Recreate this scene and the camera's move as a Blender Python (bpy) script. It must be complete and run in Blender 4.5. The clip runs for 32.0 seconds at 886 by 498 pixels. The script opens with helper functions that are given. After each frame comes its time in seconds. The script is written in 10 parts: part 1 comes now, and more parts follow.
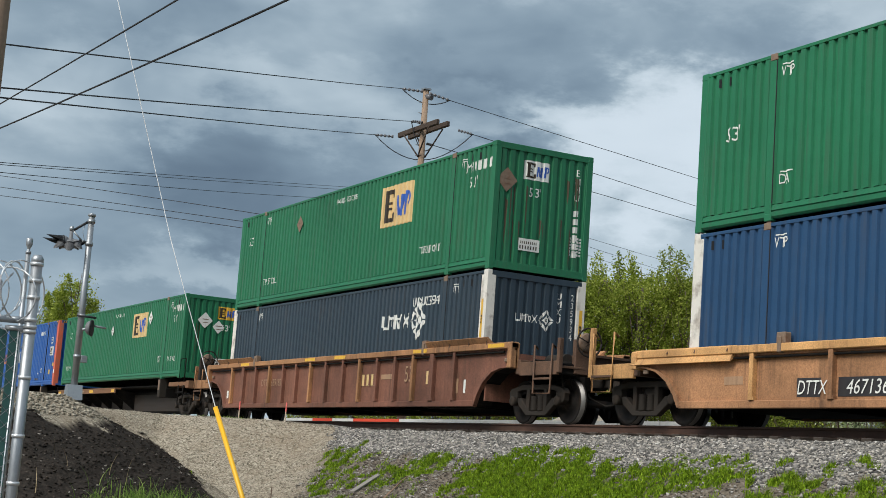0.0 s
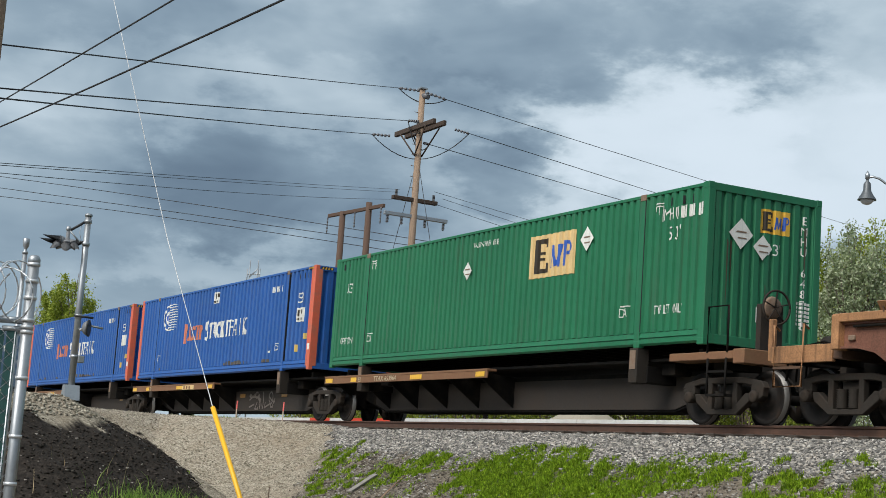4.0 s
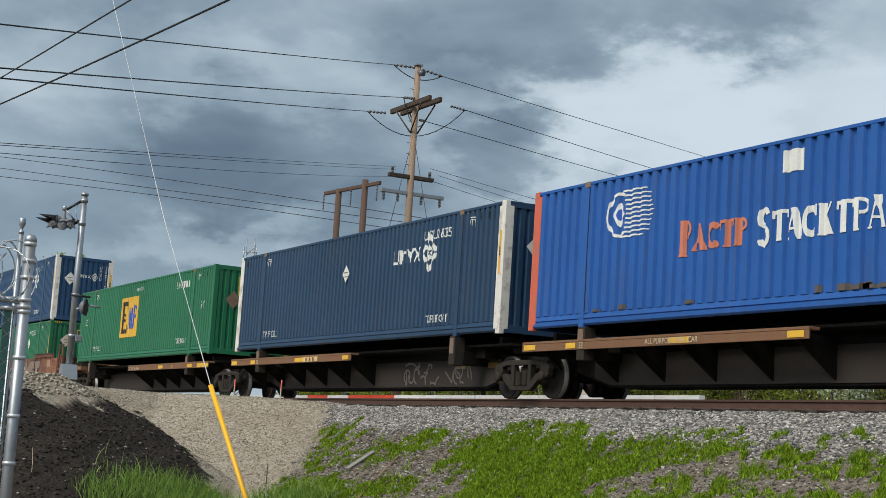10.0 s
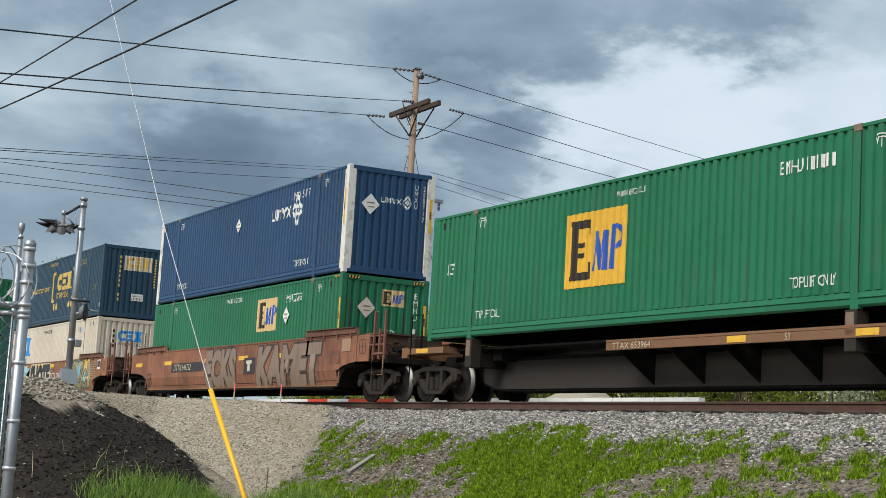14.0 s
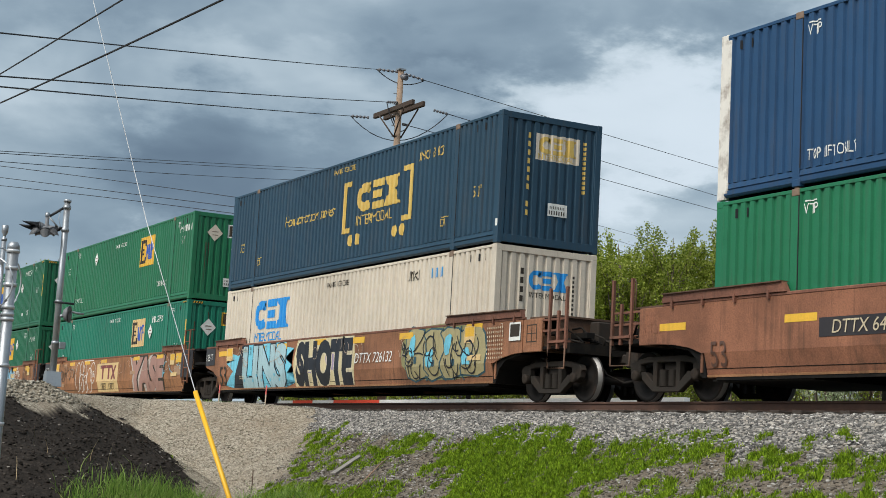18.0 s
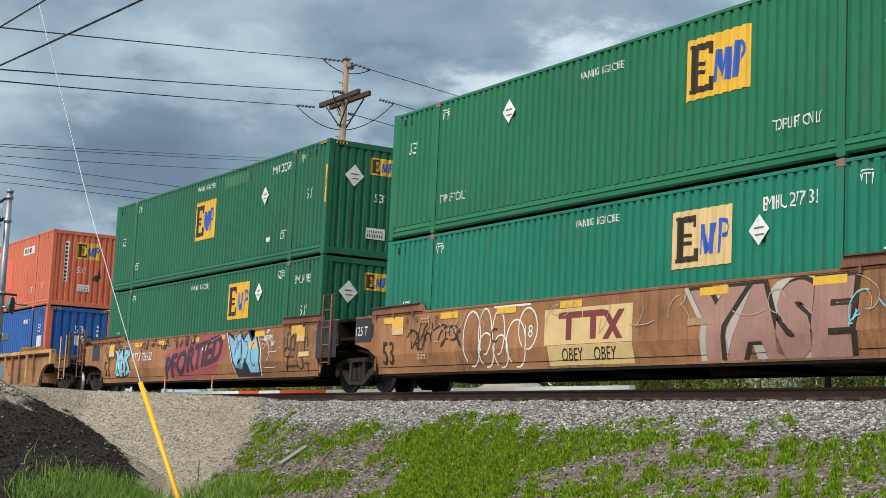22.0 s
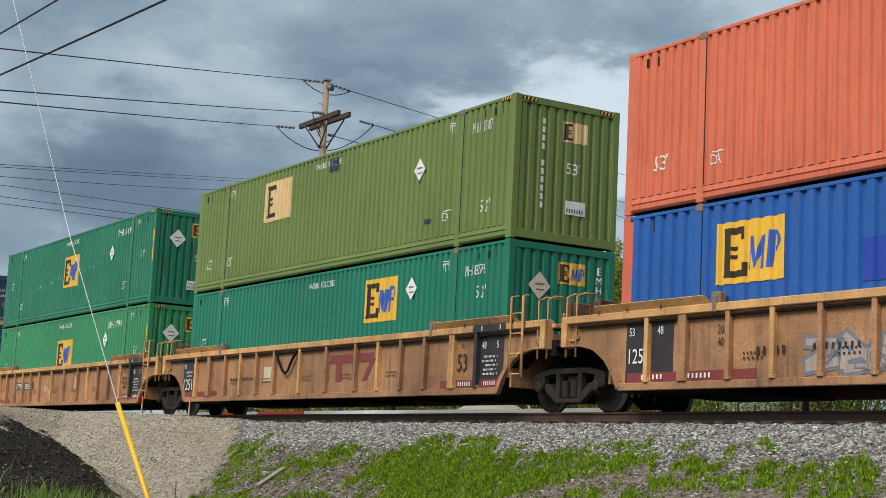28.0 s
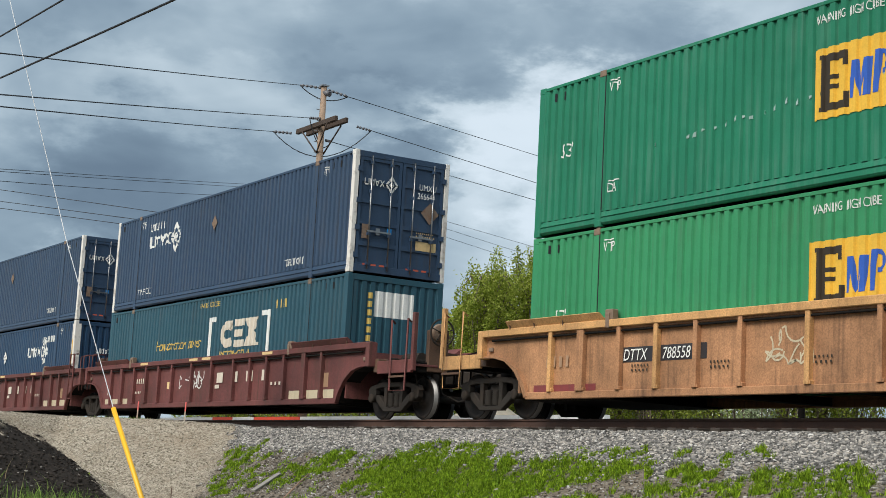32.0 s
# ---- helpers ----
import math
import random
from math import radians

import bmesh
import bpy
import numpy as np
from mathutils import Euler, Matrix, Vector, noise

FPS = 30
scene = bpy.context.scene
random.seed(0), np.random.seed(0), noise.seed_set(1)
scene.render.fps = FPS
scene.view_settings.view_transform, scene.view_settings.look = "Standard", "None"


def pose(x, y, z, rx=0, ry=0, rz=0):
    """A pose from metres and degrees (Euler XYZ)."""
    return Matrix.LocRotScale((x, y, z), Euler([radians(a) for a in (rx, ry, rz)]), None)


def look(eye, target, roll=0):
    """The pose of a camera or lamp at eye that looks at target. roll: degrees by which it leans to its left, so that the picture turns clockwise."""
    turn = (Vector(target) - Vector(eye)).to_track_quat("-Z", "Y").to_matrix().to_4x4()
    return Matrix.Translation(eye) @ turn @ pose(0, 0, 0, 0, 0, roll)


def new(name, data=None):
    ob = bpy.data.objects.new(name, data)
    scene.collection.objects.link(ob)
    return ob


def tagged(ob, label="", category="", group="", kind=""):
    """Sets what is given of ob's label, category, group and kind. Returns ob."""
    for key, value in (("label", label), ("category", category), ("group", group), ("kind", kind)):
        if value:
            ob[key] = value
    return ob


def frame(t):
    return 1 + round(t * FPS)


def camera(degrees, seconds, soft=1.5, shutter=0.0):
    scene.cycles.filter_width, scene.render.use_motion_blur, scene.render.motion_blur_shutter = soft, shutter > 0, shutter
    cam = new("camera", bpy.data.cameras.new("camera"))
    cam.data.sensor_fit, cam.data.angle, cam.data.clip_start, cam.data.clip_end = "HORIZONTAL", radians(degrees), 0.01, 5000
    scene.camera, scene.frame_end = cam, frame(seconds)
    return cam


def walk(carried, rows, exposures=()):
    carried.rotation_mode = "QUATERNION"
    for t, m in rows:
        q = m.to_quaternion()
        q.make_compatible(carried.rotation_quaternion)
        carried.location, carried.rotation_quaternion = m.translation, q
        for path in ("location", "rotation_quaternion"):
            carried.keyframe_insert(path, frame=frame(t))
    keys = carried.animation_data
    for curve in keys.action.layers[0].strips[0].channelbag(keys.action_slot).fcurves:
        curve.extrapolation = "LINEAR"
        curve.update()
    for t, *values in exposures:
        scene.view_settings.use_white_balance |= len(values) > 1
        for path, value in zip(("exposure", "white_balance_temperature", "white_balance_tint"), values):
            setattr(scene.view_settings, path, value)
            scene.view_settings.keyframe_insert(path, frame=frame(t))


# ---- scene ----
# ---- camera ----
# seconds, yaw, pitch, roll of a camera that is held on one spot
TURNS = [
    (0.0, 62.077, 8.216, -4.136),
    (0.5, 62.097, 8.401, -4.074),
    (1.0, 62.092, 8.407, -4.052),
    (1.5, 62.096, 8.399, -4.053),
    (2.0, 62.069, 8.398, -4.050),
    (2.5, 62.102, 8.391, -4.045),
    (3.0, 62.038, 8.332, -4.040),
    (3.5, 62.002, 8.239, -4.000),
    (5.5, 61.943, 8.175, -3.918),
    (6.0, 61.930, 8.124, -3.853),
    (6.5, 61.934, 7.819, -3.817),
    (7.0, 61.928, 7.495, -3.779),
    (7.5, 61.922, 7.353, -3.730),
    (8.0, 61.932, 7.337, -3.693),
    (8.5, 61.907, 7.334, -3.670),
    (9.0, 61.903, 7.354, -3.648),
    (9.5, 61.904, 7.318, -3.627),
    (10.0, 61.911, 7.337, -3.587),
    (10.5, 61.927, 7.332, -3.543),
    (11.0, 61.923, 7.346, -3.527),
    (11.5, 61.913, 7.388, -3.525),
    (12.0, 61.902, 7.397, -3.515),
    (12.5, 61.881, 7.452, -3.492),
    (13.0, 61.908, 7.461, -3.443),
    (13.5, 61.903, 7.454, -3.372),
    (15.5, 61.935, 7.459, -3.326),
    (16.0, 61.708, 7.497, -3.290),
    (16.5, 61.466, 7.505, -3.221),
    (17.0, 61.365, 7.500, -3.180),
    (17.5, 61.359, 7.517, -3.160),
    (18.0, 61.377, 7.520, -3.098),
    (18.5, 61.389, 7.502, -3.048),
    (19.0, 61.359, 7.524, -3.045),
    (19.5, 61.354, 7.617, -3.047),
    (20.0, 61.280, 7.688, -3.017),
    (20.5, 60.743, 7.657, -2.909),
    (21.0, 60.241, 7.734, -2.782),
    (21.5, 59.771, 7.561, -2.717),
    (22.0, 59.416, 7.226, -2.670),
    (22.5, 59.336, 7.038, -2.643),
    (23.0, 59.286, 7.011, -2.650),
    (23.5, 59.319, 7.015, -2.633),
    (24.0, 59.287, 7.003, -2.600),
    (24.5, 59.305, 7.007, -2.590),
    (25.0, 59.307, 7.021, -2.566),
    (25.5, 59.317, 6.802, -2.636),
    (27.5, 58.854, 7.434, -2.807),
    (28.0, 58.607, 8.072, -2.872),
    (28.5, 58.499, 8.889, -2.900),
    (29.0, 58.496, 9.078, -2.993),
    (29.5, 58.485, 8.789, -3.067),
    (30.0, 58.448, 8.467, -3.115),
    (30.5, 58.442, 8.290, -3.132),
    (31.0, 58.447, 8.232, -3.099),
    (31.5, 58.419, 8.260, -3.076),
    (32.0, 58.454, 8.304, -3.071),
]
EYE = (0.0, 0.0, 1.6)
cam = camera(32.1, 32.0, soft=0.5)
walk(cam, [(t, pose(*EYE, 90 + pitch, roll, yaw)) for t, yaw, pitch, roll in TURNS],
     exposures=[(0.0, 0.0), (1.0, 0.07), (2.0, 0.23), (3.0, 0.16), (6.0, 0.0), (9.0, -0.04), (10.0, -0.08), (13.0, 0.02), (16.0, 0.22), (18.0, 0.04), (19.0, 0.12), (20.0, 0.06), (21.0, 0.16), (22.0, 0.20), (23.0, 0.08), (24.0, 0.28), (25.0, 0.17), (28.0, 0.02), (29.0, 0.08),
                (30.0, 0.11), (31.0, 0.20), (32.0, 0.14)])

# ---- plan, in metres: the track runs along x ----
RAIL = 2.73          # top of the rails
TRACK_Y = 17.76      # middle of the track
LONG, WIDE, HIGH = 16.154, 2.591, 2.90   # a 53 ft container
UP = "structure"


# ---- light ----
def make_world():
    w = bpy.data.worlds.new("overcast_sky")
    scene.world = w
    w.use_nodes = True
    nt = w.node_tree
    nt.nodes.clear()
    N, L = nt.nodes.new, nt.links.new
    out, bg = N("ShaderNodeOutputWorld"), N("ShaderNodeBackground")
    sky = N("ShaderNodeTexSky")
    sky.sky_type, sky.sun_disc = "NISHITA", False
    sky.sun_elevation, sky.sun_rotation = radians(45), radians(SUN_TURN)
    tc, mp = N("ShaderNodeTexCoord"), N("ShaderNodeMapping")
    L(tc.outputs["Generated"], mp.inputs["Vector"])
    sep = N("ShaderNodeSeparateXYZ")
    L(tc.outputs["Generated"], sep.inputs[0])
    # cloud sheets: stretched level, broken by finer billows
    mp.inputs["Scale"].default_value = (1.0, 1.0, 2.2)
    mp.inputs["Location"].default_value = CLOUD_SHIFT
    n1, n2 = N("ShaderNodeTexNoise"), N("ShaderNodeTexNoise")
    for n, s, d, dist in ((n1, 3.1, 5.0, 0.35), (n2, 9.0, 4.5, 0.5)):
        n.inputs["Scale"].default_value, n.inputs["Detail"].default_value = s, d
        n.inputs["Roughness"].default_value, n.inputs["Distortion"].default_value = 0.52, dist
        L(mp.outputs[0], n.inputs["Vector"])

    def math_node(op, a, b, clamp=False):
        m = N("ShaderNodeMath")
        m.operation, m.use_clamp = op, clamp
        for i, v in enumerate((a, b)):
            if v is None:
                continue
            if isinstance(v, (int, float)):
                m.inputs[i].default_value = v
            else:
                L(v, m.inputs[i])
        return m.outputs[0]

    field = math_node("ADD", math_node("MULTIPLY", n1.outputs["Fac"], 0.76), math_node("MULTIPLY", n2.outputs["Fac"], 0.24))

    def bank(yaw, rise, wide, tall, amount):
        """A thinner or thicker bank of cloud about one bearing, with soft limits in degrees."""
        a, b = radians(yaw), radians(rise)
        mid = Vector((-math.sin(a) * math.cos(b), math.cos(a) * math.cos(b), math.sin(b)))
        along = Vector((-math.cos(a), -math.sin(a), 0))
        up = mid.cross(along) * -1
        total = None
        for v, size in ((along, wide), (up, tall)):
            d = N("ShaderNodeVectorMath")
            d.operation = "DOT_PRODUCT"
            d.inputs[1].default_value = v
            L(warped, d.inputs[0])
            off = math_node("DIVIDE", math_node("SUBTRACT", d.outputs["Value"], v.dot(mid)), radians(size))
            sq = math_node("MULTIPLY", off, off)
            total = sq if total is None else math_node("ADD", total, sq)
        front = N("ShaderNodeVectorMath")
        front.operation = "DOT_PRODUCT"
        front.inputs[1].default_value = mid
        L(tc.outputs["Generated"], front.inputs[0])
        fall = math_node("POWER", 0.37, math_node("POWER", total, 2.4))
        return math_node("MULTIPLY", math_node("MULTIPLY", fall, math_node("GREATER_THAN", front.outputs["Value"], 0.0)), amount)

    # the banks' limits are broken up by the billows
    wob, half, scl, add = N("ShaderNodeTexNoise"), N("ShaderNodeVectorMath"), N("ShaderNodeVectorMath"), N("ShaderNodeVectorMath")
    wob.inputs["Scale"].default_value, wob.inputs["Detail"].default_value, wob.inputs["Roughness"].default_value = 11.0, 6.0, 0.6
    L(mp.outputs[0], wob.inputs["Vector"])
    half.operation, scl.operation = "SUBTRACT", "SCALE"
    half.inputs[1].default_value = (0.5, 0.5, 0.5)
    scl.inputs["Scale"].default_value = 0.14
    L(wob.outputs["Color"], half.inputs[0]), L(half.outputs[0], scl.inputs[0]), L(scl.outputs[0], add.inputs[0]), L(tc.outputs["Generated"], add.inputs[1])
    warped = add.outputs[0]
    for row in CLOUD_BANKS:
        field = math_node("ADD", field, bank(*row))
    ramp = N("ShaderNodeValToRGB")
    ramp.color_ramp.interpolation = "B_SPLINE"
    els = ramp.color_ramp.elements
    els[0].position, els[0].color = 0.28, (0.105, 0.155, 0.218, 1)
    els[1].position, els[1].color = 0.74, (0.61, 0.70, 0.78, 1)
    for p, c in ((0.40, (0.188, 0.265, 0.342, 1)), (0.50, (0.285, 0.375, 0.452, 1)), (0.60, (0.465, 0.56, 0.63, 1))):
        e = els.new(p)
        e.color = c
    L(field, ramp.inputs["Fac"])
    mix = N("ShaderNodeMix")
    mix.data_type = "RGBA"
    mix.inputs["Factor"].default_value = 0.96
    sc = N("ShaderNodeMix")
    sc.data_type, sc.blend_type = "RGBA", "MULTIPLY"
    sc.inputs["Factor"].default_value = 1.0
    sc.inputs["B"].default_value = (0.08, 0.08, 0.08, 1)
    L(sky.outputs[0], sc.inputs["A"])
    L(sc.outputs["Result"], mix.inputs["A"])
    L(ramp.outputs["Color"], mix.inputs["B"])
    L(mix.outputs["Result"], bg.inputs["Color"])
    bg.inputs["Strength"].default_value = SKY_STRENGTH
    L(bg.outputs[0], out.inputs[0])


SUN_TURN, SKY_STRENGTH, CLOUD_SHIFT = 161.0, 1.1, (0.35, 1.9, 0.2)
# bearing, rise, width, height in degrees, and how much thinner (+) or thicker (-) the cloud is there
CLOUD_BANKS = [(60.2, 11.4, 2.3, 1.7, -0.17), (62.6, 14.2, 3.0, 1.3, -0.06), (54.6, 12.4, 4.6, 3.0, 0.27), (48.0, 12.2, 6.0, 3.0, 0.19), (57.5, 16.2, 8.0, 1.9, -0.075), (46.0, 16.6, 3.0, 3.2, 0.10), (69.0, 9.9, 6.0, 2.0, -0.11), (76.0, 13.0, 5.0, 1.8, 0.05),
               (71.0, 6.4, 5.0, 1.1, 0.10), (66.0, 13.6, 7.0, 1.2, 0.04)]
make_world()
sun_data = bpy.data.lights.new("sun", "SUN")
sun_data.energy, sun_data.angle, sun_data.color = 3.8, radians(40), (1.0, 0.965, 0.90)
sun = new("sun", sun_data)
sun.matrix_world = look((22, -65, 70), (0, 0, 0))
scene.view_settings.exposure = 0.0

# ---- materials ----
MATS = {}


def nodes_of(name):
    m = bpy.data.materials.new(name)
    m.use_nodes = True
    nt = m.node_tree
    return m, nt, nt.nodes["Principled BSDF"]


def surface(name, rgb, rough=0.6, metal=0.0, vary=0.25, grain=18.0, stain=None, stain_amt=0.3, stain_scale=1.6, streak=0.0, bump=0.15,
            bump_scale=60.0, spec=0.4, per_object=0.0, mottle=0.0):
    """A weathered surface: two scales of colour noise, optional stains and downward streaks, fine relief."""
    if name in MATS:
        return MATS[name]
    m, nt, b = nodes_of(name)
    N, L = nt.nodes.new, nt.links.new
    tc = N("ShaderNodeTexCoord")
    fine, wide = N("ShaderNodeTexNoise"), N("ShaderNodeTexNoise")
    for n, s, d in ((fine, grain, 6.0), (wide, stain_scale, 5.0)):
        n.inputs["Scale"].default_value, n.inputs["Detail"].default_value, n.inputs["Roughness"].default_value = s, d, 0.62
        L(tc.outputs["Object"], n.inputs["Vector"])
    base = N("ShaderNodeMix")
    base.data_type = "RGBA"
    lo = [c * (1 - vary) for c in rgb]
    hi = [min(1, c * (1 + vary)) for c in rgb]
    base.inputs["A"].default_value, base.inputs["B"].default_value = (*lo, 1), (*hi, 1)
    L(fine.outputs["Fac"], base.inputs["Factor"])
    col = base.outputs["Result"]
    if per_object:
        info, hsv, mul = N("ShaderNodeObjectInfo"), N("ShaderNodeHueSaturation"), N("ShaderNodeMapRange")
        mul.inputs["To Min"].default_value, mul.inputs["To Max"].default_value = 1 - per_object, 1 + per_object
        L(info.outputs["Random"], mul.inputs["Value"])
        L(mul.outputs[0], hsv.inputs["Value"])
        L(col, hsv.inputs["Color"])
        col = hsv.outputs[0]
    if mottle:
        # large faded and sooty areas, and small chips
        for scale, lo_v, hi_v, detail in ((0.45, 1 - mottle, 1 + mottle, 7.0), (38.0, 1 - 0.5 * mottle, 1 + 0.5 * mottle, 3.0)):
            big, mr, hs = N("ShaderNodeTexNoise"), N("ShaderNodeMapRange"), N("ShaderNodeHueSaturation")
            big.inputs["Scale"].default_value, big.inputs["Detail"].default_value, big.inputs["Roughness"].default_value = scale, detail, 0.6
            mr.inputs["From Min"].default_value, mr.inputs["From Max"].default_value = 0.3, 0.7
            mr.inputs["To Min"].default_value, mr.inputs["To Max"].default_value = lo_v, hi_v
            L(tc.outputs["Object"], big.inputs["Vector"])
            L(big.outputs["Fac"], mr.inputs["Value"])
            L(mr.outputs[0], hs.inputs["Value"])
            L(col, hs.inputs["Color"])
            col = hs.outputs[0]
    if stain:
        mask = N("ShaderNodeMapRange")
        mask.inputs["From Min"].default_value, mask.inputs["From Max"].default_value = 0.50, 0.72
        src = wide.outputs["Fac"]
        if streak:
            mp, sn = N("ShaderNodeMapping"), N("ShaderNodeTexNoise")
            mp.inputs["Scale"].default_value = (9.0, 9.0, 0.35)
            sn.inputs["Scale"].default_value, sn.inputs["Detail"].default_value = 1.4, 4.0
            L(tc.outputs["Object"], mp.inputs["Vector"])
            L(mp.outputs[0], sn.inputs["Vector"])
            mixv = N("ShaderNodeMix")
            mixv.inputs["Factor"].default_value = streak
            L(src, mixv.inputs["A"])
            L(sn.outputs["Fac"], mixv.inputs["B"])
            src = mixv.outputs["Result"]
        L(src, mask.inputs["Value"])
        amt = N("ShaderNodeMath")
        amt.operation = "MULTIPLY"
        amt.inputs[1].default_value = stain_amt
        L(mask.outputs[0], amt.inputs[0])
        st = N("ShaderNodeMix")
        st.data_type = "RGBA"
        st.inputs["B"].default_value = (*stain, 1)
        L(amt.outputs[0], st.inputs["Factor"])
        L(col, st.inputs["A"])
        col = st.outputs["Result"]
    L(col, b.inputs["Base Color"])
    rr = N("ShaderNodeMapRange")
    rr.inputs["To Min"].default_value, rr.inputs["To Max"].default_value = max(0.05, rough - 0.12), min(1, rough + 0.12)
    L(fine.outputs["Fac"], rr.inputs["Value"])
    L(rr.outputs[0], b.inputs["Roughness"])
    b.inputs["Metallic"].default_value = metal
    b.inputs["Specular IOR Level"].default_value = spec
    if bump:
        bn, bp = N("ShaderNodeTexNoise"), N("ShaderNodeBump")
        bn.inputs["Scale"].default_value, bn.inputs["Detail"].default_value = bump_scale, 4.0
        L(tc.outputs["Object"], bn.inputs["Vector"])
        bp.inputs["Strength"].default_value, bp.inputs["Distance"].default_value = bump, 0.01
        L(bn.outputs["Fac"], bp.inputs["Height"])
        L(bp.outputs[0], b.inputs["Normal"])
    MATS[name] = m
    return m


DIRT, RUST = (0.06, 0.05, 0.04), (0.17, 0.07, 0.03)


def paint(name, rgb, stain=DIRT, amt=0.45, rough=0.5):
    return surface(name, rgb, rough=rough, vary=0.15, grain=5.0, stain=stain, stain_amt=amt, stain_scale=0.9, streak=0.6, bump=0.10, bump_scale=14, mottle=0.14)


GREEN = paint("container_green", (0.014, 0.150, 0.068))
GREEN_DEEP = paint("container_deep_green", (0.012, 0.125, 0.060))
GREEN_LIGHT = paint("container_light_green", (0.034, 0.240, 0.100))
TEAL = paint("container_teal", (0.010, 0.175, 0.110))
OLIVE = paint("container_olive_green", (0.145, 0.200, 0.052), stain=(0.05, 0.13, 0.03))
ORANGE = paint("container_orange", (0.60, 0.150, 0.078), stain=(0.10, 0.03, 0.02))
BLUE = paint("container_blue", (0.018, 0.098, 0.345))
NAVY = paint("container_navy", (0.016, 0.050, 0.105))
SLATE = paint("container_slate", (0.026, 0.045, 0.064))
ROYAL = paint("container_royal_blue", (0.016, 0.060, 0.140))
PETROL = paint("container_petrol_blue", (0.016, 0.052, 0.088))
CREAM = paint("container_cream", (0.62, 0.55, 0.45), stain=(0.22, 0.13, 0.07), amt=0.4)
POST_WHITE = surface("post_white", (0.70, 0.67, 0.61), rough=0.55, vary=0.12, grain=9.0, stain=(0.13, 0.075, 0.045), stain_amt=0.85, stain_scale=3.6, streak=0.25, bump=0.1, bump_scale=30)
POST_RED = surface("post_orange_red", (0.60, 0.125, 0.07), rough=0.55, vary=0.15, grain=9.0, stain=(0.24, 0.15, 0.11), stain_amt=0.7, stain_scale=3.2, streak=0.25, bump=0.1, bump_scale=30)
WHITE = paint("marking_white", (0.72, 0.72, 0.68), amt=0.25)
BLACK = paint("marking_black", (0.012, 0.012, 0.014), amt=0.2)
YELLOW = paint("marking_yellow", (0.72, 0.42, 0.045), amt=0.2)
GOLD = paint("marking_gold", (0.62, 0.43, 0.11), amt=0.2)
TAN = paint("marking_tan", (0.66, 0.47, 0.22), amt=0.2)
LOGO_BLUE = paint("marking_blue", (0.03, 0.10, 0.42), amt=0.15)
SKY_BLUE = paint("marking_sky_blue", (0.02, 0.27, 0.66), amt=0.15)
BROWNBLACK = paint("marking_brown_black", (0.035, 0.025, 0.015), amt=0.1)
LOGO_RED = paint("marking_red", (0.55, 0.10, 0.05), amt=0.2)
# near-black; on fenders and joint decks it also stands for shade
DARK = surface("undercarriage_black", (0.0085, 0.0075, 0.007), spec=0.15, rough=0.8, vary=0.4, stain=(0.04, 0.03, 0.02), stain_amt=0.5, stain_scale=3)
TRUCK = surface("truck_grime", (0.033, 0.028, 0.024), spec=0.15, rough=0.8, vary=0.4, stain=(0.055, 0.034, 0.022), stain_amt=0.5, stain_scale=3, bump=0.3)
STEEL = surface("worn_steel", (0.32, 0.31, 0.30), rough=0.35, metal=1.0, vary=0.2, bump=0.03)
WHEEL = surface("wheel_steel", (0.013, 0.011, 0.010), rough=0.7, metal=0.0, spec=0.2, vary=0.3, stain=(0.05, 0.03, 0.02), stain_amt=0.5, stain_scale=4)
CAST = surface("corner_casting_steel", (0.20, 0.14, 0.10), rough=0.7, vary=0.4, stain=RUST, stain_amt=0.7, stain_scale=8)


def car_paint(name, rgb, amt=0.8, stain=(0.060, 0.034, 0.022)):
    return surface(name, rgb, rough=0.7, vary=0.38, grain=3.2, stain=stain, stain_amt=amt, stain_scale=1.1, streak=0.55, bump=0.22, bump_scale=22, mottle=0.5)


CAR_BROWN = car_paint("car_brown", (0.165, 0.070, 0.045))
CAR_RUST = car_paint("car_red_brown", (0.215, 0.090, 0.050))
CAR_OCHRE = car_paint("car_ochre", (0.330, 0.165, 0.080))
CAR_TAN = car_paint("car_tan", (0.30, 0.155, 0.076))
CAR_TRIM = car_paint("car_yellow_tan", (0.50, 0.275, 0.110), amt=0.75, stain=(0.16, 0.075, 0.04))
CAR_GRIME = car_paint("car_end_grime", (0.105, 0.058, 0.036))
TREAD = surface("worn_tread", (0.20, 0.19, 0.18), rough=0.5, metal=0.8, vary=0.2, bump=0.03)
CAR_MAROON = car_paint("car_maroon", (0.120, 0.038, 0.034))


# ---- mesh helpers ----
def box(bm, x0, x1, y0, y1, z0, z1):
    v = [bm.verts.new((x, y, z)) for x in (x0, x1) for y in (y0, y1) for z in (z0, z1)]
    for f in ((0, 1, 3, 2), (4, 6, 7, 5), (0, 4, 5, 1), (2, 3, 7, 6), (0, 2, 6, 4), (1, 5, 7, 3)):
        bm.faces.new([v[i] for i in f])
    return bm


def bevelled(bm, w=0.01, seg=1):
    bmesh.ops.bevel(bm, geom=bm.edges[:], offset=w, segments=seg, affect="EDGES", profile=0.5)
    return bm


def bars(*rows, bevel=0.0):
    """A mesh of boxes, each given by its six limits."""
    bm = bmesh.new()
    for r in rows:
        box(bm, *r)
    if bevel:
        bevelled(bm, bevel)
    return bm


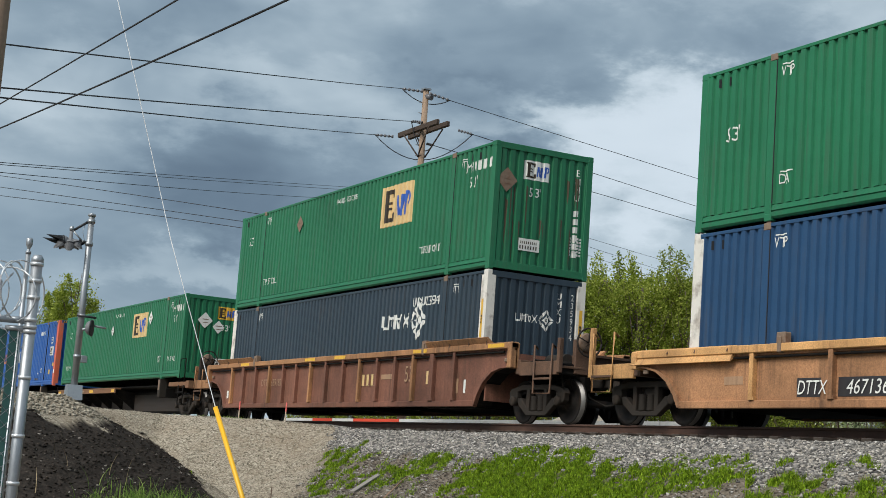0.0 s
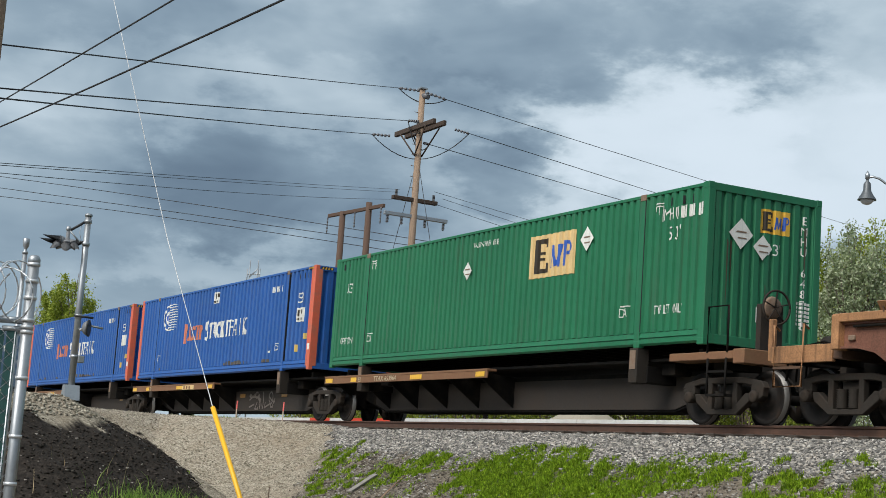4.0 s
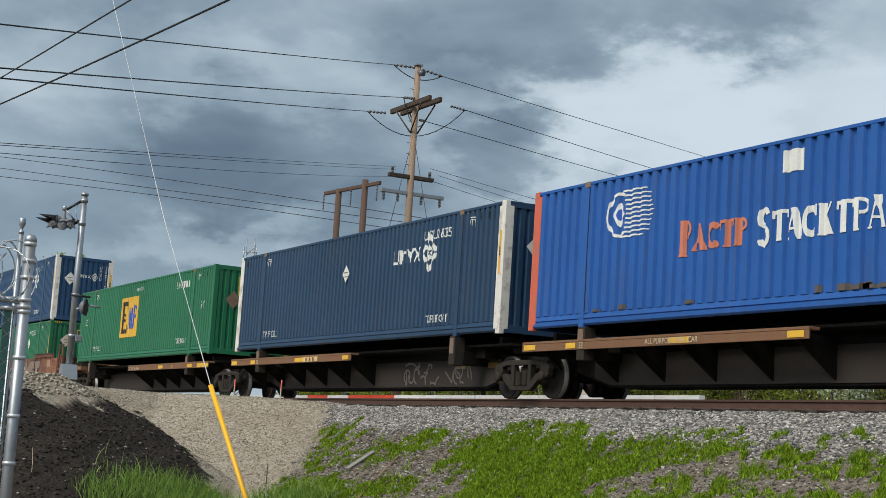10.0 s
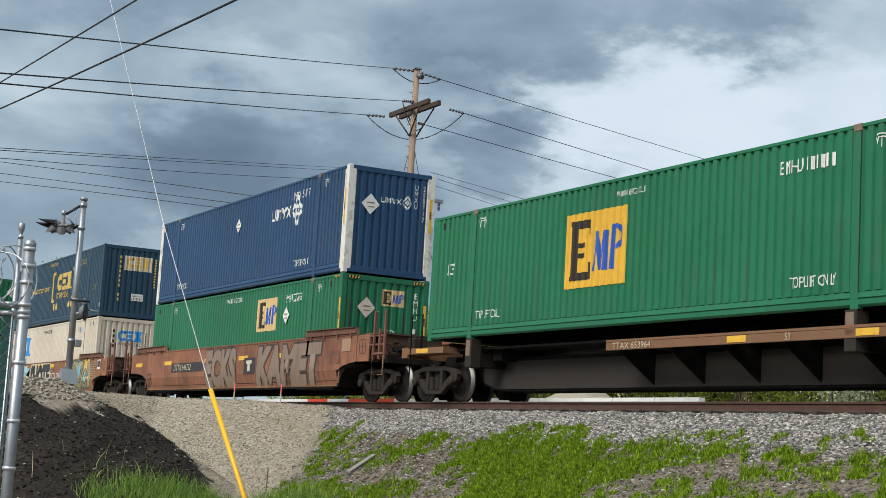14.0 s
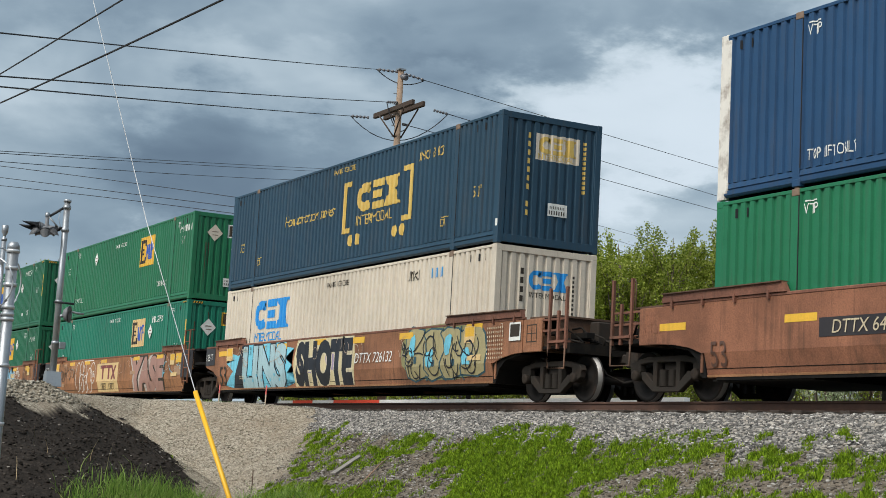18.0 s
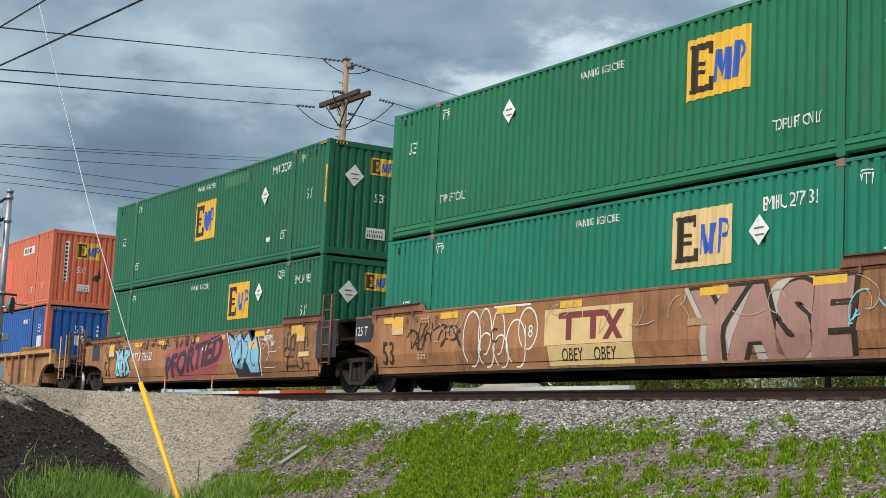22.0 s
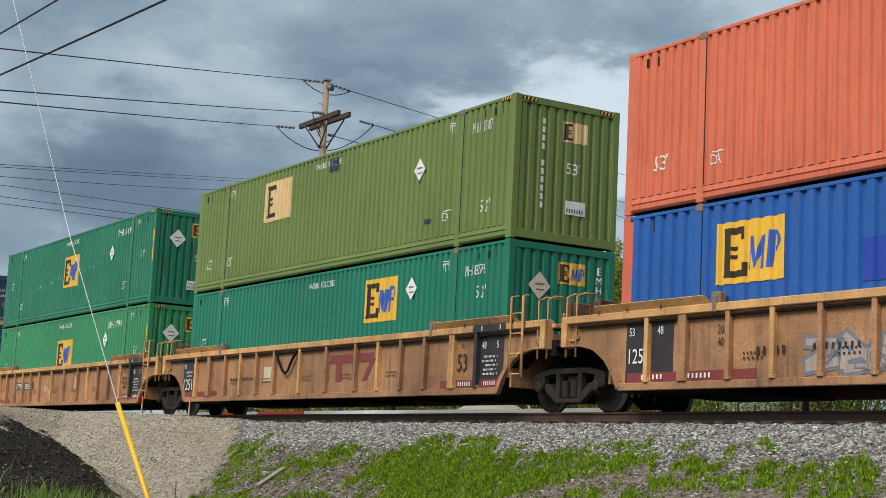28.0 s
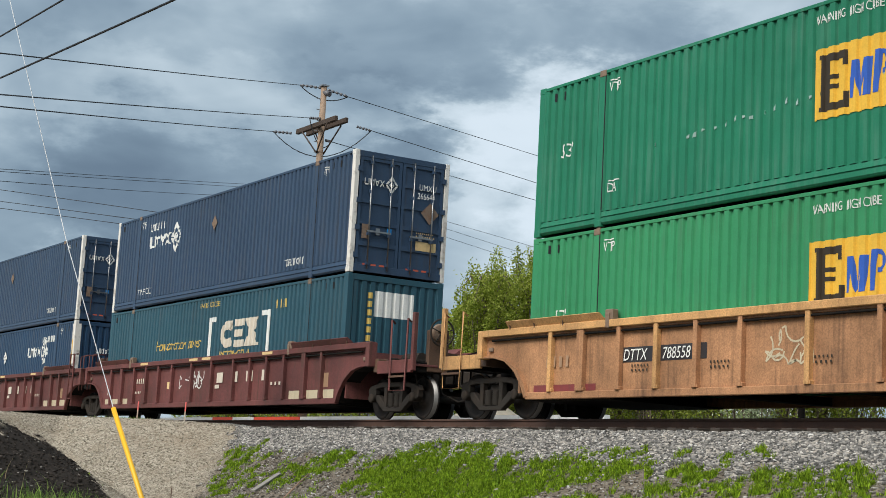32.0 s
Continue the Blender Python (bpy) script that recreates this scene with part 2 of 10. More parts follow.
def rod(bm, a, b, r, n=8, r2=None):
    """A round bar from a to b."""
    a, b = Vector(a), Vector(b)
    q = (b - a).to_track_quat("Z", "Y")
    rings = []
    for p, rad in ((a, r), (b, r if r2 is None else r2)):
        rings.append([bm.verts.new(p + q @ Vector((rad * math.cos(2 * math.pi * i / n), rad * math.sin(2 * math.pi * i / n), 0))) for i in range(n)])
    for i in range(n):
        f = bm.faces.new((rings[0][i], rings[0][(i + 1) % n], rings[1][(i + 1) % n], rings[1][i]))
        f.smooth = True
    bm.faces.new(rings[0][::-1])
    bm.faces.new(rings[1])
    return bm


def rods(rows, r, n=8):
    bm = bmesh.new()
    for a, b in rows:
        rod(bm, a, b, r, n)
    return bm


def bent(points, r, n=8):
    """A pipe along a line of points."""
    bm = bmesh.new()
    pts = [Vector(p) for p in points]
    rings = []
    for i, p in enumerate(pts):
        d = (pts[min(i + 1, len(pts) - 1)] - pts[max(i - 1, 0)]).normalized()
        q = d.to_track_quat("Z", "Y")
        rings.append([bm.verts.new(p + q @ Vector((r * math.cos(2 * math.pi * k / n), r * math.sin(2 * math.pi * k / n), 0))) for k in range(n)])
    for a, b in zip(rings, rings[1:]):
        best = min(range(n), key=lambda k: (a[0].co - b[k].co).length)
        for k in range(n):
            f = bm.faces.new((a[k], a[(k + 1) % n], b[(k + 1 + best) % n], b[(k + best) % n]))
            f.smooth = True
    bm.faces.new(rings[0][::-1])
    bm.faces.new(rings[-1])
    return bm


def slab(outline, a, b, plane="xz"):
    """A flat outline, given in the named plane, pulled from a to b along the third axis."""
    bm = bmesh.new()
    put = {"xz": lambda p, d: (p[0], d, p[1]), "yz": lambda p, d: (d, p[0], p[1]), "xy": lambda p, d: (p[0], p[1], d)}[plane]
    r0 = [bm.verts.new(put(p, a)) for p in outline]
    r1 = [bm.verts.new(put(p, b)) for p in outline]
    n = len(outline)
    for i in range(n):
        bm.faces.new((r0[i], r0[(i + 1) % n], r1[(i + 1) % n], r1[i]))
    bm.faces.new(r0[::-1])
    bm.faces.new(r1)
    bmesh.ops.recalc_face_normals(bm, faces=bm.faces[:])
    return bm


def lathe(profile, n=24, axis="y"):
    """A turned body: profile is a line of (along, radius)."""
    bm = bmesh.new()
    rings = []
    for h, r in profile:
        ring = []
        for k in range(n):
            c, s = r * math.cos(2 * math.pi * k / n), r * math.sin(2 * math.pi * k / n)
            ring.append(bm.verts.new({"y": (c, h, s), "x": (h, c, s), "z": (c, s, h)}[axis]))
        rings.append(ring)
    for a, b in zip(rings, rings[1:]):
        for k in range(n):
            f = bm.faces.new((a[k], a[(k + 1) % n], b[(k + 1) % n], b[k]))
            f.smooth = True
    bm.faces.new(rings[0][::-1])
    bm.faces.new(rings[-1])
    bmesh.ops.recalc_face_normals(bm, faces=bm.faces[:])
    return bm


def mesh_of(bm, material, name):
    me = bpy.data.meshes.new(name)
    bm.to_mesh(me)
    bm.free()
    me.materials.append(material)
    return me


SHARED = {}
STROKED = {"marking", "mural", "mural_fill", "mural_line", "tag", "chalk_tag", "hazard_stripe", "razor_tape"}   # many small strokes that make one part


def part(name, make, material, parent=None, label="", key=None, at=None):
    """One mesh object under a thing or a part. make: a bmesh, or a function that builds one, whose mesh is kept under key and shared."""
    if key is not None:
        key = (name, material.name, key, SHEET["pitch"])
        if key not in SHARED:
            SHARED[key] = mesh_of(make() if callable(make) else make, material, name)
        me = SHARED[key]
    else:
        me = mesh_of(make() if callable(make) else make, material, name)
    ob = new(name, me)
    if parent is not None:
        ob.parent = parent
    if at is not None:
        ob.matrix_basis = at
    if label:
        ob["label"] = label
    if name in STROKED:
        ob["kind"] = "stuff"
    return ob


def thing(name, m, label, category, group="", kind=""):
    ob = new(name)
    ob.empty_display_size = 0.2
    ob.matrix_basis = m
    return tagged(ob, label, category, group, kind)


# ---- corrugated sheet ----
SHEET = {"pitch": 0.225, "depth": 0.040}
STEPS = ((0.0, 0.0), (0.50, 0.0), (0.60, 1.0), (0.90, 1.0), (1.0, 0.0))


def breaks(a, b):
    """The places between a and b where a corrugated sheet bends."""
    pitch = SHEET["pitch"]
    out = [a]
    for i in range(math.floor(a / pitch) - 1, math.ceil(b / pitch) + 1):
        for u, _ in STEPS[:-1]:
            x = (i + u) * pitch
            if a + 1e-4 < x < b - 1e-4:
                out.append(x)
    return out + [b]


def dent(x):
    """How far the sheet lies back at x."""
    pitch, depth = SHEET["pitch"], SHEET["depth"]
    u = (x / pitch) % 1.0
    for (u0, d0), (u1, d1) in zip(STEPS, STEPS[1:]):
        if u0 <= u <= u1:
            return depth * (d0 + (d1 - d0) * (u - u0) / (u1 - u0))
    return 0.0


def corrugated(a, b, z0, z1, out, side=-1, axis="x", thick=0.03):
    """A corrugated wall from a to b; out: how far its outer face lies from the middle, on the given side."""
    bm = bmesh.new()
    rows = []
    for x in breaks(a, b):
        y = side * (out - dent(x))
        yi = side * (out - SHEET["depth"] - thick)
        pts = [(x, y), (x, yi)] if axis == "x" else [(y, x), (yi, x)]
        rows.append([bm.verts.new((*p, z)) for p in pts for z in (z0, z1)])
    for r, s in zip(rows, rows[1:]):
        bm.faces.new((r[0], r[1], s[1], s[0]))
        bm.faces.new((r[2], s[2], s[3], r[3]))
        bm.faces.new((r[1], r[3], s[3], s[1]))
        bm.faces.new((r[0], s[0], s[2], r[2]))
    bm.faces.new((rows[0][0], rows[0][2], rows[0][3], rows[0][1]))
    bm.faces.new((rows[-1][0], rows[-1][1], rows[-1][3], rows[-1][2]))
    bmesh.ops.recalc_face_normals(bm, faces=bm.faces[:])
    return bm


# ---- markings: thin sheets that follow what they are painted on ----
FONT = {}


def letters(text, size, shear=0.0, bold=0.0):
    """Outline faces of a text in the built-in font: a mesh in its own x, y plane, its left foot at the origin, and its width."""
    k = (text, size, shear, bold)
    if k not in FONT:
        cu = bpy.data.curves.new("letters", "FONT")
        cu.body, cu.size, cu.shear, cu.offset, cu.resolution_u = text, size, shear, bold, 3
        ob = new("letters", cu)
        me = bpy.data.meshes.new_from_object(ob)
        bpy.data.objects.remove(ob)
        bpy.data.curves.remove(cu)
        xs = [v.co.x for v in me.vertices]
        FONT[k] = (me, min(xs), max(xs))
    return FONT[k]


FOLD, FOLD_IN = 0.785, 0.247     # height of the fold in a smooth car's side, and how far it leans in below


def lay(bm, face, out, flat=False, lift=0.004, wrap=False):
    """Lays a flat outline (x along the wall, y up) on a wall: 'side' faces -y, 'end' faces +x, and follows its corrugation."""
    if not flat:
        xs = [v.co.x for v in bm.verts]
        for x in breaks(min(xs), max(xs))[1:-1]:
            bmesh.ops.bisect_plane(bm, geom=bm.verts[:] + bm.edges[:] + bm.faces[:], plane_co=(x, 0, 0), plane_no=(1, 0, 0))
    if wrap:
        bmesh.ops.bisect_plane(bm, geom=bm.verts[:] + bm.edges[:] + bm.faces[:], plane_co=(0, FOLD, 0), plane_no=(0, 1, 0))
    for v in bm.verts:
        x, z = v.co.x, v.co.y
        d = out + lift + v.co.z - (0 if flat else dent(x))
        if wrap:
            d -= max(0, FOLD - z) * FOLD_IN
        v.co = (x, -d, z) if face == "side" else (d, x, z)
    return bm


def words(text, x, z, size, face="side", out=WIDE / 2, flat=False, shear=0.0, squeeze=1.0, bold=0.0, upright=False, lift=0.004, wrap=False):
    """A text whose left foot stands at x, z of a wall. upright: letters one under another."""
    bm = bmesh.new()
    if upright:
        for i, ch in enumerate(text):
            if ch != " ":
                me, x0, x1 = letters(ch, size, shear, bold)
                k = len(bm.verts)
                bm.from_mesh(me)
                bm.verts.ensure_lookup_table()
                for v in bm.verts[k:]:
                    v.co.x = (v.co.x - (x0 + x1) / 2) * squeeze + x
                    v.co.y += z - i * size * 0.86
    else:
        me, x0, x1 = letters(text, size, shear, bold)
        bm.from_mesh(me)
        for v in bm.verts:
            v.co.x, v.co.y = (v.co.x - x0) * squeeze + x, v.co.y + z
    return lay(bm, face, out, flat, lift, wrap)


def shapes(outlines, face="side", out=WIDE / 2, flat=False, lift=0.004, wrap=False):
    """Plain filled outlines on a wall."""
    bm = bmesh.new()
    for i, o in enumerate(outlines):
        vs = [bm.verts.new((x, z, 0.0005 * (i % 7))) for x, z in o]
        bm.faces.new(vs)
    bmesh.ops.triangulate(bm, faces=[f for f in bm.faces if len(f.verts) > 4])
    bm = lay(bm, face, out, flat, lift, wrap)
    bmesh.ops.recalc_face_normals(bm, faces=bm.faces[:])
    want = Vector((0, -1, 0)) if face == "side" else Vector((1, 0, 0))
    for f in bm.faces:
        if f.normal.dot(want) < 0:
            f.normal_flip()
    return bm


def rect(x0, z0, x1, z1, lean=0.0):
    return [(x0, z0), (x1, z0), (x1 + lean, z1), (x0 + lean, z1)]


def ring(cx, cz, rx, rz, w, n=16, a0=0, a1=360):
    """A ring, or part of one, as four-sided outlines."""
    out = []
    for i in range(n):
        a, b = (radians(a0 + (a1 - a0) * k / n) for k in (i, i + 1))
        out.append([(cx + (rx - w) * math.cos(a), cz + (rz - w) * math.sin(a)), (cx + rx * math.cos(a), cz + rz * math.sin(a)),
                    (cx + rx * math.cos(b), cz + rz * math.sin(b)), (cx + (rx - w) * math.cos(b), cz + (rz - w) * math.sin(b))])
    return out


def bar_line(x0, z0, x1, z1, n, gap=0.58, seed=1):
    """Unreadable writing: plain bars in the place of its signs."""
    r = random.Random(seed)
    w = (x1 - x0) / n
    return [rect(x0 + i * w, z0, x0 + (i + 1 - gap) * w, z1) for i in range(n) if n < 5 or r.random() > 0.08]


# ---- shipping containers: x runs from the leading end (0) back to -LONG, z from the foot ----
HALF = WIDE / 2


def rail_bar(z_low, side):
    if z_low:
        o = [(1.20, 0.04), (1.262, 0.04), (1.295, 0.075), (1.295, 0.150), (1.268, 0.156), (1.268, 0.172), (1.291, 0.180), (1.272, 0.272), (1.236, 0.280), (1.236, 0.30), (1.20, 0.30)]
    else:
        o = [(1.20, 2.832), (1.290, 2.832), (1.295, 2.838), (1.295, 2.885), (1.285, 2.895), (1.20, 2.895)]
    return slab([(side * y, z) for y, z in o], -LONG + 0.12, -0.12, "yz")


def casting(x, y, z):
    return lambda: bevelled(box(bmesh.new(), x - 0.09, x + 0.09, y - 0.06, y + 0.06, z - 0.06, z + 0.06), 0.008)


def under_frame():
    bm = bmesh.new()
    box(bm, -LONG + 0.1, -0.1, -1.2, 1.2, 0.17, 0.21)
    for i in range(27):
        x = -0.3 - i * (LONG - 0.6) / 26
        box(bm, x - 0.03, x + 0.03, -1.2, 1.2, 0.06, 0.17)
    return bm


def roof_sheet():
    bm = bmesh.new()
    box(bm, -LONG + 0.1, -0.1, -1.2, 1.2, 2.80, 2.85)
    for i in range(24):
        x = -0.5 - i * (LONG - 1) / 23
        box(bm, x - 0.14, x + 0.14, -1.15, 1.15, 2.85, 2.87)
    return bm


def door_leaf(y0, y1):
    bm = bmesh.new()
    box(bm, -0.10, -0.045, y0, y1, 0.14, 2.78)
    n = 5
    for i in range(n + 1):
        z = 0.14 + i * (2.64 - 0.10) / n
        box(bm, -0.05, -0.012, y0, y1, z, z + 0.10)
    box(bm, -0.05, -0.012, y0, y0 + 0.07, 0.14, 2.78)
    box(bm, -0.05, -0.012, y1 - 0.07, y1, 0.14, 2.78)
    return bm


def door_end(c, col):
    for y0, y1 in ((-1.15, -0.012), (0.012, 1.15)):
        d = part("door_leaf", lambda: door_leaf(y0, y1), col, c, key=("leaf", y0))
        for y in (y0 + 0.30, y1 - 0.30):
            part("lock_rod", lambda: rods([((0.035, y, 0.1), (0.035, y, 2.8))], 0.018, 8), STEEL, d, key=("rod", y))
            part("rod_bracket", lambda: bars(*[(-0.012, 0.05, y - 0.04, y + 0.04, z, z + 0.07) for z in (0.2, 0.9, 1.9, 2.6)]), col, d, key=("bk", y))
        part("door_handle", lambda: bars((-0.005, 0.05, y0 + 0.25, y1 - 0.25, 0.98, 1.02), (-0.005, 0.02, y0 + 0.5, y0 + 0.6, 0.93, 1.09)), STEEL, d, key=("hd", y0))
        hy = y0 if y0 < -0.5 else y1
        part("hinge", lambda: bars(*[(-0.03, 0.02, hy - 0.06, hy + 0.06, z, z + 0.12) for z in (0.35, 1.0, 1.65, 2.4)]), col, d, key=("hg", hy))
        part("reflector", lambda: shapes([rect(y0 + 0.2 + 0.22 * i, 0.19, y0 + 0.34 + 0.22 * i, 0.235) for i in range(3)], "end", -0.008, True), LOGO_RED, d,
             key=("rf", y0))


def panel_logo(c, x0, z0, x1, z1, panel, second=LOGO_BLUE, face="side", out=HALF, flat=False, faded=False, key=None):
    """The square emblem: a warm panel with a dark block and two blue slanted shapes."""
    w, h = x1 - x0, z1 - z0
    P = part("logo_panel", lambda: shapes([rect(x0, z0, x1, z1)], face, out, flat), panel, c, key=(face, "p", x0, z0, x1, z1, out))
    a, b, W, H = x0 + 0.08 * w, z0 + 0.10 * h, 0.36 * w, 0.80 * h
    # a dark comb with four prongs, the inner ones short
    dark = [rect(a + 0.06 * W, b, a + 0.38 * W, b + H), rect(a, b, a + 0.06 * W, b + 0.08 * H), rect(a, b + 0.92 * H, a + 0.06 * W, b + H), rect(a + 0.38 * W, b, a + W, b + 0.13 * H), rect(a + 0.38 * W, b + 0.86 * H, a + 0.94 * W, b + H),
            rect(a + 0.38 * W, b + 0.54 * H, a + 0.70 * W, b + 0.62 * H), rect(a + 0.38 * W, b + 0.37 * H, a + 0.70 * W, b + 0.45 * H), rect(a + 0.86 * W, b + 0.13 * H, a + W, b + 0.28 * H), rect(a + 0.82 * W, b + 0.74 * H, a + 0.94 * W, b + 0.86 * H)]
    part("emblem_block", lambda: shapes(dark, face, out, flat, 0.007), BROWNBLACK, P, key=(face, "d", x0, z0, x1, z1, out))
    if not faded:
        m, c0, T = x0 + 0.46 * w, b + 0.10 * h, 0.52 * h
        # blue: a twin-peaked shape and a hooked post, both leaning
        blue = [rect(m, c0, m + 0.05 * w, c0 + T, 0.03 * w), [(m + 0.03 * w, c0 + T), (m + 0.10 * w, c0 + T), (m + 0.14 * w, c0 + 0.1 * T), (m + 0.11 * w, c0)], [(m + 0.11 * w, c0), (m + 0.14 * w, c0 + 0.1 * T), (m + 0.24 * w, c0 + T), (m + 0.18 * w, c0 + T)],
                rect(m + 0.17 * w, c0, m + 0.24 * w, c0 + T, 0.03 * w), rect(m + 0.29 * w, c0, m + 0.36 * w, c0 + T * 1.12, 0.03 * w)]
        blue += [[(x + 0.03 * w, z) for x, z in q] for q in ring(m + 0.355 * w, c0 + 0.80 * T, 0.105 * w, 0.32 * T, 0.045 * w, 8, -90, 90)]
        part("emblem_stroke", lambda: shapes(blue, face, out, flat, 0.007), second, P, key=(face, "b", x0, z0, x1, z1, out))


def diamond_logo(c, x0, z0, x1, z1, face="side", out=HALF, mat=None, flat=False):
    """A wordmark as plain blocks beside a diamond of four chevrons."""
    mat = mat or WHITE
    w, h = x1 - x0, z1 - z0
    r = h * 0.95
    d = w - 1.15 * r
    u, lo, hi = d / 4 * 0.90, z0 + 0.26 * h, z0 + 0.78 * h
    w0 = 0.17 * u
    A = [x0 + d * i / 4 for i in range(4)]
    blocks = [rect(A[0], lo + 0.1 * h, A[0] + w0, hi), rect(A[0] + 0.1 * u, lo, A[0] + 0.85 * u, lo + 0.10 * h), rect(A[0] + u - w0, lo + 0.1 * h, A[0] + u, hi),
              rect(A[1], lo, A[1] + w0, hi), rect(A[1] + u - w0, lo, A[1] + u, hi), rect(A[1] + 0.42 * u, lo + 0.1 * h, A[1] + 0.58 * u, hi - 0.12 * h), rect(A[1] + w0, hi - 0.16 * h, A[1] + 0.42 * u, hi - 0.06 * h), rect(A[1] + 0.58 * u, hi - 0.16 * h, A[1] + u - w0, hi - 0.06 * h),
              rect(A[2] + 0.40 * u, lo, A[2] + 0.40 * u + w0, hi, -0.38 * u), rect(A[2] + 0.46 * u, lo, A[2] + 0.46 * u + w0, hi, 0.36 * u), rect(A[2] + 0.3 * u, hi - 0.2 * h, A[2] + 0.7 * u, hi - 0.12 * h),
              rect(A[3], lo, A[3] + w0 * 1.2, hi, 0.8 * u), rect(A[3] + u - w0 * 1.2, lo, A[3] + u, hi, -0.8 * u)]
    part("wordmark", lambda: shapes(blocks, face, out, flat), mat, c, key=(face, "wm", x0, z0, x1, z1, out))
    cx, cz = x1 - 0.5 * r, z0 + 0.5 * h
    chev = []
    for k in range(4):
        a = radians(90 * k)
        for s in (-1, 1):
            p = [(0.60 * r, 0.02 * s * r), (0.34 * r, s * 0.28 * r), (0.20 * r, s * 0.20 * r), (0.40 * r, 0.02 * s * r)]
            chev.append([(cx + q[0] * math.cos(a) - q[1] * math.sin(a), cz + (q[0] * math.sin(a) + q[1] * math.cos(a)) * 1.25) for q in p])
        p = [(0.26 * r, 0), (0.12 * r, 0.12 * r), (0.04 * r, 0.0), (0.12 * r, -0.12 * r)]
        chev.append([(cx + q[0] * math.cos(a) - q[1] * math.sin(a), cz + (q[0] * math.sin(a) + q[1] * math.cos(a)) * 1.25) for q in p])
    part("diamond_emblem", lambda: shapes(chev, face, out, flat), mat, c, key=(face, "dm", x0, z0, x1, z1, out))


def chunky_logo(c, x0, z0, x1, z1, mat, face="side", out=HALF):
    """Three heavy shapes: an open ring, three stacked bars and an hourglass."""
    w, h = x1 - x0, z1 - z0
    o = ring(x0 + 0.19 * w, z0 + 0.5 * h, 0.19 * w, 0.5 * h, 0.10 * w, 14, 42, 318)
    o += [rect(x0 + 0.24 * w, z0 + 0.66 * h, x0 + 0.33 * w, z0 + 0.98 * h), rect(x0 + 0.25 * w, z0 + 0.06 * h, x0 + 0.33 * w, z0 + 0.26 * h)]
    m = x0 + 0.37 * w
    o += [rect(m, z0, m + 0.26 * w, z0 + 0.25 * h), rect(m + 0.02 * w, z0 + 0.37 * h, m + 0.24 * w, z0 + 0.63 * h), rect(m, z0 + 0.75 * h, m + 0.26 * w, z0 + h)]
    m = x0 + 0.66 * w
    o += [rect(m, z0, m + 0.15 * w, z0 + h, 0.18 * w), rect(m + 0.19 * w, z0, m + 0.34 * w, z0 + h, -0.18 * w),
          rect(m - 0.01 * w, z0, m + 0.16 * w, z0 + 0.10 * h), rect(m + 0.18 * w, z0, m + 0.35 * w, z0 + 0.10 * h), rect(m - 0.01 * w, z0 + 0.9 * h, m + 0.16 * w, z0 + h), rect(m + 0.18 * w, z0 + 0.9 * h, m + 0.34 * w, z0 + h)]
    part("block_emblem", lambda: shapes(o, face, out), mat, c, key=(face, "ck", x0, z0, x1, z1, out))


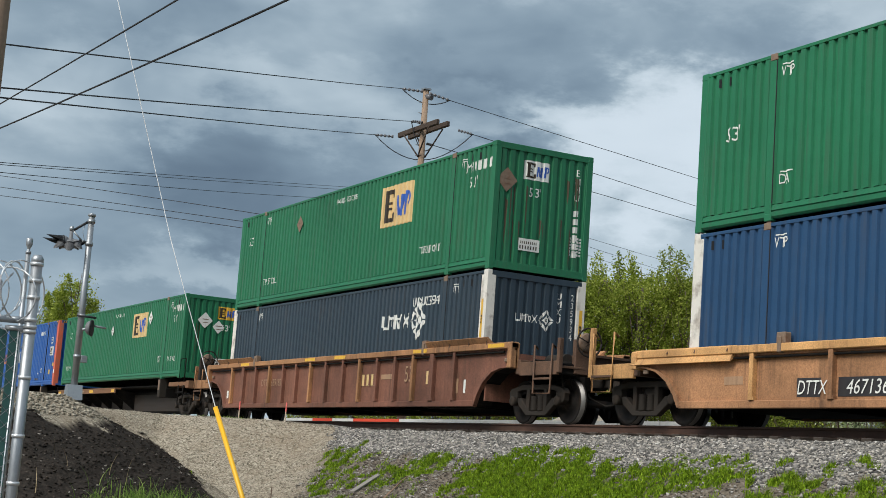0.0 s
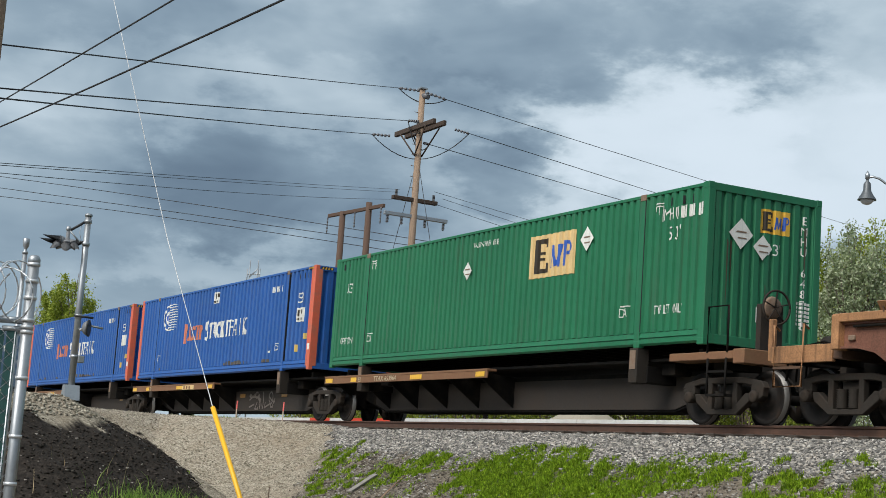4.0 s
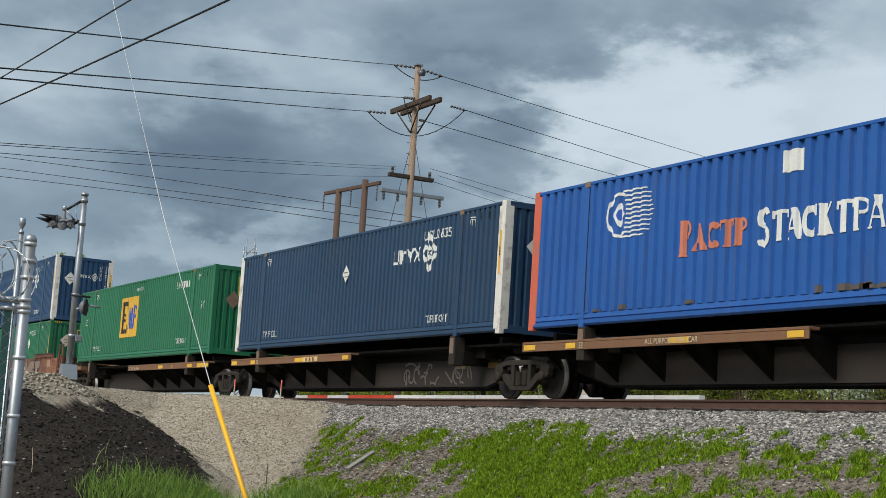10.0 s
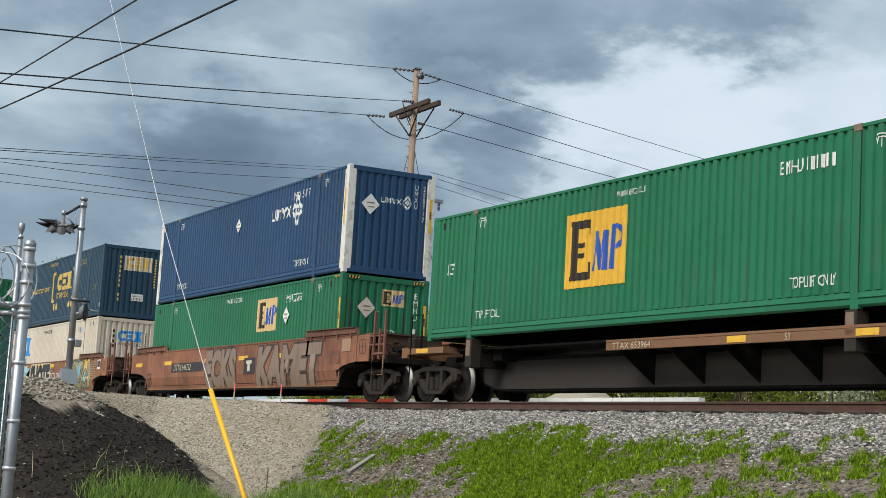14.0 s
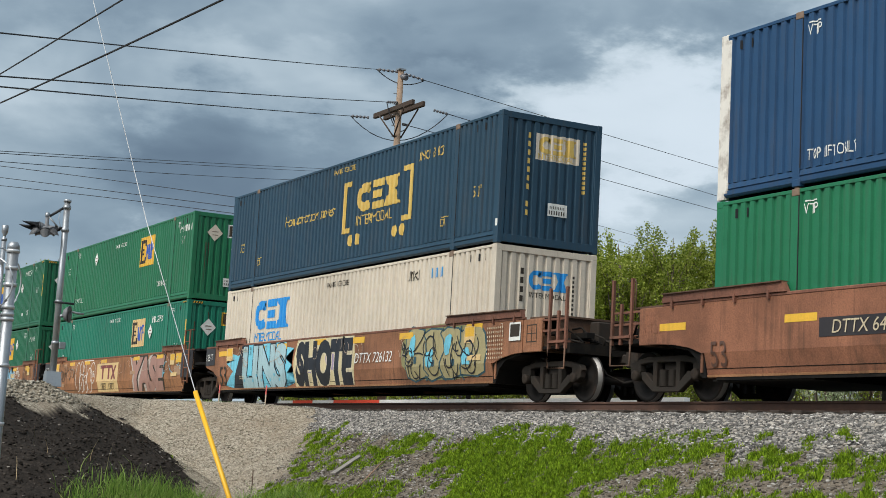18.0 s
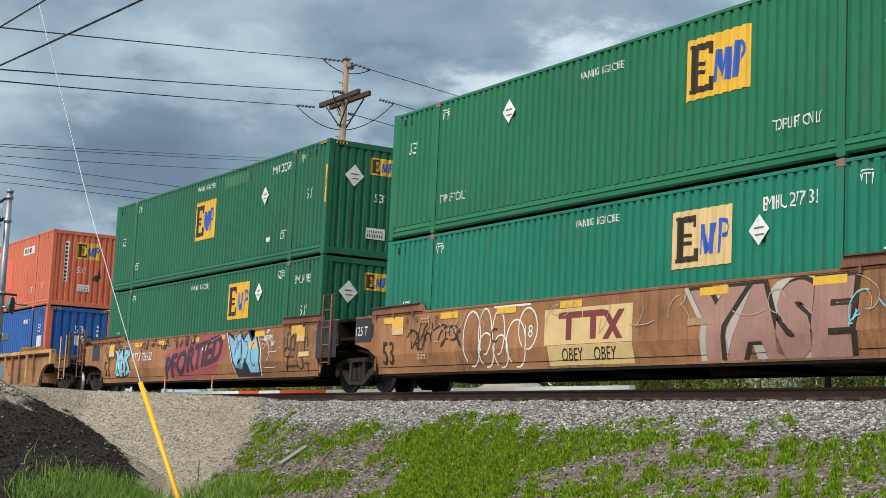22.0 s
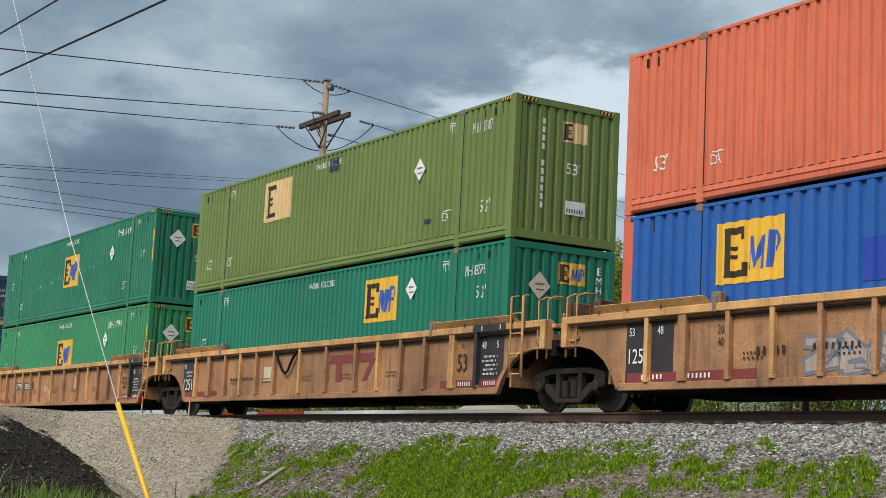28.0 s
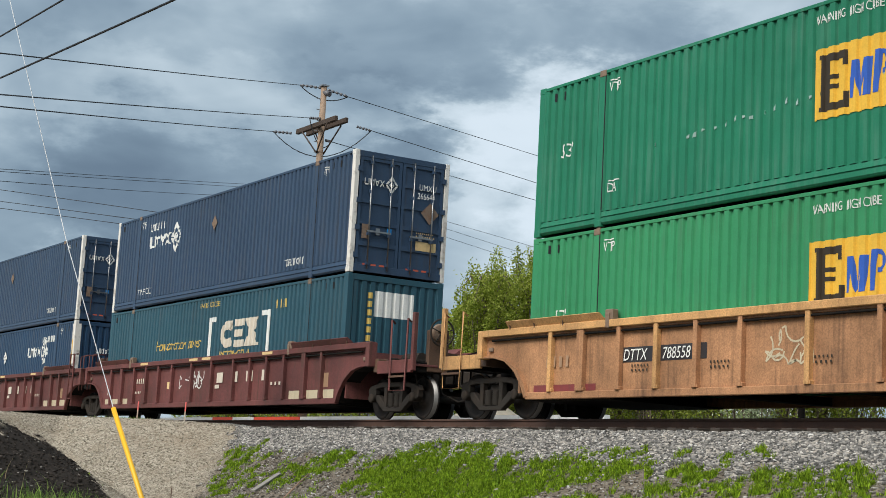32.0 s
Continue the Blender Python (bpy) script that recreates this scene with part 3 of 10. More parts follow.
def globe_logo(c):
    """A globe with trailing speed lines and two wordmarks as plain blocks."""
    cx, cz = -13.02, 2.12
    o = ring(cx, cz, 0.42, 0.44, 0.06, 18, 60, 300) + [[(cx - 0.20, cz), (cx, cz - 0.24), (cx + 0.20, cz), (cx, cz + 0.24)]]
    for i in range(11):
        z = 1.66 + i * 0.088
        half = 0.42 * math.sqrt(max(0.0, 1 - ((z - cz) / 0.48) ** 2))
        x = cx + 0.55 * half
        o.append([(x, z), (x + 0.5, z + 0.015), (x + 0.92 - 0.03 * abs(i - 5), z + 0.005), (x + 0.92 - 0.03 * abs(i - 5), z + 0.025), (x + 0.5, z + 0.045), (x, z + 0.035)])
    part("globe_emblem", lambda: shapes(o), WHITE, c, key="globe")
    part("globe_core", lambda: shapes([[(cx - 0.10, cz), (cx, cz - 0.12), (cx + 0.10, cz), (cx, cz + 0.12)]], lift=0.008), LOGO_BLUE, c, key="core")

    def sign(kind, x0, x1, z0, z1):
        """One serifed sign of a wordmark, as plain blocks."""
        w, h, q = x1 - x0, z1 - z0, 0.36 * (x1 - x0)
        feet = lambda x: [rect(x - 0.06 * w, z0, x + q + 0.06 * w, z0 + 0.06 * h), rect(x - 0.06 * w, z1 - 0.06 * h, x + q + 0.06 * w, z1)]
        if kind == "post":
            return [rect(x0 + 0.3 * w, z0, x0 + 0.3 * w + q, z1)] + feet(x0 + 0.3 * w)
        if kind == "tee":
            return [rect(x0 + 0.37 * w, z0, x0 + 0.37 * w + q, z1), rect(x0, z1 - 0.12 * h, x1, z1), rect(x0, z1 - 0.26 * h, x0 + 0.08 * w, z1), rect(x1 - 0.08 * w, z1 - 0.26 * h, x1, z1), rect(x0 + 0.25 * w, z0, x1 - 0.25 * w, z0 + 0.06 * h)]
        if kind == "wedge":
            return [rect(x0, z0, x0 + 0.10 * w, z1, 0.40 * w), rect(x1 - q, z0, x1, z1, -0.38 * w), rect(x0 + 0.2 * w, z0 + 0.3 * h, x1 - 0.3 * w, z0 + 0.38 * h), rect(x0 - 0.04 * w, z0, x0 + 0.22 * w, z0 + 0.06 * h)]
        if kind == "arc":
            return ring(x0 + 0.5 * w, z0 + 0.5 * h, 0.5 * w, 0.5 * h, 0.3 * w, 12, 45, 315) + [rect(x1 - 0.16 * w, z0 + 0.64 * h, x1 - 0.06 * w, z1)]
        if kind == "hook":
            return [rect(x0 + 0.06 * w, z0, x0 + 0.06 * w + q, z1)] + feet(x0 + 0.06 * w) + ring(x0 + 0.45 * w, z0 + 0.74 * h, 0.5 * w, 0.26 * h, 0.16 * w, 8, -90, 90)
        if kind == "fork":
            return [rect(x0 + 0.06 * w, z0, x0 + 0.06 * w + q, z1), rect(x0 + 0.4 * w, z0 + 0.5 * h, x0 + 0.5 * w, z1, 0.36 * w), rect(x1 - q, z0, x1, z0 + 0.52 * h, -0.36 * w)] + feet(x0 + 0.06 * w)
        return ring(x0 + 0.5 * w, z0 + 0.73 * h, 0.46 * w, 0.27 * h, 0.26 * w, 8, 20, 270) + ring(x0 + 0.5 * w, z0 + 0.27 * h, 0.46 * w, 0.27 * h, 0.26 * w, 8, -160, 90)

    def word(kinds, x0, x1, z0, z1):
        w = (x1 - x0) / len(kinds)
        return sum((sign(k, x0 + i * w, x0 + (i + 0.96) * w, z0 - (0.08 if i == 0 else 0), z1 + (0.10 if i == 0 else 0)) for i, k in enumerate(kinds)), [])

    part("red_wordmark", lambda: shapes(word(("hook", "wedge", "arc", "tee", "hook"), -11.06, -9.12, 1.22, 1.70)), paint("faded_orange_marking", (0.58, 0.19, 0.11)), c, "faded red and white block lettering", key="w1")
    part("white_wordmark", lambda: shapes(word(("curl", "tee", "wedge", "arc", "fork", "tee", "hook", "wedge", "post", "fork"), -8.92, -5.14, 1.20, 1.72)), WHITE, c, key="w2")


def placard(c, x, z, face="side", out=HALF, mat=None, r=0.24):
    """A diamond-shaped placard holder with a folded flap."""
    p = part("placard", lambda: shapes([[(x - r, z), (x, z - r * 1.05), (x + r, z), (x, z + r * 1.05)]], face, out, True, 0.014), mat or WHITE, c, key=(face, "pl", x, z, r, out))
    part("placard_flap", lambda: shapes([rect(x - 0.12, z + 0.02, x + 0.10, z + 0.05, 0.03), rect(x - 0.08, z - 0.09, x + 0.12, z - 0.065)], face, out, True, 0.019), CAST, p, key=(face, "pf", x, z, out))


def text(c, s, x, z, size, mat=None, name="marking", **k):
    part(name, lambda: words(s, x, z, size, **k), mat or WHITE, c, key=(s, x, z, size, tuple(sorted(k.items()))))


def mark(c, outlines, mat, key, name="marking", **k):
    part(name, lambda: shapes(outlines, **k), mat, c, key=(key, tuple(sorted(k.items()))))


def overlined(c, s, x, z, mat=None):
    text(c, s, x, z, 0.25, mat, squeeze=0.75)
    mark(c, [rect(x + 0.02, z + 0.20, x + 0.30, z + 0.222)], mat or WHITE, ("over", x, z))


def build_container(label, col, post=None, door=False, hazard=False, caution=False, group="containers on the train", pitch=0.225):
    SHEET["pitch"], SHEET["depth"] = pitch, 0.058 if pitch > 0.25 else 0.042
    c = thing("shipping_container", Matrix(), label, "container", group)
    pc = post or col
    pw = (0.15 if door else 0.27) if post else 0.19
    for s in (-1, 1):
        part("side_wall", lambda: corrugated(-LONG + 0.1, -0.1, 0.28, 2.834, 1.287, s), col, c, key=("side", s))
        part("top_rail", lambda: rail_bar(False, s), col, c, key=("top", s))
        part("bottom_rail", lambda: rail_bar(True, s), col, c, key=("low", s))
        for x in (-2.0, -LONG + 2.0):
            part("lift_post", lambda: bevelled(bars((x - 0.105, x + 0.065, *sorted((s * 1.2, s * 1.299)), 0.1, 2.83)), 0.008), col, c, key=("lift", s, x))
            part("seam", lambda: bars((x + 0.0655, x + 0.0855, *sorted((s * 1.2, s * 1.296)), 0.30, 2.83)), BLACK, c, key=("seam", s, x))
            for z in (0.062, 2.84):
                part("lift_casting", casting(x, s * (HALF - 0.048), z), CAST if z > 1 else col, c, key=("cast", s, x, z))
        for x in (-pw / 2, -LONG + pw / 2):
            w = pw / 2
            part("corner_post", lambda: bevelled(bars((x - w, x + w, *sorted((s * (HALF - pw * 0.8), s * (HALF + (0.004 if post else 0.001)))), 0.1, 2.8)), 0.008), pc, c,
                 "pale corner post" if post is POST_WHITE else ("orange-red corner post" if post else ""), key=("post", s, round(x, 3), pw))
            for z in (0.06, 2.85):
                part("corner_casting", casting(-0.088 if x > -5 else -LONG + 0.088, s * (HALF - 0.056), z), pc, c, key=("corner", s, x > -5, z))
    if door:
        door_end(c, col)
    else:
        part("end_wall", lambda: corrugated(-1.18, 1.18, 0.2, 2.8, -0.016, 1, "y"), col, c, key="front")
    part("end_wall", lambda: corrugated(-1.18, 1.18, 0.2, 2.8, LONG - 0.016, -1, "y"), col, c, key="back")
    for x0, x1 in ((-0.1, -0.003), (-LONG + 0.003, -LONG + 0.1)):
        part("end_header", lambda: bars((x0, x1, -1.19, 1.19, 2.76, 2.9), bevel=0.006), col, c, key=("head", x0))
        part("end_sill", lambda: bars((x0, x1, -1.19, 1.19, 0.03, 0.2), bevel=0.006), col, c, key=("sill", x0))
    part("roof_panel", roof_sheet, col, c, key="roof")
    part("floor_frame", under_frame, DARK, c, key="floor")
    for x in (-0.52, -0.78, -1.12):
        mark(c, [rect(x, 2.58, x + 0.035, 2.74)], BLACK, ("slot", x), "lashing_slot")
    for x in (-LONG + 0.5, -LONG + 0.76):
        mark(c, [rect(x, 2.58, x + 0.035, 2.74)], BLACK, ("slot", x), "lashing_slot")
    if hazard:
        for a in (-1.14, 0.78):
            mark(c, [rect(a, 2.80, a + 0.36, 2.87)], BLACK, ("hz", a), "hazard_stripe", face="end", out=-0.001, flat=True)
            mark(c, [rect(a + 0.02 + 0.09 * i, 2.80, a + 0.06 + 0.09 * i, 2.87, 0.02) for i in range(4)], YELLOW, ("hy", a), "hazard_stripe", face="end", out=-0.001, flat=True, lift=0.008)
        mark(c, [rect(-0.50, 2.81, -0.16, 2.87)], BLACK, "hz2", "hazard_stripe", flat=True)
        mark(c, [rect(-0.49 + 0.09 * i, 2.81, -0.45 + 0.09 * i, 2.87, 0.02) for i in range(4)], YELLOW, "hy2", "hazard_stripe", flat=True, lift=0.008)
    if caution:
        for k, kw in ((0, dict(face="side")), (1, dict(face="end", out=0.0))):
            a = -0.20 if (post and not k) else -0.10 if not k else 1.15
            P = dict(flat=True, **kw)
            P.setdefault("out", HALF + 0.004)
            mark(c, [rect(a, 1.30, a + 0.085, 2.25)], YELLOW, ("ca", k, a), "caution_strip", **P)
            mark(c, [rect(a + 0.02, 1.70 + 0.07 * i, a + 0.065, 1.75 + 0.07 * i) for i in range(3)], BLACK, ("cb", k, a), "caution_strip", lift=0.008, **P)
    return c


def usual_marks(c, feet=1.55, ink=None, top=None, warn=None, ids=None, vtp=True, da=True, left=True, num=None):
    """Lettering that most of these boxes carry on their long side."""
    if feet:
        text(c, "53'", -1.18, feet, 0.36, ink)
        if left:
            text(c, "53'", -15.4, feet, 0.36, ink)
    if vtp:
        overlined(c, "VTP", -1.65, 2.46, ink)
        overlined(c, "VTP", -13.95, 2.46, ink)
    if da:
        overlined(c, "DA", -2.62, 0.60, ink)
        overlined(c, "DA", -13.9, 0.60, ink)
    if top is not None:
        text(c, "TOP LIFT ONLY", -3.5, top, 0.26, ink, squeeze=0.60)
        text(c, "TOP LIFT ONLY", -13.9, top, 0.26, ink, squeeze=0.60)
    if warn:
        text(c, "WARNING HIGH CUBE", -8.85, warn, 0.20, ink, squeeze=0.66)
    if ids:
        x, z = ids
        if num:
            text(c, num, x, z - 0.1, 0.30 if x > -2 and len(num) > 4 else 0.32, ink, squeeze=0.46 if x > -2 and len(num) > 4 else 0.66)
            if len(num) > 4:
                return
            x += 0.62
        mark(c, bar_line(x, z - 0.1, x + 0.72, z + 0.12, 6), ink or WHITE, ("id", x, z))


def streaks(c, seed, n=5, face="end", out=-0.016):
    """Rusty run-off on a wall."""
    r = random.Random(seed)
    o = []
    for _ in range(n):
        x, z, w, h = r.uniform(-1.1, 1.0), r.uniform(1.0, 2.6), r.uniform(0.02, 0.06), r.uniform(0.4, 1.4)
        o.append([(x, z), (x + w, z - 0.05), (x + w * 0.8, z - 0.6 * h), (x + w * 0.45, max(0.25, z - h)), (x + w * 0.2, z - 0.5 * h)])
    part("marking", shapes(o, face, out), paint("rust_run", (0.075, 0.060, 0.035)), c, "brown rust streaks")


def green_end(c, feet_z=1.55, logo=True, panel=YELLOW, card=WHITE, num="EMHU", low=False, dx=0.0):
    """The blank end of a green box: placard, panel, sizes, upright number bars, notices."""
    streaks(c, len(c.name) + int(feet_z * 100), 4)
    placard(c, -0.55 + dx, 2.05 if not low else 2.25, "end", -0.016, card, 0.27)
    if logo:
        panel_logo(c, -0.10 + dx, 2.14, 0.58 + dx, 2.58, panel, face="end", out=-0.016)
    text(c, "53'", 0.05 + dx, feet_z, 0.30, face="end", out=-0.016)
    text(c, num, 0.92, 2.40, 0.225, face="end", out=-0.016, upright=True, squeeze=0.8)
    if len(num) < 5:
        mark(c, [rect(0.86, 1.60 - 0.19 * i, 0.97, 1.46 - 0.19 * i) for i in range(6)], WHITE, "vid", face="end", out=-0.016)
    mark(c, [rect(-0.15 + dx, 0.50, 0.40 + dx, 0.78)], WHITE, ("plate", dx), "weight_plate", face="end", out=-0.01, flat=True)
    mark(c, bar_line(-0.10 + dx, 0.66, 0.35 + dx, 0.72, 9) + bar_line(-0.12 + dx, 0.54, 0.37 + dx, 0.62, 7), BROWNBLACK, ("platebars", dx), face="end", out=-0.01, flat=True, lift=0.008)
    mark(c, [rect(0.78 + 0.09 * (i % 4), 0.55 + 0.075 * (i // 4), 0.84 + 0.09 * (i % 4), 0.60 + 0.075 * (i // 4)) for i in range(24)], WHITE, "small", face="end", out=-0.016)


# ---- rolling stock ----
WHEELBASE, WHEEL_R = 1.78, 0.457
SPINNING = []      # wheelsets, with the place that each has on its truck
TRAIN = []         # everything that rides: (thing, place along the train, height)


def side_frame_mesh():
    bm = bmesh.new()
    pieces = [[(-1.13, .60), (-1.06, .71), (-.56, .80), (.56, .80), (1.06, .71), (1.13, .60), (.56, .69), (-.56, .69)]]
    for s in (-1, 1):
        pieces += [[(s * 1.10, .62), (s * .78, .70), (s * .77, .54), (s * .83, .44), (s * .96, .40), (s * 1.08, .46)],
                   [(s * .76, .52), (s * .73, .38), (s * .38, .155), (s * .26, .24), (s * .62, .52)],
                   [(s * .40, .24), (s * .28, .24), (s * .28, .72), (s * .40, .72)]]
    pieces.append([(-.40, .155), (.40, .155), (.36, .25), (-.36, .25)])
    for p in pieces:
        b = slab(p, -0.065, 0.065)
        bmesh.ops.bevel(b, geom=b.edges[:], offset=0.012, segments=1, affect="EDGES")
        me = bpy.data.meshes.new("t")
        b.to_mesh(me)
        b.free()
        bm.from_mesh(me)
        bpy.data.meshes.remove(me)
    return bm


def spring_mesh():
    bm = bmesh.new()
    for x in (0.0,):
        prof = []
        for i in range(9):
            z = 0.25 + 0.036 * i
            prof += [(z, 0.075), (z + 0.018, 0.10)]
        b = lathe(prof, 10, "z")
        bmesh.ops.translate(b, vec=(x, 0, 0), verts=b.verts[:])
        me = bpy.data.meshes.new("t")
        b.to_mesh(me)
        b.free()
        bm.from_mesh(me)
        bpy.data.meshes.remove(me)
    return bm


def wheel_mesh(side):
    r = WHEEL_R
    p = [(-0.09, 0.09), (-0.09, 0.16), (-0.03, 0.18), (-0.02, 0.36), (-0.07, 0.39), (-0.07, r), (0.03, r + 0.008), (0.045, r + 0.028), (0.06, r + 0.02),
         (0.06, 0.39), (0.02, 0.36), (0.03, 0.18), (0.09, 0.16), (0.09, 0.09)]
    return lathe([(side * (0.745 - h), q) for h, q in p], 36)


def add_truck(car, x):
    t = part("truck", lambda: bars((-0.2, 0.2, -0.95, 0.95, 0.45, 0.68), (-0.16, 0.16, -0.3, 0.3, 0.68, 0.78), bevel=0.02), TRUCK, car, "grimy cast-steel truck", key="bolster",
             at=pose(x, 0, 0))
    for s in (-1, 1):
        part("side_frame", side_frame_mesh, TRUCK, t, key="sf", at=pose(0, s * 1.0, 0))
        [part("spring", spring_mesh, TRUCK, t, key="sp", at=pose(q, s * 1.0, 0)) for q in (-0.13, 0.13)]
        for e in (-1, 1):
            part("bearing_cap", lambda: lathe([(-0.11, 0.09), (0.08, 0.105), (0.10, 0.095), (0.105, 0.05)] if s > 0 else [(-0.105, 0.05), (-0.10, 0.095), (-0.08, 0.105), (0.11, 0.09)], 14), TRUCK, t,
                 key=("cap", s), at=pose(e * WHEELBASE / 2, s * 1.03, WHEEL_R))
    for e in (-1, 1):
        ax = part("wheelset", lambda: rods([((0, -1.0, 0), (0, 1.0, 0))], 0.085, 14), WHEEL, t, key="axle", at=pose(e * WHEELBASE / 2, 0, WHEEL_R))
        SPINNING.append((ax, e * WHEELBASE / 2))
        # the two wheels are one body with their axle, so they share its mesh
        if "wheels" not in SHARED:
            bm = bmesh.new()
            bm.from_mesh(ax.data)
            for s in (-1, 1):
                b = wheel_mesh(s)
                me = bpy.data.meshes.new("t")
                b.to_mesh(me)
                b.free()
                bm.from_mesh(me)
                bpy.data.meshes.remove(me)
            bm.to_mesh(ax.data)
            bm.free()
            # bright worn rims
            ax.data.materials.append(TREAD)
            for p in ax.data.polygons:
                rad = [math.hypot(ax.data.vertices[i].co.x, ax.data.vertices[i].co.z) for i in p.vertices]
                if min(rad) > WHEEL_R - 0.004 and max(rad) < WHEEL_R + 0.012:
                    p.material_index = 1
            SHARED["wheels"] = True
    return t


def handrail(car, pts, mat, r=0.02, name="handrail"):
    part(name, bent(pts, r), mat, car)


def ladder(car, x0, x1, y, z0, z1, mat, rungs=3):
    handrail(car, [(x0, y, z0), (x0, y, z1), (x0 + 0.03, y + 0.14, z1 + 0.02)], mat, 0.03, "ladder_stile")
    handrail(car, [(x1, y, z0), (x1, y, z1), (x1 - 0.03, y + 0.14, z1 + 0.02)], mat, 0.03, "ladder_stile")
    for i in range(rungs):
        z = z0 + 0.06 + (z1 - z0) * i / rungs
        part("rung", rods([((x0, y, z), (x1, y, z))], 0.016), mat, car)


def coupler(car, x, s):
    part("coupler", bars((min(x, x + s * 1.0), max(x, x + s * 1.0), -0.11, 0.11, 0.78, 0.98), (min(x + s * .75, x + s * 1.12), max(x + s * .75, x + s * 1.12), -0.2, 0.2, 0.70, 1.06), bevel=0.03), TRUCK, car)
    part("air_hose", bent([(x + s * 0.2, -0.45, 0.85), (x + s * 0.5, -0.45, 0.55), (x + s * 0.9, -0.3, 0.40), (x + s * 1.2, -0.2, 0.45)], 0.025), DARK, car)


def brake_stand(car, x, mat, height=2.05):
    """A hand-brake: a plate on a stand, with a spoked wheel facing outwards."""
    part("brake_stand", bars((x - 0.06, x + 0.06, -0.95, -0.45, 1.0, height + 0.05), bevel=0.015), mat, car)
    part("brake_housing", lathe([(x + 0.05, 0.05), (x + 0.06, 0.20), (x + 0.11, 0.17), (x + 0.13, 0.06)], 18, "x"), CAST, car, "rusty round brake housing", at=pose(0, -0.70, height))
    R = 0.29
    wheel = bent([(x + 0.17, -0.70 + R * math.cos(2 * math.pi * i / 24), height + R * math.sin(2 * math.pi * i / 24)) for i in range(25)], 0.020, 6)
    for a in range(5):
        u = 2 * math.pi * a / 5 + 0.3
        rod(wheel, (x + 0.14, -0.70, height), (x + 0.17, -0.70 + R * math.cos(u), height + R * math.sin(u)), 0.013, 6)
    part("brake_wheel", wheel, TRUCK, car)


XC = -8.0      # middle of a car in its own space


def both(x):
    """A place near the leading end and its mirror image near the trailing end."""
    return (x, 2 * XC - x)


def sorted_box(x0, x1, *r):
    return (min(x0, x1), max(x0, x1), *r)


RIBS = (-15.22, -14.3, -13.2, -12.2, -11.2, -10.15, -8.7, -7.3, -5.85, -4.8, -3.8, -2.8, -1.7, -0.78)
CLOSE_RIBS = (-15.41, -14.45, -13.40, -12.31, -11.24, -10.28, -9.27, -8.22, -7.10, -6.08, -5.04, -4.02, -3.05, -2.07, -0.99)
FEW_RIBS = (-14.2, -12.3, -10.4, -8.5, -6.6, -4.7, -2.8, -0.9)


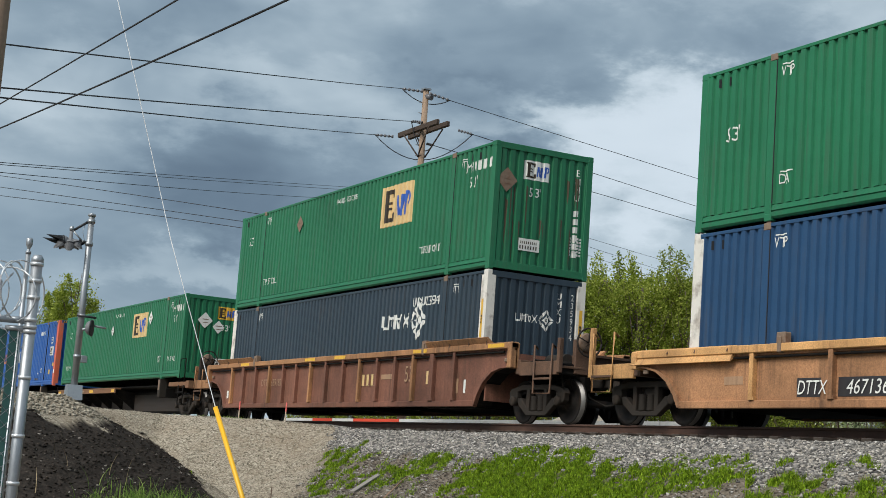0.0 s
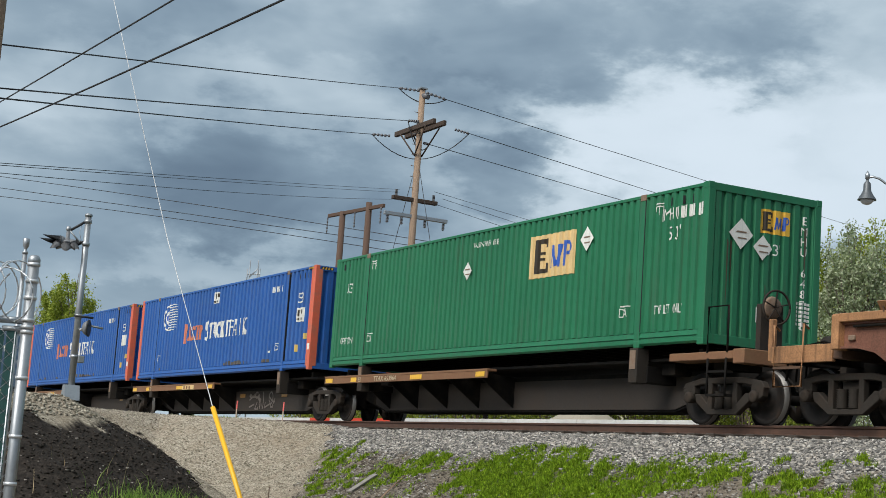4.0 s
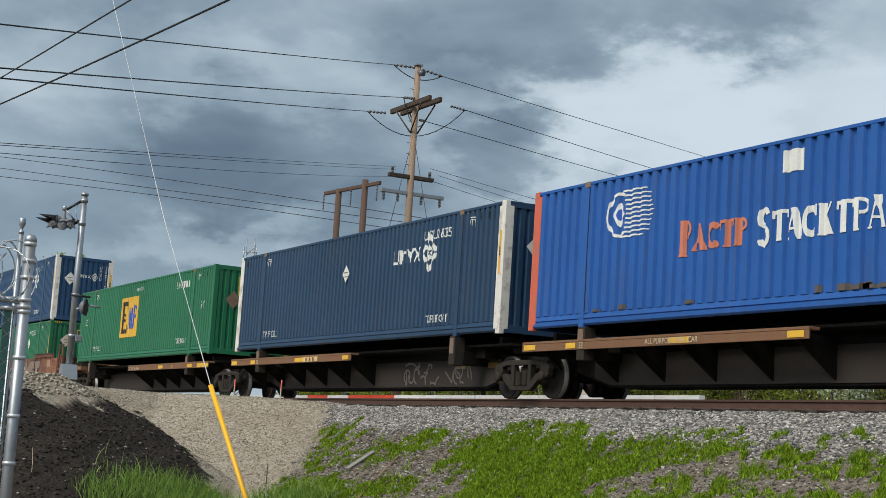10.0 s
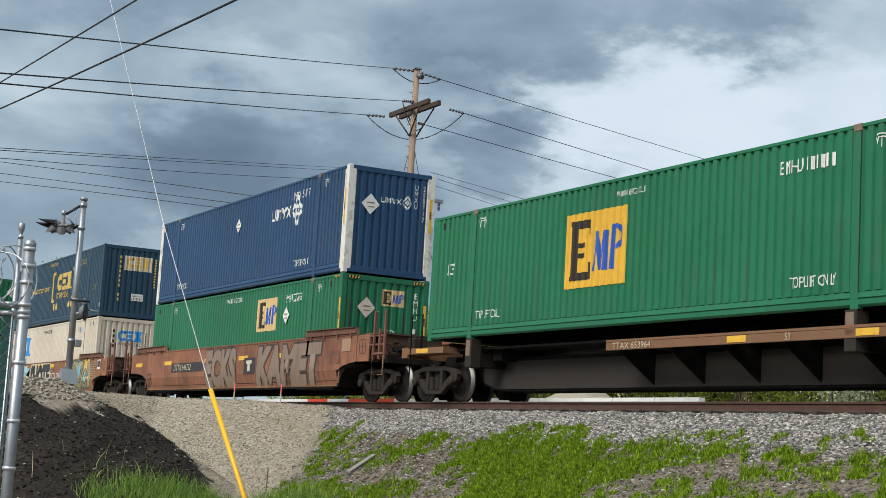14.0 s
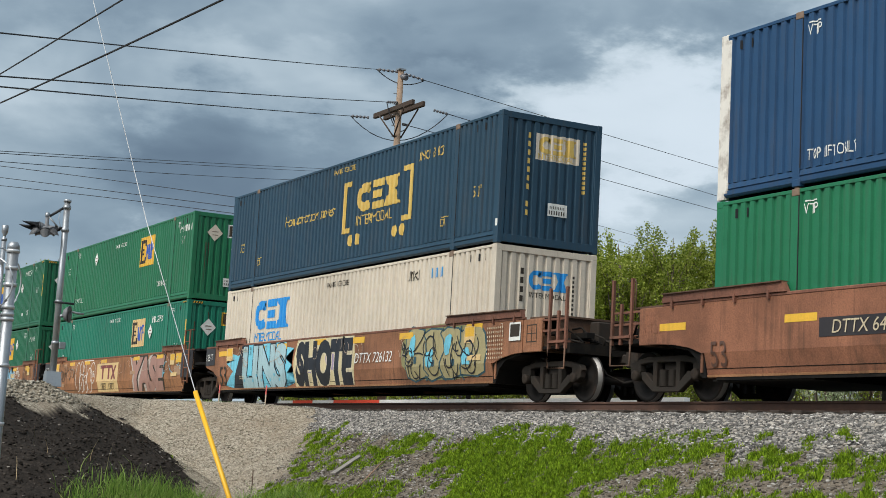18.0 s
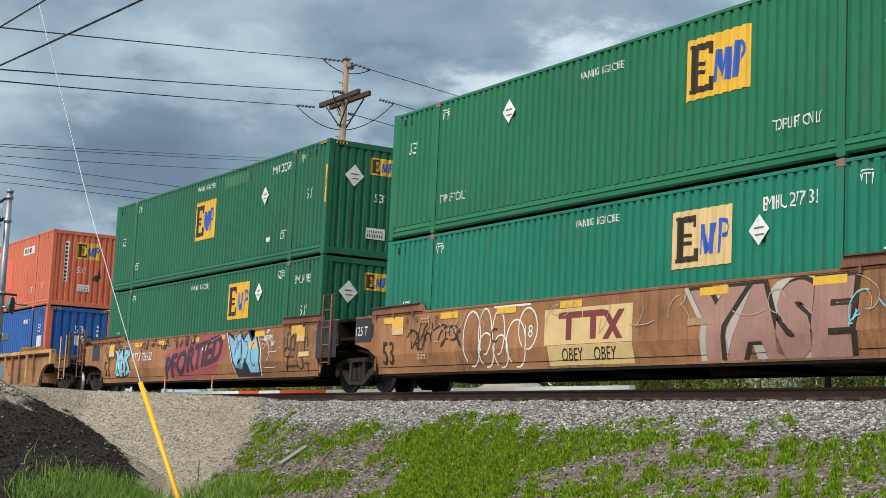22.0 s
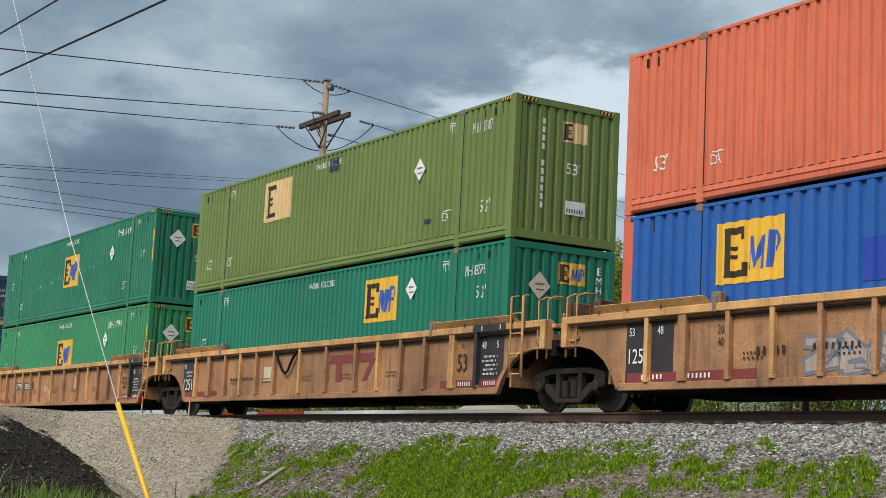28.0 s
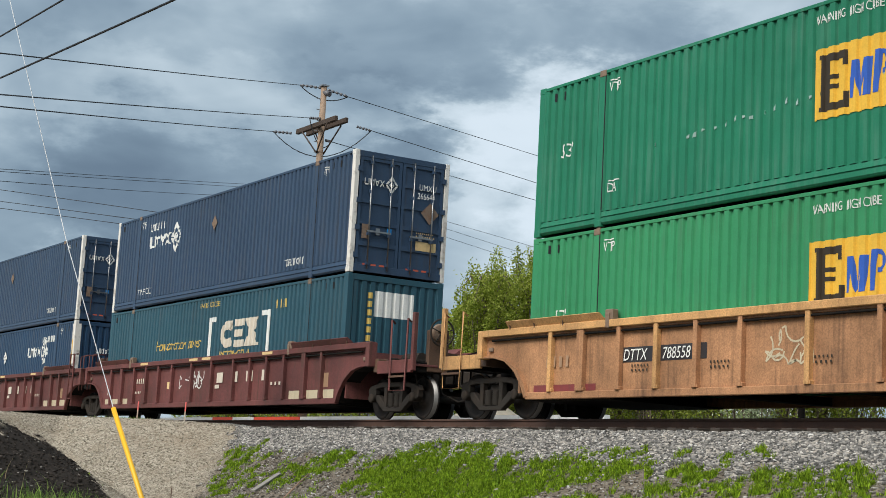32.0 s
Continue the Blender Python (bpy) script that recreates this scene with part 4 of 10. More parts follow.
def ribbed_car(label, col, trim, front, rear, ribs=RIBS, rise=0.0, rails=2.12):
    """A well car with upright ribs on its sides. front, rear: 'end' or 'joint'. rise: how much higher its sides are than usual; rails: top of its end rails."""
    c = thing("well_car", Matrix(), label, "railcar", "cars of the train")
    tip, top = 1.62, 1.54 + rise
    arch = [(0.02, .35), (.16, .60), (.40, .86), (.72, 1.05), (1.10, 1.13), (tip, 1.14)]
    if rise:
        arch = [(x + 0.2, 0.27 + (z - 0.35) * 0.93) for x, z in arch[:-1]] + [(tip, 1.0)]
    sill = 0.26 if rise else 0.32
    outline = arch + [(tip, top + 0.02), (2 * XC - tip, top + 0.02)] + [(2 * XC - x, z) for x, z in arch[::-1]]
    k = (rise, tip)
    for s in (-1, 1):
        y0, y1 = sorted((s * 1.36, s * 1.385))
        part("side_sheet", lambda: slab(outline, y0, y1), col, c, key=("rs", s, k))
        part("top_chord", lambda: bars((2 * XC - tip, tip, *sorted((s * 1.33, s * 1.50)), top, top + 0.135), bevel=0.012), trim, c, key=("tc", s, k))
        part("chord_flange", lambda: bars((2 * XC - tip, tip, *sorted((s * 1.385, s * 1.43)), top - 0.035, top)), col, c, key=("cf", s, k))
        part("side_sill", lambda: bars((2 * XC - (0.2 if rise else 0), 0.2 if rise else 0.0, *sorted((s * 1.34, s * 1.45)), sill, sill + 0.13), bevel=0.01), col, c, key=("ss", s, k))
        part("side_pipe", lambda: rods([((2 * XC - 1.2, s * 1.44, top - 0.07), (1.2, s * 1.44, top - 0.07))], 0.022), DARK, c, key=("pp", s, k))
        for i, x in enumerate(ribs):
            w = 0.10 if i in (1, len(ribs) - 2) and ribs is not FEW_RIBS else 0.05
            part("rib", lambda: bars((x - w, x + w, *sorted((s * 1.385, s * 1.485)), sill + 0.13, top - 0.002), (x - w - 0.02, x + w + 0.02, *sorted((s * 1.385, s * 1.47)), sill + 0.13, sill + 0.19), bevel=0.006),
                 trim if s < 0 and not i % 3 else col, c, key=("rib", s, i, k, len(ribs)))
        for f in (1, -1):
            X = (lambda x: x) if f > 0 else (lambda x: 2 * XC - x)
            lip = [(1.38, top + 0.02), (1.51, top - 0.13), (1.53, top - 0.12), (1.40, top + 0.16)] if rise else [(1.33, 1.67), (1.47, 1.67), (1.56, 1.80), (1.53, 1.815)]
            part("guide_lip", lambda: slab([(s * y, z) for y, z in lip], *sorted((X(-1.3 if rise else -2.3), X(tip if rise else 0.6))), "yz"), trim, c, key=("lip", s, f, k))
            for q in (-1.2, -0.3, 0.5):
                part("lip_bracket", lambda: slab([(s * 1.38, top + 0.02), (s * 1.50, top + 0.10), (s * 1.52, top + (0.05 if rise else 0.24)), (s * 1.38, top + 0.13)], *sorted((X(q), X(q + 0.03))), "yz"), CAR_GRIME, c, key=("lbr", s, f, q, k))
            part("guide_lug", lambda: bars(sorted_box(X(-2.62), X(-2.40), *sorted((s * 1.34, s * 1.48)), top + 0.13, top + 0.32), sorted_box(X(-2.56), X(-2.46), *sorted((s * 1.40, s * 1.52)), top - 0.02, top + 0.25), bevel=0.015), CAST, c, key=("lug", s, f, k))
            part("end_post", lambda: bars(sorted_box(X(tip - 0.16), X(tip), *sorted((s * 1.30, s * 1.52)), 1.12 + rise * 0.4, top + 0.12), bevel=0.015), trim, c, key=("ep", s, f, k))
            part("lamp_bracket", lambda: bars(sorted_box(X(1.2), X(1.34), *sorted((s * 1.385, s * 1.43)), top - 0.28, top - 0.20), bevel=0.01), CAST, c, key=("lpb", s, f, k))
    low = rise * 0.35
    for f, kind in ((1, front), (-1, rear)):
        X = (lambda x: x) if f > 0 else (lambda x: 2 * XC - x)
        part("bulkhead", lambda: bars(sorted_box(X(0.30), X(0.36), -1.36, 1.36, 0.45, top + 0.01)), col, c, key=("bh", f, k))
        # joint decks are near-black: the gap's shade is put into their colour
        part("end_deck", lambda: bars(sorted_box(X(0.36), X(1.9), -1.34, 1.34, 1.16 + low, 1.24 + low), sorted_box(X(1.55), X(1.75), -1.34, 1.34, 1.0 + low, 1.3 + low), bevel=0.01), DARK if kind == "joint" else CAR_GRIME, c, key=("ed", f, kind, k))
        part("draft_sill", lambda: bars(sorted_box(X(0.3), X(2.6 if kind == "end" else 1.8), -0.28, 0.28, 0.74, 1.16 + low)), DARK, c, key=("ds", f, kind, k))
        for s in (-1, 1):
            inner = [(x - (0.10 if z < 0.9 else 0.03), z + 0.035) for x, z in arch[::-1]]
            # near-black fender: grime plus the shadow under the arch, both in its colour
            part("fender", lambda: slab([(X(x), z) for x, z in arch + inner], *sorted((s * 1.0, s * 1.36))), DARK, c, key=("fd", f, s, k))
            part("arch_flange", lambda: slab([(X(x), z) for x, z in arch + inner], *sorted((s * 1.385, s * 1.46))), col, c, key=("af", f, s, k))
        if kind == "end":
            coupler(c, X(2.6), f)
            [part("end_platform", lambda: bars(sorted_box(X(1.75), X(3.25), *sorted((q * 0.7, q * 1.34)), 1.10 + low, 1.15 + low), sorted_box(X(1.75), X(3.2), *sorted((q * 1.28, q * 1.36)), 0.96 + low, 1.24 + low), bevel=0.008), trim if rise or f < 0 or col is CAR_MAROON else CAR_GRIME, c,
                  key=("epf", f, q, k)) for q in (-1, 1)]
            part("platform_beam", lambda: bars(sorted_box(X(3.0), X(3.2), -1.3, 1.3, 0.98 + low, 1.2 + low), sorted_box(X(2.2), X(2.36), -1.3, 1.3, 0.96 + low, 1.1 + low), bevel=0.012), DARK, c, key=("pbm", f, k))
            part("bridge_plate", lambda: bars(sorted_box(X(1.75), X(2.9), -0.35, 1.0, top - 0.12, top - 0.07), sorted_box(X(1.85), X(1.95), -0.3, 0.9, 1.15 + low, top - 0.12), sorted_box(X(2.7), X(2.8), -0.3, 0.9, 1.15 + low, top - 0.12)), CAR_GRIME, c, key=("brp", f, k))
            part("brake_cylinder", lambda: rods([((X(1.9), -0.72, 1.32 + low), (X(2.6), -0.72, 1.32 + low))], 0.13, 14), TRUCK, c, key=("bcy", f, k))
            for q in range(3):
                part("brake_pipe", lambda: bent([(X(1.7), -1.2 + 0.2 * q, 1.18 + low), (X(2.1 + 0.2 * q), -1.2 + 0.2 * q, 1.3 + low), (X(3.0), -1.15 + 0.2 * q, 1.22 + low), (X(3.1), -1.1 + 0.2 * q, 0.7)], 0.02, 6), DARK, c, key=("bpi", f, q, k))
            # two bent rails that hang down as a step
            for y, foot in ((-1.40, 0.58), (1.40, 0.58)):
                handrail(c, [(X(2.36), y * 0.93, rails - 0.08), (X(2.38), y, rails), (X(2.40), y, foot), (X(3.06), y, foot), (X(3.08), y, rails), (X(3.06), y * 0.93, rails - 0.08)], trim if f < 0 or rails > 2 else CAR_GRIME, 0.022, "step_rail")
            part("step", lambda: bars(sorted_box(X(2.4), X(3.06), -1.43, -1.36, 0.86, 0.90)), CAR_GRIME, c, key=("st", f, k))
            part("grab_post", lambda: bars(sorted_box(X(3.18), X(3.28), -1.36, -1.26, 1.0 + low, rails + 0.12), bevel=0.01), trim if f < 0 or col is CAR_MAROON else CAR_GRIME, c, key=("gp", f, k, rails))
            if f > 0:
                brake_stand(c, 3.18, CAR_GRIME, 1.66 if rails < 1.9 else 1.85)
        else:
            ladder(c, X(0.55) if f > 0 else X(0.95), X(0.95) if f > 0 else X(0.55), -1.55, 0.62, 2.15, trim, 4) if f > 0 else None
            part("joint_platform", lambda: bars(sorted_box(X(1.2), X(1.72), -1.35, 1.35, 1.52, 1.60), bevel=0.01), trim, c, key=("jp", f))
            for xx in (1.28, 1.58):
                handrail(c, [(X(xx), -1.42, 0.95), (X(xx), -1.42, 2.05), (X(xx), -1.25, 2.12), (X(xx), -0.9, 2.12), (X(xx), -0.9, 1.6)], trim)
            handrail(c, [(X(1.28), -1.42, 1.25), (X(1.58), -1.42, 1.25)], trim, 0.016, "rung")
            part("end_locker", lambda: bars(sorted_box(X(1.32), X(1.62), -0.85, -0.35, 1.6, 2.05), bevel=0.02), CAR_GRIME, c, key=("lk", f))
    well_floor(c, col)
    return c


def well_floor(c, col):
    for x in (-0.2, -2.0, -5, -8, -11, -14.15, -15.95):
        part("cross_bearer", lambda: bars((x - 0.14, x + 0.14, -1.26, 1.26, 0.33, 0.47)), DARK, c, key=("cb", x))
    for x0, x1 in ((-16.1, -13.6), (-2.6, -0.1)):
        part("floor_plate", lambda: bars((x0, x1, -1.3, 1.3, 0.30, 0.33)), DARK, c, key=("fp", x0))


def smooth_car(label, col, trim, front, rear):
    """A well car with plain folded sides."""
    c = thing("well_car", Matrix(), label, "railcar", "cars of the train")
    tips = {1: 1.44 if front == "end" else 1.30, -1: 1.44 if rear == "end" else 1.30}
    low = {f: [(0.30, .78), (.62, .88), (1.1, .95), (1.44, .97)] if kind == "end" else [(0.30, .78), (.62, .93), (1.30, 1.08)] for f, kind in ((1, front), (-1, rear))}
    outline = low[1] + [(tips[1], 1.64), (2 * XC - tips[-1], 1.64)] + [(2 * XC - x, z) for x, z in low[-1][::-1]]
    k = (front, rear)
    for s in (-1, 1):
        part("side_sheet", lambda: slab(outline, *sorted((s * 1.385, s * 1.42))), col, c, key=("ps", s, k))
        part("lower_sheet", lambda: slab([(s * 1.385, .785), (s * 1.42, .785), (s * 1.315, .36), (s * 1.28, .36)], 2 * XC - 0.22, 0.22, "yz"), col, c, key=("pl", s))
        part("top_chord", lambda: bars((2 * XC - tips[-1], tips[1], *sorted((s * 1.33, s * 1.43)), 1.64, 1.70), bevel=0.012), trim, c, key=("ptc", s, k))
        part("side_sill", lambda: bars((2 * XC, 0, *sorted((s * 1.24, s * 1.325)), 0.32, 0.37)), DARK, c, key=("pss", s))
        # lip coloured ochre on every car, which paints in its highlight
        part("bottom_lip", lambda: slab([(s * 1.28, 0.372), (s * 1.334, 0.372), (s * 1.346, 0.41), (s * 1.32, 0.41)], 2 * XC - 0.22, 0.22, "yz"), CAR_OCHRE, c, key=("plp", s))
        part("weld_line", lambda: slab([(s * 1.30, 0.505), (s * 1.356, 0.505), (s * 1.359, 0.517), (s * 1.30, 0.517)], 2 * XC - 0.22, 0.22, "yz"), DARK, c, key=("pwl", s))
        for f, kind in ((1, front), (-1, rear)):
            X = (lambda x: x) if f > 0 else (lambda x: 2 * XC - x)
            a, b = (-1.85, 1.42 if kind == "end" else 0.45)
            part("guide_lip", lambda: slab([(X(a), 1.70), (X(b), 1.70), (X(b - 0.04), 1.84), (X(a + 0.10), 1.86)], *sorted((s * 1.36, s * 1.46))), trim, c, key=("plip", s, f, kind))
            part("lip_cap", lambda: slab([(X(a + 0.10), 1.86), (X(b - 0.04), 1.84), (X(b - 0.04), 1.86), (X(a + 0.10), 1.88)], *sorted((s * 1.33, s * 1.50))), CAR_GRIME, c, key=("plc", s, f, kind))
            for q in range(3 if kind == "joint" else 4):
                xq = a + 0.4 + q * 0.85
                part("lip_bracket", lambda: bars(sorted_box(X(xq), X(xq + 0.05), *sorted((s * 1.42, s * 1.47)), 1.60, 1.74)), trim, c, key=("lb", s, f, q))
    for f, kind in ((1, front), (-1, rear)):
        X = (lambda x: x) if f > 0 else (lambda x: 2 * XC - x)
        part("bulkhead", lambda: bars(sorted_box(X(0.30), X(0.36), -1.38, 1.38, 0.45, 1.64)), col, c, key=("pbh", f))
        cross = sorted_box(X(2.04), X(2.14), -1.38, 1.38, 0.97, 1.30) if kind == "end" else sorted_box(X(1.2), X(1.32), -1.42, 1.42, 1.1, 1.68)
        # at joints the deck's near-black colour paints the shaded space between units
        part("end_deck", lambda: bars(sorted_box(X(0.36), X(1.9), -1.36, 1.36, 1.18, 1.26), cross, bevel=0.01), CAR_GRIME if kind == "end" else DARK, c, key=("ped", f, kind))
        part("draft_sill", lambda: bars(sorted_box(X(0.3), X(2.6 if kind == "end" else 1.8), -0.28, 0.28, 0.74, 1.18)), DARK, c, key=("pds", f, kind))
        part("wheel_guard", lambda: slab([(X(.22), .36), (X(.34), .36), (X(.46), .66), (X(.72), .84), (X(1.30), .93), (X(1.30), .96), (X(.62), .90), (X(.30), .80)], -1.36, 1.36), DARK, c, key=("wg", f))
        if kind == "end":
            coupler(c, X(2.6), f)
            for s in (-1, 1):
                part("end_box", lambda: bars(sorted_box(X(1.44), X(2.14), *sorted((s * 1.32, s * 1.405)), 0.97, 1.64), bevel=0.012), col, c, key=("ebx", f, s))
            for box_row in ((1.58, 1.96, 1.17, 1.19), (1.58, 1.96, 1.51, 1.53), (1.58, 1.60, 1.19, 1.51), (1.94, 1.96, 1.19, 1.51), (1.76, 1.775, 1.19, 1.51), (1.60, 1.94, 1.34, 1.355)):
                x0, x1, z0, z1 = box_row
                part("marking", lambda: bars(sorted_box(X(x0), X(x1), -1.409, -1.404, z0, z1)), BROWNBLACK if f > 0 else CAR_RUST, c, key=("emk", f, box_row))
            part("end_platform", lambda: bars(sorted_box(X(2.14), X(3.1), -1.36, 1.36, 1.02, 1.07), sorted_box(X(2.98), X(3.12), -1.36, 1.36, 0.92, 1.12)), DARK, c, key=("pep", f))
            part("cross_beam", lambda: bars(sorted_box(X(1.45), X(3.0), -0.9, -0.7, 1.24, 1.36), bevel=0.01), DARK, c, key=("pcb", f, 0))
            part("cross_beam", lambda: bars(sorted_box(X(1.45), X(3.0), 0.5, 0.7, 1.24, 1.36), bevel=0.01), DARK, c, key=("pcb", f, 1))
            part("top_table", lambda: bars(sorted_box(X(1.44), X(2.5), -1.25, 0.6, 1.66, 1.70), sorted_box(X(1.5), X(1.6), -1.2, 0.5, 1.3, 1.66), sorted_box(X(2.36), X(2.44), -1.2, 0.5, 1.07, 1.66)), CAR_GRIME, c, key=("ptt", f))
            for xx, top in ((2.38, 2.22), (2.70, 1.76), (2.98, 2.22)):
                part("stanchion", lambda: bars(sorted_box(X(xx), X(xx + 0.06), -1.42, -1.36, 1.0, top), bevel=0.006), CAR_BROWN, c, key=("stn", f, xx))
            for y in (-1.41, 1.41):
                handrail(c, [(X(2.40), y, 1.1), (X(2.40), y, 0.62), (X(3.02), y, 0.62), (X(3.02), y, 1.1)], CAR_GRIME, 0.02, "step_rail")
            handrail(c, [(X(2.34), -1.36, 1.5), (X(2.34), -1.36, 2.12), (X(2.38), -1.36, 2.20), (X(2.45), -1.36, 2.20)], POST_WHITE if f > 0 else CAR_GRIME, 0.014)
            for z in (1.36, 1.58):
                part("guard_bar", lambda: bars(sorted_box(X(2.14), X(3.0), -1.38, -1.34, z, z + 0.04)), CAR_BROWN, c, key=("gb", f, z))
            for q in range(7):
                xq, yq = 2.16 + 0.12 * q, -1.1 + 0.24 * (q % 4)
                part("brake_pipe", lambda: bent([(X(1.5), yq, 1.30 + 0.05 * (q % 3)), (X(xq), yq, 1.34 + 0.06 * (q % 3)), (X(xq + 0.2), yq + 0.1, 1.26), (X(3.05), yq + 0.12, 1.14 + 0.05 * (q % 2))], 0.022, 6), DARK if q % 3 else TRUCK, c, key=("bp", f, q))
            part("step", lambda: bars(sorted_box(X(2.40), X(3.02), -1.44, -1.28, 1.12, 1.17)), CAR_BROWN, c, key=("pst", f))
            part("air_tank", lambda: rods([((X(1.7), -0.35, 1.50), (X(2.3), -0.35, 1.50))], 0.15, 16), TRUCK, c, key=("tank", f))
            part("brake_gear", lambda: bars(sorted_box(X(2.5), X(2.8), -0.5, -0.1, 1.1, 1.62), bevel=0.03), TRUCK, c, key=("gear", f))
        else:
            if f > 0:
                ladder(c, 0.60, 1.05, -1.50, 0.62, 2.3, trim, 4)
            # near-black as well, for the shaded gap at the joint
            part("joint_platform", lambda: bars(sorted_box(X(0.9), X(1.66), -1.38, 1.38, 1.62, 1.70), bevel=0.01), DARK, c, key=("pjp", f))
    well_floor(c, col)
    return c


# grimy grey-brown, darkened further to paint in the shade under the box
SILL = surface("spine_sill_grime", (0.044, 0.036, 0.031), rough=0.85, vary=0.4, stain=(0.05, 0.035, 0.025), stain_amt=0.6, stain_scale=1.5, bump=0.15)
LEDGE = surface("ledge_rust", (0.19, 0.095, 0.050), rough=0.8, vary=0.35, stain=(0.20, 0.115, 0.06), stain_amt=0.7, stain_scale=4, bump=0.2)


def spine_car(label, flip=False, front="joint", rear="joint"):
    """A spine car unit: a deep middle sill, side ledges on brackets and pedestals that carry the box. flip: ledges at the leading half."""
    c = thing("spine_car", Matrix(), label, "railcar", "cars of the train")
    X = (lambda x: -LONG - x) if flip else (lambda x: x)
    sill = [(-1.9, .26), (-14.3, .26), (-15.7, .60), (-16.9, .62), (-16.9, .92), (-15.2, 1.0), (-1.0, 1.0), (0.5, .92), (0.5, .62), (-0.6, .60)]
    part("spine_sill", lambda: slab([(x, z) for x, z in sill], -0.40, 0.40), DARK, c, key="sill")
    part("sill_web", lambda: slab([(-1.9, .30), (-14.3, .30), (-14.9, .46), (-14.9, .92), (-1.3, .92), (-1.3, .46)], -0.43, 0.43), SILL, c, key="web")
    # added plate: blocks light so the space under the box stays dark
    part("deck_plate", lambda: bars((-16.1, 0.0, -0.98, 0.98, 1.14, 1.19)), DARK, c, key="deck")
    for s in (-1, 1):
        part("side_ledge", lambda: bars(sorted_box(X(-16.28), X(-7.5), *sorted((s * 1.10, s * 1.34)), 1.08, 1.13), sorted_box(X(-16.28), X(-7.5), *sorted((s * 1.30, s * 1.335)), 0.93, 1.08), bevel=0.006), LEDGE, c, key=("ledge", s, flip))
        for k in range(6):
            x = X(-15.6 + k * 1.55)
            part("ledge_bracket", lambda: slab([(s * 0.40, .32), (s * 0.40, 1.0), (s * 1.30, 1.08), (s * 1.30, .95)], x - 0.02, x + 0.02, "yz"), DARK, c, key=("lbk", s, k, flip))
        for xp in (X(-2.05), X(-LONG + 2.05)):
            part("pedestal", lambda: bars((xp - 0.13, xp + 0.13, *sorted((s * 1.05, s * 1.325)), 0.72, 1.37), bevel=0.012), TRUCK, c, key=("ped", s, round(xp, 2)))
            part("pin_plate", lambda: bars((xp - 0.09, xp + 0.09, *sorted((s * 1.322, s * 1.335)), 0.98, 1.33)), CAST, c, key=("pin", s, round(xp, 2)))
    for xp in (X(-2.05), X(-LONG + 2.05)):
        part("bolster_arm", lambda: bars((xp - 0.16, xp + 0.16, -1.1, 1.1, 0.74, 1.05), (xp + 0.2, xp + 0.6, -0.8, 0.8, 0.9, 1.12), bevel=0.01), DARK, c, key=("arm", round(xp, 2)))
    for x in (-0.5, -LONG + 0.5):
        part("end_rest", lambda: bars((x - 0.2, x + 0.2, -0.5, 0.5, 1.0, 1.22), (x - 0.06, x + 0.06, -0.95, 0.95, 1.18, 1.34), bevel=0.01), TRUCK, c, key=("rest", x))
    if front == "end":
        [part("end_platform", lambda: bars(q, bevel=0.012), LEDGE, c, key=("sep", q)) for q in ((-0.9, 0.9, -1.34, -0.9, 1.08, 1.22), (-0.9, 0.9, 0.9, 1.34, 1.08, 1.22), (0.9, 1.2, -1.34, 1.34, 1.0, 1.25))]
        part("draft_sill", lambda: bars((0.4, 1.6, -0.28, 0.28, 0.72, 1.1)), DARK, c, key="sds")
        handrail(c, [(0.2, -1.34, 1.2), (0.2, -1.34, 2.0), (0.75, -1.34, 2.0), (0.75, -1.34, 1.2)], DARK)
        for z in (0.45, 0.85):
            part("step", lambda: bars((0.25, 0.75, -1.38, -1.2, z, z + 0.04)), DARK, c, key=("sst", z))
        handrail(c, [(0.25, -1.36, 1.1), (0.25, -1.36, 0.45)], DARK)
        handrail(c, [(0.75, -1.36, 1.1), (0.75, -1.36, 0.45)], DARK)
        part("air_hose", bent([(1.3, -0.6, 0.9), (1.8, -0.6, 0.55), (2.4, -0.4, 0.45)], 0.025), DARK, c)
        coupler(c, 1.5, 1)
        brake_stand(c, 1.05, TRUCK, 2.0)
    if rear == "end":
        coupler(c, -LONG - 1.4, -1)
        part("draft_sill", lambda: bars((-LONG - 1.6, -LONG - 0.4, -0.28, 0.28, 0.72, 1.1)), DARK, c, key="sds2")
        [part("end_platform", lambda: bars(q), LEDGE, c, key=("sep2", q)) for q in ((-LONG - 0.9, -LONG + 0.9, -1.34, -0.9, 1.08, 1.22), (-LONG - 0.9, -LONG + 0.9, 0.9, 1.34, 1.08, 1.22), (-LONG - 1.2, -LONG - 0.9, -1.34, 1.34, 1.0, 1.25))]
        handrail(c, [(-LONG - 0.2, -1.34, 1.2), (-LONG - 0.2, -1.34, 2.0), (-LONG - 0.75, -1.34, 2.0), (-LONG - 0.75, -1.34, 0.5)], DARK)
    return c


